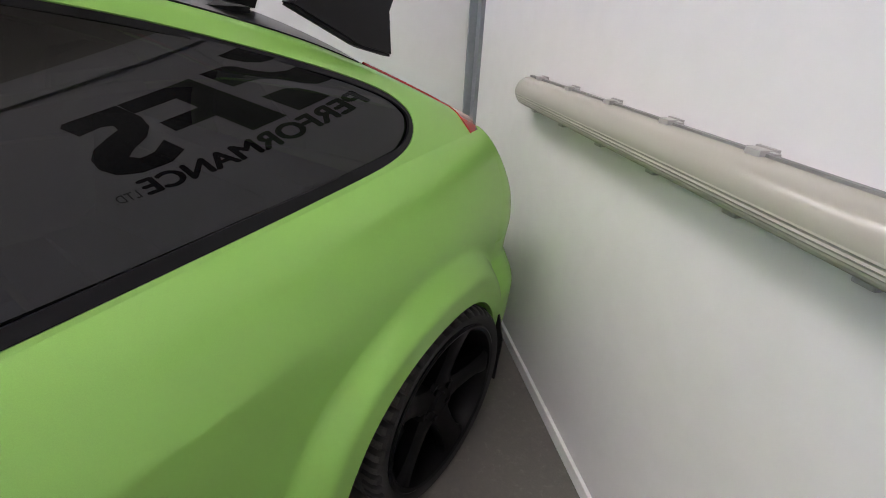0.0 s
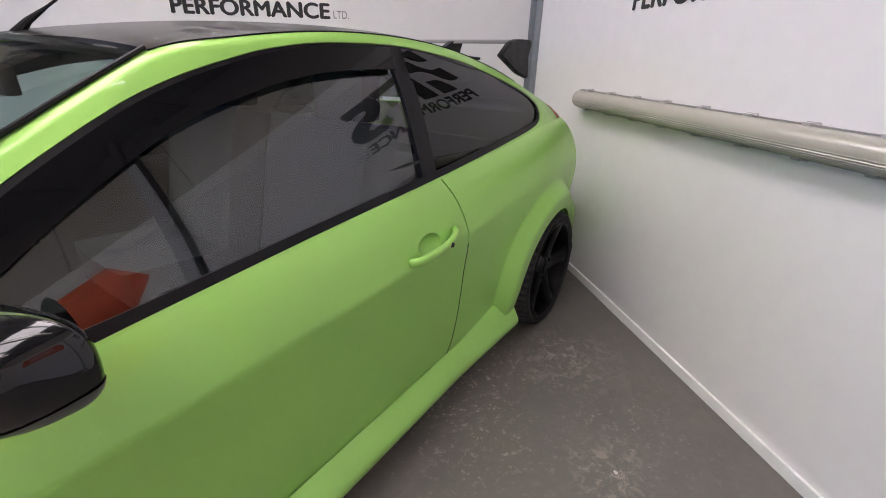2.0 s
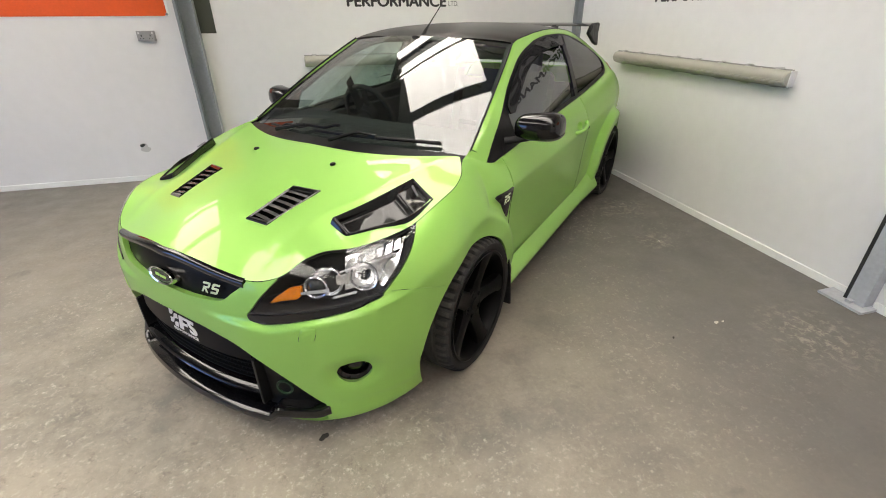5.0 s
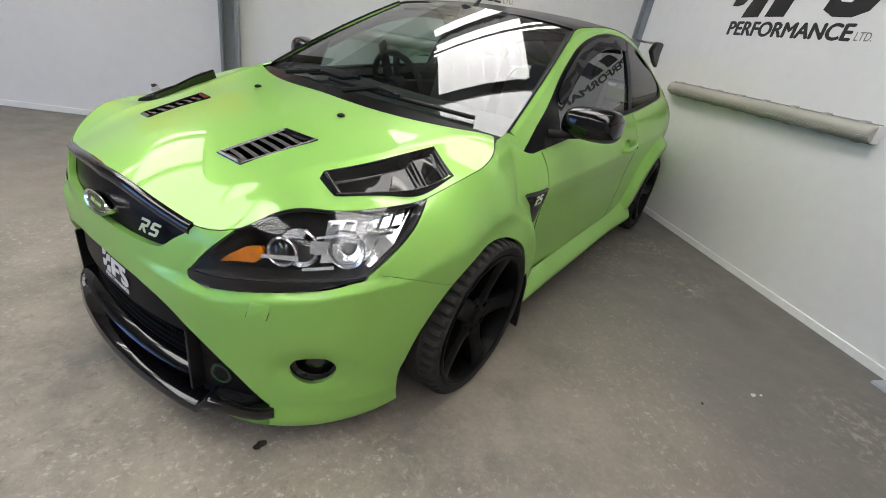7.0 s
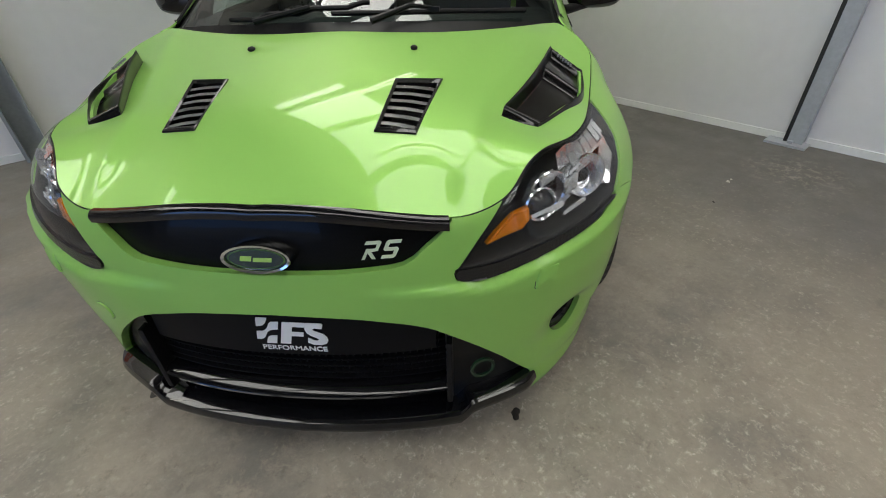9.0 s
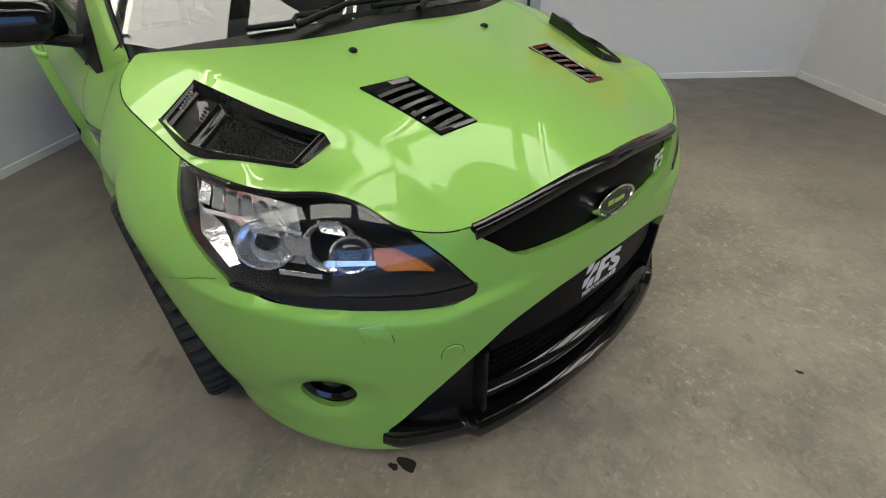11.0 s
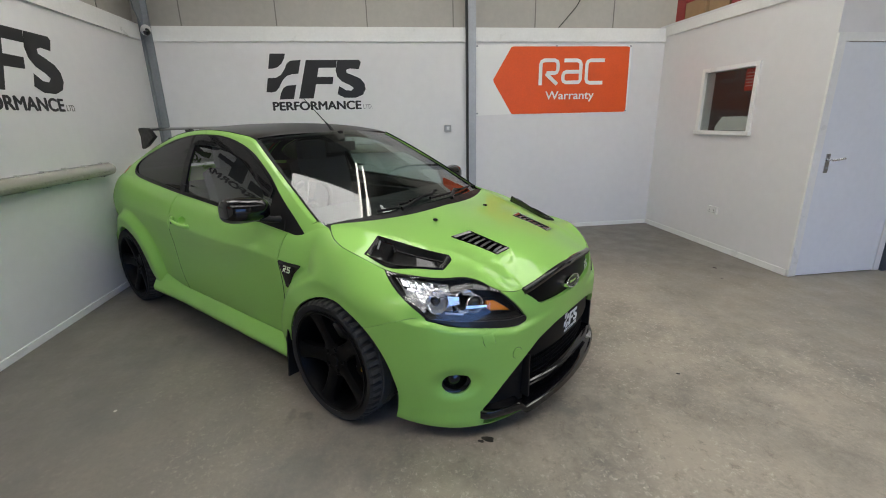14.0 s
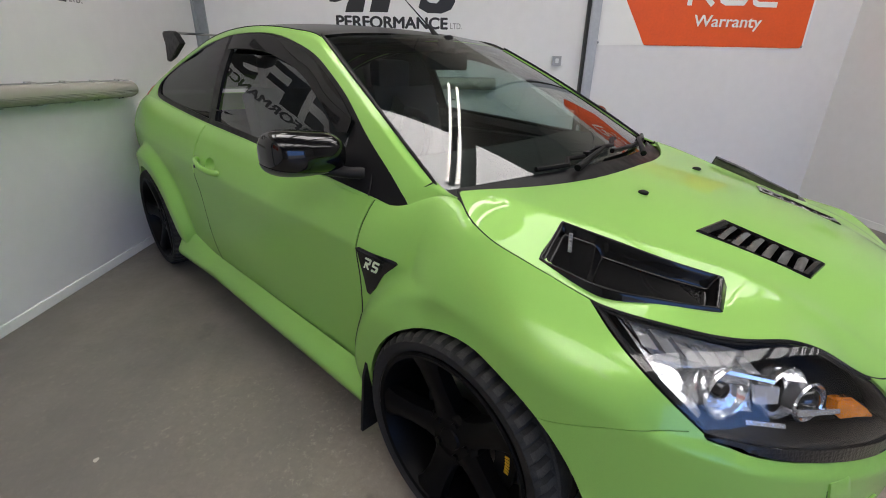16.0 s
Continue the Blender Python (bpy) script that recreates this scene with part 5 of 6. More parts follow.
def spl_sec(t):
    y = abs(SPL[min(int(t * (len(SPL) - 1) + 0.5), len(SPL) - 1)][1])
    s = 1 if y > 0.455 else (0 if y < 0.425 else (y - 0.425) / 0.03)
    top, low = 0.146 + 0.036 * s, 0.102 + 0.034 * s
    return [(-0.10, low + 0.01), (-0.10, top), (-0.012, top - 0.004), (0.001, top - 0.010), (0.007, top - 0.026), (0.006, low + 0.008), (0.0, low)]


smooth_ob("splitter", sweep([(x, y, 0) for x, y in SPL], spl_sec), M_GLOSSBLACK, car, "gloss black front splitter", angle=40)
ys = np.linspace(-0.385, 0.385, 50)
smooth_ob("intake_lip", sweep([(front_x(y, 0.24) - 0.020, y, 0.232) for y in ys], [(-0.03, 0.014), (0.010, 0.012), (0.020, 0.0), (0.016, -0.012), (-0.03, -0.012)]), M_GLOSSBLACK, lower, angle=50)

# -- fog lamps, washer caps, tow cover --
fog_dir = Vector((0.75, 0.66, 0))
fm = Vector((0.626, 0.699, 0.332))
bm = facing(revolve([(0.064, -0.020), (0.058, -0.022), (0.048, -0.030), (0.043, -0.05), (0.040, -0.055)], 40, "z"), fm, fog_dir)
side_v = Vector((-0.66, 0.75, 0))
for v in bm.verts:
    v.co += side_v * (0.16 * (v.co - fm).dot(side_v))
fogs = both("fog_lamp", bm, M_GLOSSBLACK, car, "round black fog lamp in the bumper")
both("fog_lens", facing(revolve([(0.0001, -0.022), (0.020, -0.026), (0.036, -0.036), (0.042, -0.05)], 32, "z"), fm, fog_dir), material("smoked_fog_glass", (0.012, 0.012, 0.013), 0.15, coat=0.3), fogs)


def on_nose(centre, span=0.05):
    """A smooth map from (across, up) round a place of the nose to points, raised along its outward direction."""
    d = np.hypot(_lp[:, 0] - centre[0], _lp[:, 1] - centre[1])
    near = d < span
    q, z = _lp[near, 0] - centre[0], _lp[near, 1] - centre[1]
    w = np.linalg.lstsq(np.c_[np.ones(len(q)), q, z, q * q, q * z, z * z], _lc[near], rcond=None)[0]

    def f(q, z, up):
        c = w @ [1, q, z, q * q, q * z, z * z] + up
        q, z = q + centre[0], z + centre[1]
        return (-0.66 * q + 0.75 * c, 0.75 * q + 0.66 * c, z)
    return f


def nose_cover(name, label, outline, centre, sides):
    """A snap-in cover in the bumper: a raised face with rounded edges over a dark gap."""
    f = on_nose(centre)
    for side in sides:
        bm = bmesh.new()
        loops = [[bm.verts.new(Vector(f(q * k, z * k, up)) if side > 0 else Vector(f(q * k, z * k, up)) @ Matrix.Diagonal((1, -1, 1))) for q, z in outline] for k, up in ((1.0, -0.004), (1.0, 0.0045), (0.95, 0.0065), (0.5, 0.0068), (0.01, 0.0068))]
        n = len(outline)
        for a_, b_ in zip(loops, loops[1:]):
            for i in range(n):
                bm.faces.new((a_[i], a_[(i + 1) % n], b_[(i + 1) % n], b_[i]))
        cover = smooth_ob(name, bm, M_GREEN, car, label, angle=40)
        bm = bmesh.new()
        loops = [[bm.verts.new(Vector(f(q * k, z * k, up)) if side > 0 else Vector(f(q * k, z * k, up)) @ Matrix.Diagonal((1, -1, 1))) for q, z in outline] for k, up in ((1.06, 0.0022), (0.9, 0.0022))]
        for i in range(n):
            bm.faces.new((loops[0][i], loops[0][(i + 1) % n], loops[1][(i + 1) % n], loops[1][i]))
        part("cover_gap", bm, M_DARK, cover)


def rounded(w, h, slant=0.0, r=0.006):
    """A rounded, slanted rectangle as a loop of points."""
    out = []
    for cx, cz, t0 in ((w - r, h - r, 0), (-w + r, h - r, 90), (-w + r, -h + r, 180), (w - r, -h + r, 270)):
        for t in range(t0, t0 + 91, 30):
            x, z = cx + r * math.cos(radians(t)), cz + r * math.sin(radians(t))
            out.append((x + slant * z, z))
    return out


nose_cover("washer_cap", "body-coloured headlamp washer cap", rounded(0.027, 0.025, 0.25), (-0.028, 0.545), (1, -1))
nose_cover("tow_cover", "round body-coloured tow eye cover", [(0.024 * math.cos(t), 0.027 * math.sin(t)) for t in np.linspace(0, 2 * math.pi, 28, endpoint=False)], (-0.175, 0.440), (-1,))

# -- wing badges --
tri = inside([(-0.239, 0.757), (-0.408, 0.768), (-0.404, 0.752), (-0.385, 0.620), (-0.372, 0.610), (-0.345, 0.640), (-0.300, 0.705)])
wing = pair("wing_badge", clip(SKIN, lambda v: np.where(v[:, 1] > 0.5, tri(v[:, [0, 2]]), -1)), M_GLOSSBLACK, car, "black wing badge with pale letter shapes", rim=0.008, out=0.004)
yy = float(side_y(np.array(-0.34), np.array(0.735)))
mark("wing_mark", 0.036, (-0.335, yy + 0.008, 0.727), (-1, -0.02, 0.0), (0, -0.05, 1), M_SILVERBADGE, wing[0])
mark("wing_mark", 0.036, (-0.335, -yy - 0.008, 0.727), (1, -0.02, 0.0), (0, 0.05, 1), M_SILVERBADGE, wing[1])

# -- door handles --
hp = spline([(-1.448, 0.868, 0.812), (-1.475, 0.893, 0.814), (-1.55, 0.904, 0.820), (-1.62, 0.902, 0.828), (-1.675, 0.888, 0.836), (-1.690, 0.868, 0.838)], 24)
bm = tube(hp, [0.006] + [0.0115] * 22 + [0.006], 12)
for v in bm.verts:
    v.co.z += 0.25 * (v.co.z - 0.825)
both("door_handle", bm, M_GREEN, doors, "body-coloured pull handle")
bm = bmesh.new()
cyl(bm, (-1.612, 0.912, 0.823), (-1.612, 0.9165, 0.823), 0.009, 0.008, 16)
both("lock_button", bm, M_SATINBLACK, doors, "black lock button")

# -- mirrors --
def mirror_shell():
    """A domed cap: fuller outside, tapering to its foot, flatter behind."""
    bm, rings = bmesh.new(), []
    for u in np.sin(np.linspace(-0.5, 0.5, 26) * math.pi):
        r = max(1 - abs(u) ** 4.6, 0.0) ** (1 / 3.0)
        k = 0.70 + 0.30 * min((u + 1) / 1.2, 1) ** 0.8
        y, x0, z0 = 0.908 + 0.114 * u, -0.575 - 0.030 * (u + 1), 1.016 + 0.004 * u
        ring = []
        for t in np.linspace(0, 2 * math.pi, 36, endpoint=False):
            cx, cz = math.cos(t), math.sin(t)
            dx = math.copysign(abs(cx) ** 0.85, cx) * (0.092 if cx > 0 else 0.050) * k
            dz = math.copysign(abs(cz) ** 0.72, cz) * (0.072 if cz > 0 else 0.063) * (0.6 + 0.4 * k)
            ring.append(bm.verts.new((x0 + dx * (0.02 + 0.98 * r), y, z0 + dz * (0.02 + 0.98 * r))))
        rings.append(ring)
    for a, b_ in zip(rings, rings[1:]):
        for i in range(36):
            bm.faces.new((a[i], a[(i + 1) % 36], b_[(i + 1) % 36], b_[i]))
    bm.faces.new(rings[0][::-1]), bm.faces.new(rings[-1])
    return bm


mirrors = both("door_mirror", mirror_shell(), M_GLOSSBLACK, car, "gloss black door mirror on a plastic foot", angle=70)
bm = tube(spline([(-0.495, 0.765, 0.952), (-0.520, 0.800, 0.955), (-0.555, 0.840, 0.966), (-0.585, 0.90, 0.985)], 12), [0.034, 0.032, 0.030, 0.029, 0.028, 0.028, 0.028, 0.028, 0.028, 0.027, 0.025, 0.02], 12)
for v in bm.verts:
    v.co.z = 0.958 + (v.co.z - 0.955) * 0.6
both("mirror_foot", bm, M_PLASTIC, mirrors, angle=60)
bm = mirror_shell()
for v in bm.verts:
    v.co = Vector((-0.58, 0.906, 1.018)) + (v.co - Vector((-0.58, 0.906, 1.018))) * 1.016
bmesh.ops.bisect_plane(bm, geom=bm.verts[:] + bm.edges[:] + bm.faces[:], plane_co=(-0.6, 0.90, 0.976), plane_no=(0.10, -0.10, 1), clear_outer=True)
both("mirror_base", bm, material("satin_grey_lip", (0.05, 0.05, 0.052), 0.35, coat=0.3), mirrors, "satin dark grey lower mirror lip", angle=60)
bm = bmesh.new()
bmesh.ops.create_circle(bm, cap_ends=True, segments=32, radius=1)
bm.transform(Matrix.Translation((-0.664, 0.914, 1.018)) @ Matrix.Rotation(radians(-97), 4, "Y") @ Matrix.Diagonal((0.050, 0.088, 1, 1)))
both("mirror_glass", bm, M_CHROME, mirrors)

# -- bonnet vents --
M_SLAT = material("polished_dark_slat", (0.40, 0.40, 0.40), 0.16, metal=0.6, noise_scale=60, vary=0.2)
for s in (1, -1):
    quad = [Vector((x, s * y, float(bonnet_z(x, y)))) for x, y in VENT]
    cen = sum(quad, Vector()) / 4
    quad = [cen + (p - cen) * 0.96 for p in quad]
    bm = bmesh.new()
    loops = []
    for size, up in ((1.04, 0.001), (1.03, 0.005), (0.97, 0.007), (0.87, 0.003), (0.86, -0.035)):
        loops.append([bm.verts.new(cen + (q - cen) * size + Vector((0, 0, up))) for q in quad])
    for a, b_ in zip(loops, loops[1:]):
        for i in range(4):
            bm.faces.new((a[i], a[(i + 1) % 4], b_[(i + 1) % 4], b_[i]))
    bm.faces.new(loops[-1])
    vent = part("bonnet_vent", bm, M_GLOSSBLACK, car, "black slatted bonnet vent")
    q = [cen + (p - cen) * 0.86 for p in quad]
    along = q[3] - q[0]
    for k in range(6):
        t = (k + 0.25) / 6
        bm = bmesh.new()
        rows = []
        for h, dz in ((0.0, -0.006), (0.03, 0.001), (0.065, 0.003), (0.10, 0.001)):
            a, b_ = q[0].lerp(q[3], t), q[1].lerp(q[2], t)
            skew = along * 0.035
            rows.append([bm.verts.new(p + along * h + d + Vector((0, 0, dz))) for p, d in ((a, skew), (a.lerp(b_, 0.5), Vector((0, 0, 0.002))), (b_, -skew))])
        for r0, r1 in zip(rows, rows[1:]):
            for i in range(2):
                bm.faces.new((r0[i], r0[i + 1], r1[i + 1], r1[i]))
        bmesh.ops.solidify(bm, geom=bm.faces[:], thickness=0.002)
        part("slat", bm, M_SLAT, vent, smooth=True)

# -- carbon scoops --
def eased(q):
    q = min(max(q, 0.0), 1.0)
    return q * q * (3 - 2 * q)


def scoop():
    """A trough sunk in the bonnet inside a rounded rim, shallower at its rear end."""
    inner = spline([(0.470, 0.498, 0.848), (0.352, 0.556, 0.876), (0.240, 0.606, 0.908), (0.112, 0.652, 0.938)], 120)
    outer = spline([(0.492, 0.592, 0.812), (0.392, 0.668, 0.822), (0.282, 0.738, 0.836), (0.124, 0.757, 0.864)], 120)
    rows = []
    for k, s in enumerate(np.linspace(0, 1, 120)):
        row = []
        for t in np.linspace(0, 1, 90):
            p = inner[k] + (outer[k] - inner[k]) * t
            e = min(t, 1 - t) * 2
            rim_in = eased(e / 0.10) * eased(min(s, 1 - s) / 0.05)
            low = float(bonnet_z(*p[:2])) - 0.006
            top = max(p[2], low + 0.010)
            side = eased((e - 0.12) / 0.10)
            deep = 0.034 + 0.014 * s - 0.022 * eased((s - 0.70) / 0.06)
            z = low + (top - low) * rim_in - side * deep * eased((s - 0.055) / 0.06) * eased((0.965 - s) / 0.05)
            row.append((p[0], p[1], z))
        rows.append(row)
    return grid(np.array(rows))


SC = scoop()
scoops = pair("bonnet_scoop", SC, M_CARBON, car, "lacquered carbon-fibre bonnet scoop", rim=0.01, centre=(0.3, 0.6, 0.3))
bm = bmesh.new()
for k in range(6):
    x, y = 0.168 + 0.004 * k, 0.672 + 0.007 * k
    h = 0.912 - 0.0046 * k
    box(bm, (x - 0.004, y - 0.0022, h - 0.006), (x + 0.004, y + 0.0022, h + 0.001))
both("scoop_mark", bm, material("grey_script", (0.25, 0.25, 0.26), 0.4), scoops)

# washer jets
bm = bmesh.new()
bmesh.ops.create_icosphere(bm, subdivisions=2, radius=1)
bm.transform(Matrix.Translation((0.165, 0.250, 0.934)) @ Matrix.Diagonal((0.016, 0.011, 0.008, 1)))
both("washer_jet", bm, M_PLASTIC, car)

# -- wipers --
def on_screen(y, up):
    """A place just above the windscreen, up metres above its foot."""
    i = int(np.clip((up + 0.038) / 0.445 * 39, 0, 39))
    row = _sv[i]
    k = int(np.argmin(np.abs(row[:, 1] - y)))
    return Vector((float(row[k][0]) + 0.010, float(row[k][1]), float(row[k][2]) + 0.014))


for y0, y1, u0, u1, piv in ((-0.05, 0.60, 0.022, 0.026, 0.10), (-0.44, 0.08, 0.010, 0.046, -0.32)):
    wiper = smooth_ob("wiper_blade", tube([on_screen(y, u0 + (u1 - u0) * t) for t, y in zip(np.linspace(0, 1, 14), np.linspace(y0, y1, 14))], 0.0085, 8), M_SATINBLACK, car, "black windscreen wiper at rest")
    mid = on_screen((y0 + y1) / 2, (u0 + u1) / 2) + Vector((0.004, 0, 0.012))
    smooth_ob("wiper_arm", tube([on_screen(piv, 0.0) + Vector((0.01, 0, 0.01)), on_screen(piv + 0.12 * (1 if piv > 0 else 1.6), 0.03) + Vector((0.006, 0, 0.02)), mid], [0.011, 0.008, 0.005], 8), M_SATINBLACK, wiper)
    bm = boxes((tuple(mid - Vector((0.012, 0.022, 0.014))), tuple(mid + Vector((0.006, 0.022, 0.003)))), bevel=0.003)
    part("wiper_joint", bm, M_SATINBLACK, wiper)

# -- aerial, rear wing --
ant = smooth_ob("aerial", tube([(-0.955, 0, 1.392), (-0.985, 0, 1.425), (-1.03, 0, 1.458)], [0.016, 0.009, 0.0045], 10), M_SATINBLACK, car, "black roof aerial")
smooth_ob("aerial_rod", tube([(-1.03, 0, 1.458), (-1.14, 0, 1.540), (-1.29, 0, 1.653)], [0.0038, 0.0026, 0.0018], 8), M_SATINBLACK, ant)
bm = bmesh.new()
prism(bm, [(-2.355, 1.372), (-2.455, 1.430), (-2.53, 1.444), (-2.68, 1.446), (-2.685, 1.425), (-2.632, 1.372), (-2.640, 1.272), (-2.53, 1.296)], (0.652, 0.682), "y")
bmesh.ops.bevel(bm, geom=bm.edges[:], offset=0.006, segments=2, affect="EDGES")
for v in bm.verts:
    v.co.y += 0.10 * (1.36 - v.co.z) - 0.055
    v.co.x -= 0.06
ends = both("wing_end", bm, M_SATINBLACK, car, "satin black rear wing end plate")
bm = bmesh.new()
prism(bm, [(-2.43, 1.421), (-2.47, 1.436), (-2.62, 1.447), (-2.665, 1.443), (-2.62, 1.432), (-2.50, 1.424)], (-0.60, 0.60), "y")
bmesh.ops.translate(bm, verts=bm.verts[:], vec=(-0.06, 0, 0))
smooth_ob("rear_wing", bm, M_GLOSSBLACK, car, "gloss black rear wing blade", angle=30)
for y in (-0.30, 0.30):
    bm = bmesh.new()
    prism(bm, [(-2.40, 1.388), (-2.50, 1.43), (-2.60, 1.436), (-2.56, 1.36)], (y - 0.012, y + 0.012), "y")
    part("wing_stay", bm, M_SATINBLACK, car)

# -- cabin --
bm = boxes(((-2.6, -0.70, 0.29), (-0.40, 0.70, 0.33)), ((-2.75, -0.62, 0.33), (-2.45, 0.62, 0.92)))
part("cabin_floor", bm, M_CABIN, car, "dark carpeted cabin floor")
for s in (1, -1):
    bm = boxes(((-2.5, min(s * 0.70, s * 0.765), 0.30), (-0.45, max(s * 0.70, s * 0.765), 0.90)), bevel=0.02)
    part("door_card", bm, M_CABIN, car)
dash = sweep([(-0.40 - 0.12 * abs(y) ** 2, y, 0) for y in np.linspace(-0.70, 0.70, 24)], [(0.18, 0.955), (0.05, 0.965), (-0.10, 0.955), (-0.18, 0.90), (-0.16, 0.70), (-0.10, 0.55), (0.15, 0.5)])
smooth_ob("dashboard", dash, M_CABIN, car, "dark grained dashboard", angle=40)
bm = bmesh.new()
ring = [(0.185 * math.cos(t), 0.185 * math.sin(t), 0) for t in np.linspace(0, 2 * math.pi, 40)]
bm = tube(ring, 0.017, 10, False)
cyl(bm, (0, 0, -0.05), (0, 0, 0.015), 0.055, 0.06, 20)
for a in (0.1, math.pi - 0.1, -math.pi / 2):
    box(bm, (-0.012, -0.012, -0.01), (0.012, 0.012, 0.005))
    bm.verts.ensure_lookup_table()
    for v in bm.verts[-8:]:
        v.co = Matrix.Rotation(a, 4, "Z") @ Vector((v.co.x * 7 + 0.11, v.co.y * 1.6, v.co.z))
smooth_ob("steering_wheel", bm, M_CABIN, car, "black three-spoke steering wheel", m=Matrix.Translation((-0.83, -0.36, 0.93)) @ Matrix.Rotation(radians(-68), 4, "Y"))
bm = bmesh.new()
cyl(bm, (-0.55, -0.36, 0.82), (-0.80, -0.36, 0.915), 0.05, 0.04, 14)
part("steering_column", bm, M_CABIN, car)


def cushion(bm, pts, hw, thick):
    """A padded strip: a side outline of (x, z) points, wider bolsters at both edges."""
    rows = []
    for y in np.linspace(-1, 1, 13):
        lift = 0.035 * max(abs(y) - 0.55, 0) / 0.45
        rows.append([bm.verts.new((x + n[0] * (thick + lift), y * hw, z + n[1] * (thick + lift))) for (x, z), n in pts] + [bm.verts.new((x, y * hw * 0.96, z)) for (x, z), n in pts[::-1]])
    k = len(rows[0])
    for a, b_ in zip(rows, rows[1:]):
        for i in range(k):
            bm.faces.new((a[i], a[(i + 1) % k], b_[(i + 1) % k], b_[i]))
    bm.faces.new(rows[0][::-1]), bm.faces.new(rows[-1])


for y in (0.36, -0.36):
    seat = new("front_seat")
    seat.parent, seat.matrix_basis = car, pose(-1.42, y, 0)
    tagged(seat, "charcoal cloth sports seat")
    bm = bmesh.new()
    cushion(bm, [((0.35, 0.46), (0, 1)), ((0.10, 0.44), (0, 1)), ((-0.12, 0.43), (0.1, 1))], 0.25, 0.13)
    smooth_ob("seat_base", bm, M_SEAT, seat, angle=60)
    bm = bmesh.new()
    cushion(bm, [((-0.16, 0.50), (1, 0.1)), ((-0.22, 0.75), (1, 0.1)), ((-0.28, 1.00), (1, 0.15)), ((-0.31, 1.12), (0.9, 0.3))], 0.25, 0.12)
    smooth_ob("seat_back", bm, M_SEAT, seat, angle=60)
    bm = box(bmesh.new(), (-0.36, -0.13, 1.14), (-0.26, 0.13, 1.31), 0.04)
    smooth_ob("headrest", bm, M_SEAT, seat, angle=60)
bm = bmesh.new()
cushion(bm, [((-2.02, 0.46), (0, 1)), ((-2.45, 0.44), (0, 1))], 0.58, 0.10)
cushion(bm, [((-2.46, 0.5), (1, 0.1)), ((-2.58, 0.98), (1, 0.1))], 0.58, 0.10)
smooth_ob("rear_seat", bm, M_SEAT, car, "charcoal cloth rear bench seat", angle=60)
bm = box(bmesh.new(), (-0.90, -0.12, 1.255), (-0.865, 0.12, 1.325), 0.012)
cyl(bm, (-0.87, 0, 1.33), (-0.90, 0, 1.378), 0.03, 0.04, 14)
smooth_ob("cabin_mirror", bm, M_CABIN, car, "black interior mirror on its sensor housing", angle=50)
rows = [[(x, y, (1.36 if x < -1.0 else 1.34) + 0.03 * (1 - (y / 0.55) ** 2)) for y in np.linspace(-0.53, 0.53, 9)] for x in np.linspace(-1.0, -2.4, 9)]
sheet("headlining", grid(np.array(rows)), M_CABIN, car, rim=0.01, centre=(-1.6, 0, 0.8))

# ---- things of the room, in its own axes ----
WALL_R = lambda s, z, out=0.0: ROOM @ Matrix(((0, 0, 1, out), (1, 0, 0, s), (0, 1, 0, z), (0, 0, 0, 1)))  # noqa: E731
WALL_L = lambda s, z, out=0.0: ROOM @ Matrix(((-1, 0, 0, s), (0, 0, 1, out), (0, 1, 0, z), (0, 0, 0, 1)))  # noqa: E731
WALL_3 = lambda s, z, out=0.0: ROOM @ Matrix(((1, 0, 0, s), (0, 0, -1, LY - out), (0, 1, 0, z), (0, 0, 0, 1)))  # noqa: E731


def thing(name, label, category, m=None, group=""):
    ob = new(name)
    if m is not None:
        ob.matrix_basis = m
    return tagged(ob, label, category, group)


# skirting, cap boards, columns
for name, lo, hi in (("baseboard_logo", (0, 0.10, 0), (0.014, 3.54, 0.052)), ("baseboard_logo_end", (0, 3.66, 0), (0.014, LY, 0.052)), ("baseboard_side", (0.10, 0, 0), (3.93, 0.014, 0.052)),
                     ("baseboard_side_end", (4.10, 0, 0), (LX, 0.014, 0.052)), ("baseboard_office", (0.014, LY - 0.014, 0), (2.25, LY, 0.060))):
    structure(name, box(bmesh.new(), lo, hi, 0.003), M_TRIM, "white painted skirting board along the wall")
for name, lo, hi in (("trim_logo", (0, 0.10, 2.335), (0.018, 3.54, 2.49)), ("trim_logo_end", (0, 3.66, 2.335), (0.018, LY, 2.49)), ("trim_side", (0.10, 0, 2.335), (3.93, 0.018, 2.49)),
                     ("trim_side_end", (4.10, 0, 2.335), (LX, 0.018, 2.49)), ("trim_office", (0.018, LY - 0.018, 2.395), (2.27, LY, 2.50))):
    structure(name, box(bmesh.new(), lo, hi, 0.003), M_TRIM, "white painted cap board along the wall top")
bm = boxes(((0.0, 0.0, 0), (0.060, 0.020, RH)), ((0.0, 0.020, 0), (0.020, 0.095, RH)))
prism(bm, [(0.02, 2.45), (0.16, 2.62), (0.30, 3.2), (0.02, 3.2)], (0.02, 0.035), "y")
structure("column_corner", bm, M_STEEL, "grey painted steel angle in the wall corner")
bm = boxes(((0, 3.56, 0), (0.075, 3.650, RH)), ((0.0, 3.537, 0), (0.02, 3.56, RH)), ((0.0, 3.44, 0), (0.135, 3.685, 0.016)), ((0.075, 3.57, 0.016), (0.105, 3.60, 0.034)))
structure("column_logo", bm, material("light_grey_steel", (0.40, 0.42, 0.45), 0.4, noise_scale=5, vary=0.1), "light grey steel stanchion in the logo wall")
structure("column_slot", box(bmesh.new(), (0.02, 3.535, 0), (0.065, 3.559, RH)), M_DARK, "dark gap beside the steel stanchion")
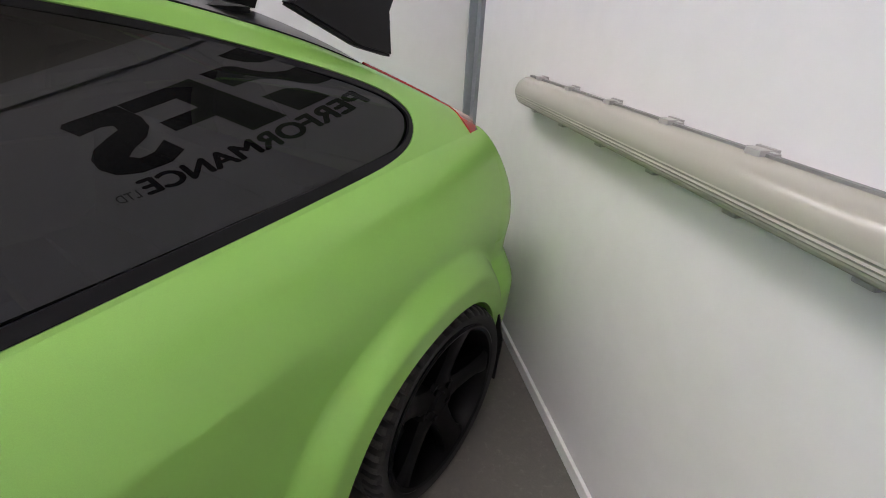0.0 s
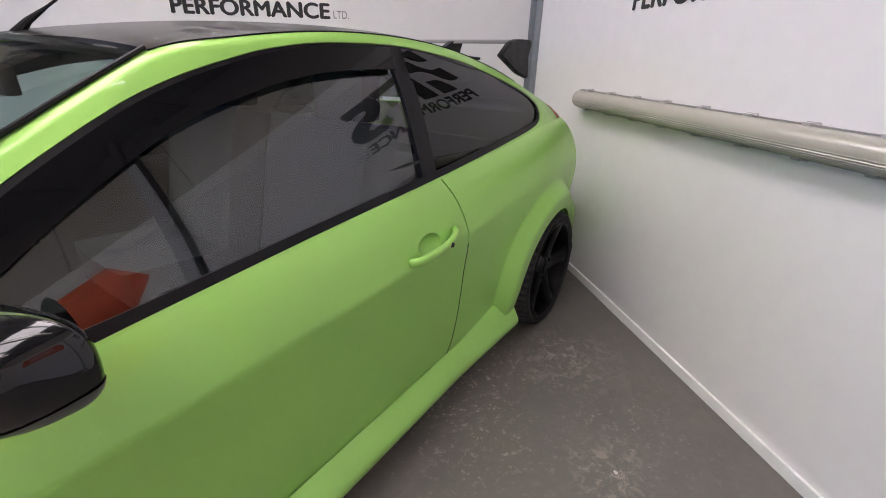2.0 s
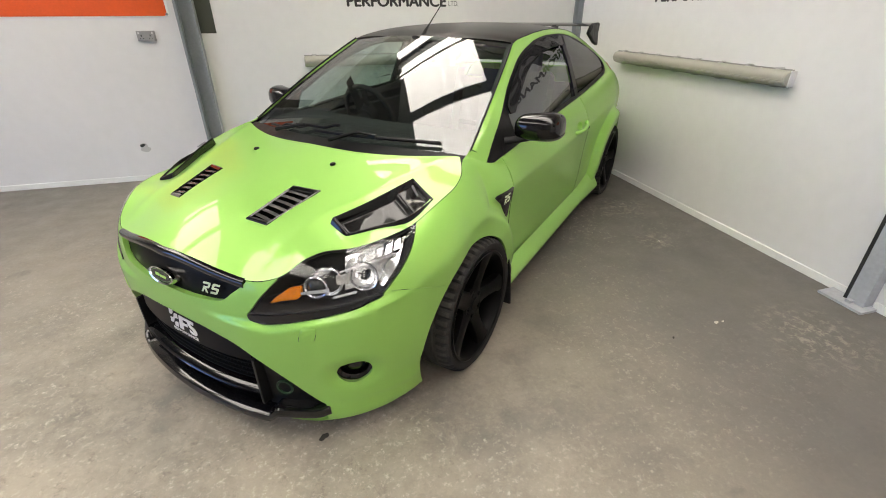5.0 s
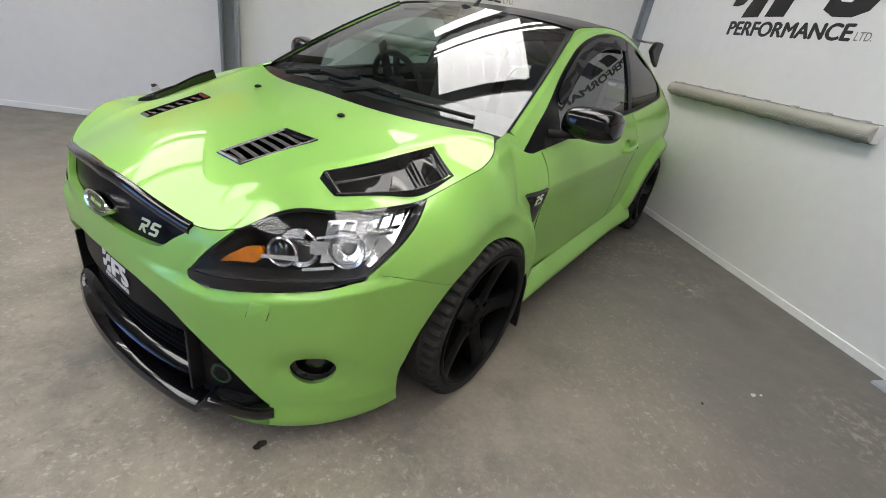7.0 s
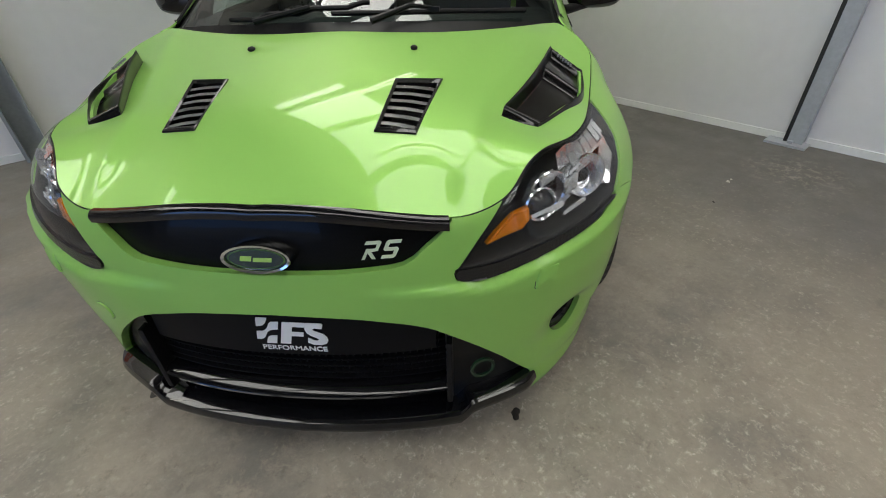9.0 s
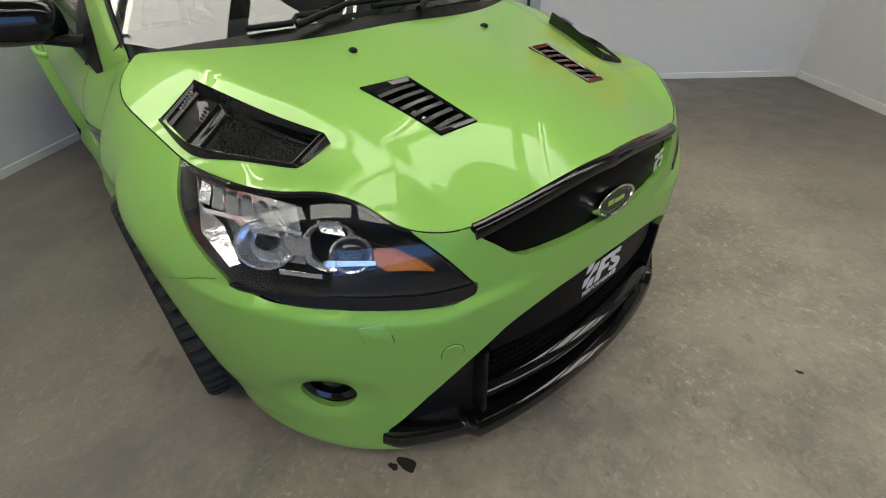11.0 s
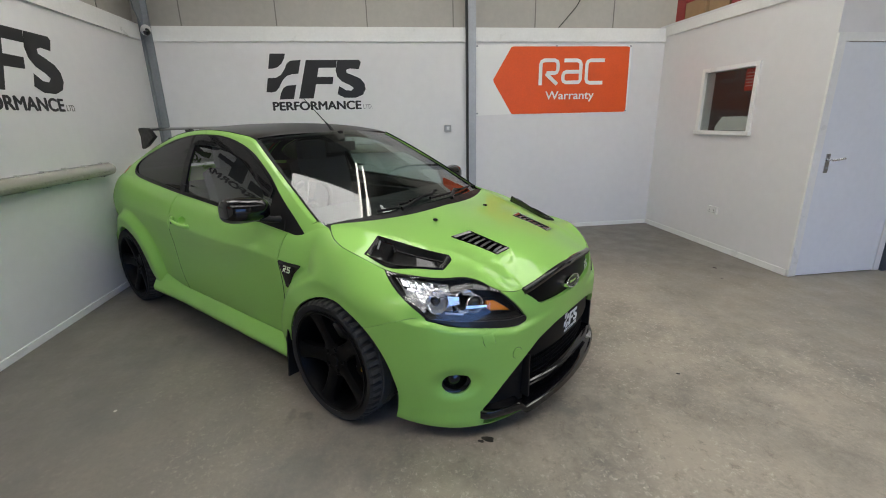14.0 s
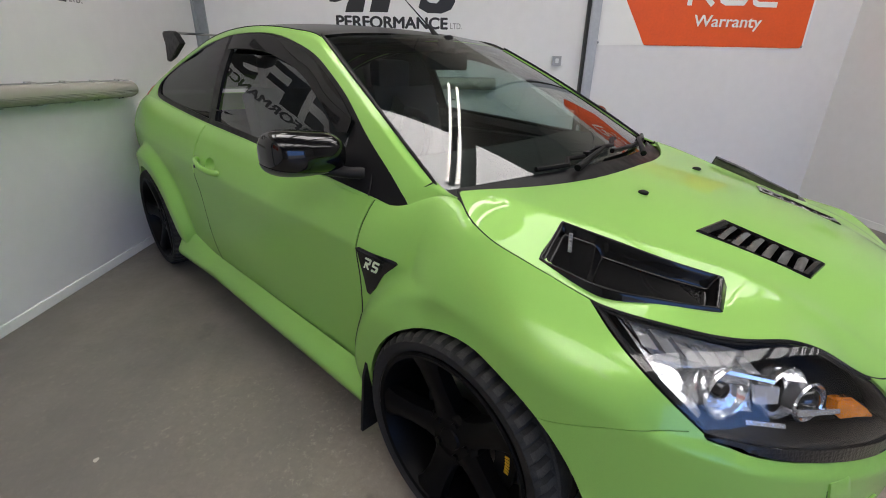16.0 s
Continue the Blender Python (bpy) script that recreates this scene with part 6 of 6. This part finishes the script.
bm = boxes(((3.935, 0, 0), (4.09, 0.02, RH)), ((3.935, 0.02, 0), (3.955, 0.10, RH)), ((4.07, 0.02, 0), (4.09, 0.10, RH)))
structure("column_side", bm, M_STEEL, "grey painted steel stanchion in the side wall")
structure("wall_gap", box(bmesh.new(), (3.80, 0, 1.36), (3.934, 0.006, 2.334)), material("olive_gap", (0.06, 0.065, 0.05), 0.6), "dark recess beside the stanchion")
M_SEAM = material("cladding_seam", (0.20, 0.19, 0.17), 0.6)
for k in range(9):
    structure("cladding_seam", box(bmesh.new(), (-0.142, 0.35 + 1.02 * k, 2.1), (-0.136, 0.362 + 1.02 * k, RH)), M_SEAM, "dark joint between cladding sheets")
for k in range(8):
    structure("cladding_seam", box(bmesh.new(), (0.5 + 1.02 * k, -0.142, 2.1), (0.512 + 1.02 * k, -0.136, RH)), M_SEAM, "dark joint between cladding sheets")
# sheet in place of the opening here; the dimness beyond is in its colour
structure("wall_dark", box(bmesh.new(), (2.251, LY + 0.96, 0), (2.30, 9.0, 2.0)), material("dim_opening_blue", (0.035, 0.05, 0.07), 0.5, noise_scale=3, vary=0.2), "dark blue sheet painted as the dim opening beside the office door")


# writing and marks on the walls
def words(name, text, width, mat, parent, m, fat=0.0, height=None):
    cu = bpy.data.curves.new(name, "FONT")
    cu.body, cu.size, cu.extrude = text, 1.0, 0.004
    tmp = bpy.data.objects.new(name, cu)
    scene.collection.objects.link(tmp)
    bpy.context.view_layer.update()
    me = bpy.data.meshes.new_from_object(tmp.evaluated_get(bpy.context.evaluated_depsgraph_get()))
    bpy.data.objects.remove(tmp)
    bpy.data.curves.remove(cu)
    if fat:
        # heavier strokes: the same letters laid a little to each side
        bm = bmesh.new()
        for k, (dx, dy) in enumerate(((-1, 0), (1, 0), (0, 0.7), (0, -0.7), (0, 0))):
            me.transform(Matrix.Translation((dx * fat, dy * fat, 0.0006 * k)))
            bm.from_mesh(me)
            me.transform(Matrix.Translation((-dx * fat, -dy * fat, -0.0006 * k)))
        bm.to_mesh(me)
        bm.free()
    xs_, ys_ = [v.co.x for v in me.vertices], [v.co.y for v in me.vertices]
    k = width / (max(xs_) - min(xs_))
    ky = height / (max(ys_) - min(ys_)) if height else k
    me.transform(Matrix.Diagonal((k, ky, 0.25, 1)) @ Matrix.Translation((-min(xs_), -min(ys_), 0)))
    me.materials.clear()
    me.materials.append(mat)
    ob = new(name, me)
    ob.parent, ob.matrix_basis = parent, m
    return ob


LOGO = {"leaf": [[(112, 228), (178, 228), (172, 248), (158, 272), (140, 288), (120, 294), (98, 295)],
                 [(196, 260), (243, 256), (226, 318), (200, 320), (176, 327), (155, 346), (135, 382), (120, 397), (100, 402), (78, 400), (91, 337), (128, 335), (150, 322), (168, 298), (180, 272)],
                 [(170, 372), (212, 368), (195, 433), (132, 435), (140, 408), (152, 384)]],
        "bar": [[(265, 257), (402, 257), (395, 292), (318, 292), (308, 333), (380, 334), (374, 367), (300, 367), (283, 432), (218, 432)]],
        "curl": [[(404, 257), (500, 257), (508, 267), (497, 300), (458, 296), (440, 302), (441, 316), (466, 326), (500, 342), (518, 364), (522, 392), (508, 418), (474, 432), (424, 431), (392, 414), (402, 376), (432, 396), (456, 398), (468, 386), (452, 373), (418, 356), (398, 334), (392, 304)]]}


def wall_logo(m, size=1.0, ink=None, label="black printed wall sign with chequered flag mark"):
    sign = thing("wall_sign", label, "sign", m, "wall signs")
    k, kz = 0.002546 * size, 0.00238 * size
    for name, polys in LOGO.items():
        for poly in polys:
            bm = bmesh.new()
            prism(bm, [((x - 98) * k, (487 - y) * kz) for x, y in poly], (0.0005, 0.0016), "z")
            part(name, bm, ink or M_BLACKINK, sign)
    words("lettering", "PERFORMANCE", 1.018 * size, ink or M_BLACKINK, sign, pose(0, 0.0, 0.0005), 0.040, 0.100 * size)
    words("lettering", "LTD.", 0.105 * size, M_GREYINK, sign, pose(1.040 * size, 0.006, 0.0005), 0.0, 0.048 * size)
    return sign


M_GREYINK = material("grey_print", (0.18, 0.18, 0.18), 0.5)
wall_logo(WALL_R(1.252, 1.598))
wall_logo(WALL_L(2.563, 1.580))


def ribbon(bm, pts, w, h):
    """A flat stroke of width w along 2D points."""
    p = np.array(pts, float)
    d = np.gradient(p, axis=0)
    d /= np.linalg.norm(d, axis=1)[:, None]
    n = np.c_[-d[:, 1], d[:, 0]] * w / 2
    for i in range(len(p) - 1):
        q = [p[i] + n[i], p[i + 1] + n[i + 1], p[i + 1] - n[i + 1], p[i] - n[i]]
        bm.faces.new([bm.verts.new((a, b, h)) for a, b in q])


STROKES = [[(345, 260), (345, 150), (350, 136), (364, 129), (420, 129), (433, 136), (437, 150), (437, 178), (432, 191), (420, 196), (380, 196), (375, 200), (436, 256)],
           [(470, 130), (540, 130), (555, 136), (561, 150), (561, 232), (555, 246), (485, 247), (470, 240), (466, 228), (466, 208), (472, 195), (485, 190), (558, 190)],
           [(690, 130), (612, 130), (598, 137), (593, 152), (593, 230), (598, 244), (612, 250), (685, 250)]]


def banner(m):
    """A cloth banner, a little slack along its edges: white with an orange arrow panel."""
    ob = thing("banner", "white wall banner with an orange arrow panel and white lettering", "banner", m, "wall banners")
    rows = []
    for i, y in enumerate(np.linspace(0, 0.806, 14)):
        rows.append([(x, y + 0.006 * math.sin(x * 4) * (1 if i in (0, 13) else 0), 0.004 + 0.002 * math.sin(5 * x + 3 * y) + 0.0015 * math.sin(17 * x - 7 * y)) for x in np.linspace(-0.212, 1.790, 40)])
    clothvf = grid(np.array(rows))
    sheet("cloth", clothvf, M_WHITEINK, ob, rim=0.003, centre=(0.8, 0.4, -3))
    arrow = inside([(0, 0.404), (0.232, 0.786), (1.760, 0.786), (1.773, 0.006), (0.246, 0.004)])
    fine = []
    for y in np.linspace(0, 0.80, 30):
        fine.append([(x, y, 0.006 + 0.002 * math.sin(5 * x + 3 * y) + 0.0015 * math.sin(17 * x - 7 * y)) for x in np.linspace(-0.01, 1.78, 70)])
    sheet("orange_panel", clip(grid(np.array(fine)), lambda v: arrow(v[:, :2])), M_ORANGE, ob, "orange arrow-shaped print", rim=0.0, centre=(0.8, 0.4, -3))
    for pts in STROKES:
        bm = bmesh.new()
        ribbon(bm, [((x - 95) * 0.002414, 0.786 - (y - 57) * 0.00219) for x, y in pts], 0.044, 0.0115)
        part("white_stroke", bm, M_WHITEINK, ob)
    words("lettering", "Warranty", 0.645, M_WHITEINK, ob, pose(0.676, 0.140, 0.0105), 0.014, 0.128)
    for x, y in ((-0.195, 0.79), (0.8, 0.79), (1.77, 0.79), (-0.195, 0.02), (1.77, 0.02)):
        bm = bmesh.new()
        cyl(bm, (x, y, 0.004), (x, y, 0.011), 0.011, 0.009, 12)
        part("eyelet", bm, M_STEEL, ob)
    return ob


banner(WALL_R(3.873, 1.500))
banner(WALL_L(5.952, 1.500))


# fluorescent battens under ribbed covers
def batten(m, length=1.83):
    lamp = thing("wall_lamp", "long fluorescent batten with ribbed clear cover, switched off", "wall light", m, "wall lights")
    bm = box(bmesh.new(), (0.01, -0.048, 0.0), (length - 0.01, 0.048, 0.034), 0.006)
    smooth_ob("tray", bm, material("grey_tray", (0.42, 0.41, 0.38), 0.4), lamp, angle=40)
    bm, rings = bmesh.new(), []
    sec = []
    for k, t in enumerate(np.linspace(0, math.pi, 57)):
        r = 1.0 + (0.022 if k % 3 == 1 else -0.022) * (1 if 30 < k < 53 else 0)
        sec.append((0.050 * math.cos(t) * r, 0.030 + 0.062 * math.sin(t) ** 0.8 * r))
    for x, s in ((0, 0.90), (0.012, 1.0), (length - 0.012, 1.0), (length, 0.90)):
        rings.append([bm.verts.new((x, y * s, 0.030 + (z - 0.030) * s)) for y, z in sec])
    for a, b in zip(rings, rings[1:]):
        for i in range(len(sec) - 1):
            bm.faces.new((a[i], a[i + 1], b[i + 1], b[i]))
    bm.faces.new(rings[0][::-1]), bm.faces.new(rings[-1])
    smooth_ob("cover", bm, M_LENS, lamp, "yellowed ribbed plastic cover", angle=4)
    bm = boxes(((0.0, 0.044, 0.024), (length, 0.055, 0.036)), ((0.0, -0.055, 0.024), (length, -0.044, 0.036)), bevel=0.002)
    part("seal", bm, material("grey_seal", (0.20, 0.20, 0.19), 0.5), lamp)
    clipm = bmesh.new()
    box(clipm, (-0.022, 0.046, 0.014), (0.022, 0.062, 0.022), 0.002)
    box(clipm, (-0.016, 0.040, 0.022), (0.016, 0.060, 0.048), 0.004)
    box(clipm, (-0.030, 0.052, 0.020), (0.030, 0.058, 0.032), 0.002)
    me = mesh_of(clipm, "cover_clip", material("grey_clip", (0.36, 0.35, 0.34), 0.4))
    for k in range(8):
        for s in (1, -1):
            ob = new("cover_clip", me)
            ob.parent, ob.matrix_basis = lamp, pose(0.10 + (length - 0.2) * k / 7, 0, 0) @ Matrix.Diagonal((1, s, 1, 1))
    for x in (0.0, length):
        bm = box(bmesh.new(), (x - 0.006, -0.050, 0.004), (x + 0.006, 0.050, 0.05), 0.004)
        part("end_cap", bm, M_PVC, lamp)
    return lamp


batten(WALL_R(0.90, 1.140))
batten(WALL_L(3.035, 1.100))


def hung_lamp(x, y, length=1.8):
    """A twin-tube batten hung under the purlins, lit."""
    z = roof_z(y) - 0.42
    lamp = thing("hanging_lamp", "lit twin-tube fluorescent batten hung below the roof", "ceiling light", ROOM @ pose(x, y, z), "hanging lamps")
    part("spine", box(bmesh.new(), (0, -0.030, 0.0), (length, 0.030, 0.055), 0.006), M_ROOF, lamp, "grey steel spine")
    for k in (-1, 1):
        bm = bmesh.new()
        cyl(bm, (0.03, k * 0.055, -0.004), (length - 0.03, k * 0.055, -0.004), 0.016, seg=12)
        smooth_ob("tube", bm, M_TUBE, lamp, "glowing fluorescent tube")
        for e in (0.008, length - 0.030):
            part("tube_holder", box(bmesh.new(), (e, k * 0.055 - 0.014, -0.012), (e + 0.022, k * 0.055 + 0.014, 0.05), 0.003), M_PVC, lamp)
    for e in (0.25, length - 0.25):
        bm = bmesh.new()
        cyl(bm, (e, 0, 0.05), (e, 0, 0.45), 0.004, seg=8)
        part("hanger", bm, M_STEEL, lamp)
    return lamp


for x, y in ((0.75, 2.85), (0.95, 0.95), (5.1, 1.15), (1.2, 4.9)):
    hung_lamp(x, y)


# switch and sockets
def plate_box(name, label, m, w, h, mat, gangs, kind):
    ob = thing(name, label, kind, m)
    part("back_box", box(bmesh.new(), (-w / 2, -h / 2, 0), (w / 2, h / 2, 0.030), 0.004), mat, ob)
    for g in range(gangs):
        c = (g - (gangs - 1) / 2) * w / gangs
        if kind == "switch":
            part("rocker", box(bmesh.new(), (c - 0.016, -0.020, 0.030), (c + 0.016, 0.020, 0.036), 0.003), M_PVC, ob)
        else:
            part("rocker", box(bmesh.new(), (c + (0.014 if g else -0.024), 0.016, 0.030), (c + (0.024 if g else -0.014), 0.032, 0.034), 0.001), M_PVC, ob)
            bm = boxes(((c - 0.004, -0.004, 0.0295), (c + 0.004, 0.010, 0.0312)), ((c - 0.016, -0.024, 0.0295), (c - 0.008, -0.018, 0.0312)), ((c + 0.008, -0.024, 0.0295), (c + 0.016, -0.018, 0.0312)))
            part("pin_holes", bm, M_DARK, ob)
    return ob


M_METALBOX = material("grey_metal_box", (0.36, 0.36, 0.35), 0.4, metal=0.4, noise_scale=30, vary=0.1)
plate_box("light_switch", "grey metal light switch on the wall", WALL_R(3.306, 1.354), 0.082, 0.082, M_METALBOX, 1, "switch")
plate_box("double_socket", "grey metal double socket on the white wall", WALL_L(4.394, 1.345), 0.146, 0.086, M_METALBOX, 2, "socket")
plate_box("double_socket", "white plastic double socket on the office partition", WALL_3(1.240, 0.425), 0.130, 0.086, M_PVC, 2, "socket")

# camera dome in the corner
ob = thing("security_camera", "small white security camera with black dome in the corner", "camera", ROOM @ pose(0.10, 0.075, 2.425))
bm = revolve([(0.0001, 0.05), (0.040, 0.05), (0.046, 0.03), (0.046, 0.0), (0.040, -0.02)], 28, "z")
bm.transform(Matrix.Rotation(radians(60), 4, Vector((-1, 1, 0))))
smooth_ob("housing", bm, M_PVC, ob)
bm = bmesh.new()
bmesh.ops.create_uvsphere(bm, u_segments=24, v_segments=12, radius=0.036)
bm.transform(Matrix.Translation((0.022, 0.022, -0.012)))
smooth_ob("dome", bm, M_GLOSSBLACK, ob)

# office window with frame, and what is seen in the office
w1 = structure("window_1", boxes(((0.783, LY - 0.018, 1.236), (0.826, LY + 0.030, 1.932)), ((1.514, LY - 0.018, 1.236), (1.560, LY, 1.932)), ((0.826, LY - 0.018, 1.889), (1.514, LY + 0.030, 1.932)), ((0.776, LY - 0.036, 1.236), (1.568, LY + 0.030, 1.276)), bevel=0.004),
               M_TRIM, "white painted window frame in the partition")
pane = part("pane", box(bmesh.new(), (0.827, LY + 0.016, 1.277), (1.513, LY + 0.020, 1.888)), glass_material("office_glass", (0.80, 0.82, 0.80), 0.02, 0.25), w1)
pane.visible_shadow = False
structure("wall_office_back", box(bmesh.new(), (0.0, 8.6, 0), (2.13, 8.7, WALL_TOP)), material("plum_office_wall", (0.30, 0.19, 0.18), 0.7, noise_scale=2, vary=0.1), "plum coloured wall at the back of the office")
structure("wall_office_end", box(bmesh.new(), (-0.12, LY, 0), (0, 13.0, WALL_TOP)), material("plum_end_wall", (0.16, 0.10, 0.095), 0.7, noise_scale=2, vary=0.1), "plum coloured end wall of the office")
structure("ceiling_office", box(bmesh.new(), (-0.12, LY, WALL_TOP), (2.25, 13.0, WALL_TOP + 0.06)), M_WALL, "board roof over the office")
ob = thing("ceiling_light", "lit square office ceiling light", "ceiling light", ROOM @ pose(1.05, 7.5, WALL_TOP))
part("frame", box(bmesh.new(), (-0.31, -0.31, -0.05), (0.31, 0.31, 0), 0.004), M_PVC, ob)
part("diffuser", box(bmesh.new(), (-0.28, -0.28, -0.056), (0.28, 0.28, -0.051)), material("lit_diffuser", (0.8, 0.8, 0.8), 0.5, emit=(1.0, 0.97, 0.92), strength=4.0), ob, "glowing diffuser")
ob = thing("desk", "pale grey desk by the office window", "desk", ROOM @ pose(0, 0, 0))
part("top", box(bmesh.new(), (0.1, LY + 0.13, 1.19), (1.9, LY + 0.8, 1.23), 0.004), M_PVC, ob)
for x in (0.2, 1.8):
    part("leg", box(bmesh.new(), (x - 0.03, LY + 0.25, 0), (x + 0.03, LY + 0.75, 1.19)), M_PVC, ob)
ob = thing("printer", "white office printer on the desk", "printer", ROOM @ pose(1.18, LY + 0.27, 1.23))
bm = bmesh.new()
prism(bm, [(-0.27, 0), (0.27, 0), (0.26, 0.10), (0.20, 0.16), (0.17, 0.19), (-0.17, 0.19), (-0.20, 0.15), (-0.26, 0.09)], (-0.15, 0.15), "y")
part("body", bm, M_PVC, ob)
part("tray", box(bmesh.new(), (-0.15, -0.17, 0.03), (0.15, -0.15, 0.05)), M_STEEL, ob)
bm = box(bmesh.new(), (1.36, LY + 0.026, 1.670), (1.510, LY + 0.029, 1.880))
ob = tagged(part("notice", bm, material("red_notice", (0.60, 0.05, 0.04), 0.5), None, m=ROOM), "red printed notice stuck inside the window", "notice")
bm = boxes(*[((1.375, LY + 0.022, 1.83 - 0.03 * k), (1.495, LY + 0.0255, 1.842 - 0.03 * k)) for k in range(5)])
part("notice_bars", bm, material("pink_print", (0.75, 0.35, 0.32), 0.5), ob)

# office door, closed in the side of the partition
frame_bm = boxes(((2.25, LY - 0.006, 0), (2.272, LY + 0.066, 2.05)), ((2.25, LY + 0.90, 0), (2.272, LY + 0.96, 2.05)), ((2.25, LY + 0.066, 1.985), (2.272, LY + 0.90, 2.05)), bevel=0.003)
structure("door_frame", frame_bm, M_TRIM, "white painted door frame")
d1 = structure("door_1", box(bmesh.new(), (2.225, LY + 0.070, 0.006), (2.268, LY + 0.894, 1.98), 0.003), material("white_door_paint", (0.74, 0.76, 0.80), 0.4, noise_scale=2, vary=0.03), "plain white flush office door")
M_SILVER = material("satin_silver", (0.65, 0.65, 0.65), 0.25, metal=1.0)
part("handle_plate", box(bmesh.new(), (2.268, LY + 0.118, 0.945), (2.275, LY + 0.158, 1.105), 0.002), M_SILVER, d1)
smooth_ob("lever", tube([(2.275, LY + 0.138, 1.055), (2.318, LY + 0.138, 1.055), (2.322, LY + 0.155, 1.056), (2.320, LY + 0.255, 1.066)], 0.0095, 10), M_SILVER, d1)
bm = bmesh.new()
cyl(bm, (2.275, LY + 0.138, 0.985), (2.281, LY + 0.138, 0.985), 0.010, 0.010, 12)
part("key_hole", bm, M_STEEL, d1)

# cartons stored on the office roof
M_CARD = material("brown_card", (0.34, 0.22, 0.12), 0.8, noise_scale=12, vary=0.12)
M_REDBOX = material("red_metal_box", (0.28, 0.03, 0.03), 0.45, noise_scale=8, vary=0.15)
for k, (x, y, w, d, h, mat, lab, cat) in enumerate(((0.10, LY + 0.04, 0.16, 0.20, 0.26, M_REDBOX, "dark red metal box stored on the office roof", "box"), (0.28, LY + 0.03, 0.34, 0.30, 0.17, M_CARD, "brown cardboard carton stored on the office roof", "carton"),
                                               (0.64, LY + 0.06, 0.30, 0.28, 0.22, M_CARD, "brown cardboard carton stored on the office roof", "carton"), (0.98, LY + 0.05, 0.12, 0.2, 0.20, M_REDBOX, "dark red metal box stored on the office roof", "box"), (1.13, LY + 0.05, 0.4, 0.3, 0.2, M_CARD, "brown cardboard carton stored on the office roof", "carton"))):
    ob = thing("storage_box" if cat == "box" else "carton", lab, cat, ROOM @ pose(x, y, WALL_TOP + 0.06), "cartons on the roof" if cat == "carton" else "red boxes on the roof")
    part("body", box(bmesh.new(), (0, 0, 0), (w, d, h), 0.004), mat, ob)
    part("lid", box(bmesh.new(), (-0.003, -0.003, h), (w + 0.003, d + 0.003, h + 0.006), 0.002), mat, ob)

# marks: oil drips on the floor, a scuffed hole in the wall, a cable above the banner
rng = random.Random(7)


def blot(name, label, at, r, mat, m=None, flat="z"):
    bm = bmesh.new()
    a, b, c = (rng.uniform(0, 6.28) for _ in range(3))
    edge = [(t, r * (1 + 0.20 * math.sin(2 * t + a) + 0.12 * math.sin(3 * t + b) + 0.07 * math.sin(5 * t + c))) for t in np.linspace(0, 2 * math.pi, 28, endpoint=False)]
    prism(bm, [(q * math.cos(t), 0.75 * q * math.sin(t)) for t, q in edge], (0.0, 0.0012), "z")
    ob = part(name, bm, mat, None, m=(m if m is not None else Matrix.Translation(at)))
    return tagged(ob, label, "stain", kind="stuff")


M_OIL = material("oil_film", (0.026, 0.022, 0.018), 0.35)
for x, y, r in ((0.728, 0.583, 0.019), (0.720, -0.580, 0.026), (0.700, -0.612, 0.013)):
    blot("oil_drip", "dark oil drip on the concrete floor", (x, y, 0.0005), r, M_OIL)
M_FLAKE, M_CRUMB = material("pale_paint_flake", (0.55, 0.52, 0.46), 0.7), material("dark_crumb", (0.03, 0.027, 0.022), 0.8)
for x, y, r, mat in ((-0.93, 1.914, 0.014, M_FLAKE), (-0.96, 1.945, 0.008, M_FLAKE), (-0.669, 1.726, 0.008, M_CRUMB), (1.224, 2.781, 0.020, M_CRUMB), (1.32, 0.54, 0.010, M_CRUMB), (1.324, 2.472, 0.010, M_CRUMB), (-1.836, 1.504, 0.009, M_FLAKE), (-0.995, -1.578, 0.010, M_FLAKE)):
    blot("floor_crumb", "pale paint flake on the concrete floor" if mat is M_FLAKE else "dark crumb on the concrete floor", (x, y, 0.0005), r, mat)
blot("wall_hole", "small dark hole in the white wall", None, 0.022, M_DARK, WALL_L(4.717, 0.357, 0.0005))
blot("wall_scuff", "grey scuff on the white wall", None, 0.05, material("scuff", (0.5, 0.49, 0.48), 0.6), WALL_L(4.70, 0.33, 0.0002))
ob = smooth_ob("wall_cable", tube([(-0.12, 4.72, 2.5), (-0.12, 4.95, 2.75), (-0.11, 5.15, 3.1)], 0.006, 8), M_DARK, None, m=ROOM)
tagged(ob, "thin black cable above the banner", "cable")

# white mark on the black front panel of the car
M_WHITEMARK = material("white_plate_print", (0.80, 0.80, 0.80), 0.4)
pm = Matrix(((0, 0, 1, front_x(0, 0.42) - 0.0195), (1, 0, 0, -0.058), (0, 1, 0, 0.378), (0, 0, 0, 1)))
bm = bmesh.new()
for polys in LOGO.values():
    for poly in polys:
        prism(bm, [((x - 98) * 0.000395, (487 - y) * 0.00040) for x, y in poly], (0.0, 0.0015), "z")
part("plate_mark", bm, M_WHITEMARK, plate_ob, "white printed flag mark", m=pm)
words("lettering", "PERFORMANCE", 0.160, M_WHITEMARK, plate_ob, pm, 0.02, 0.015)
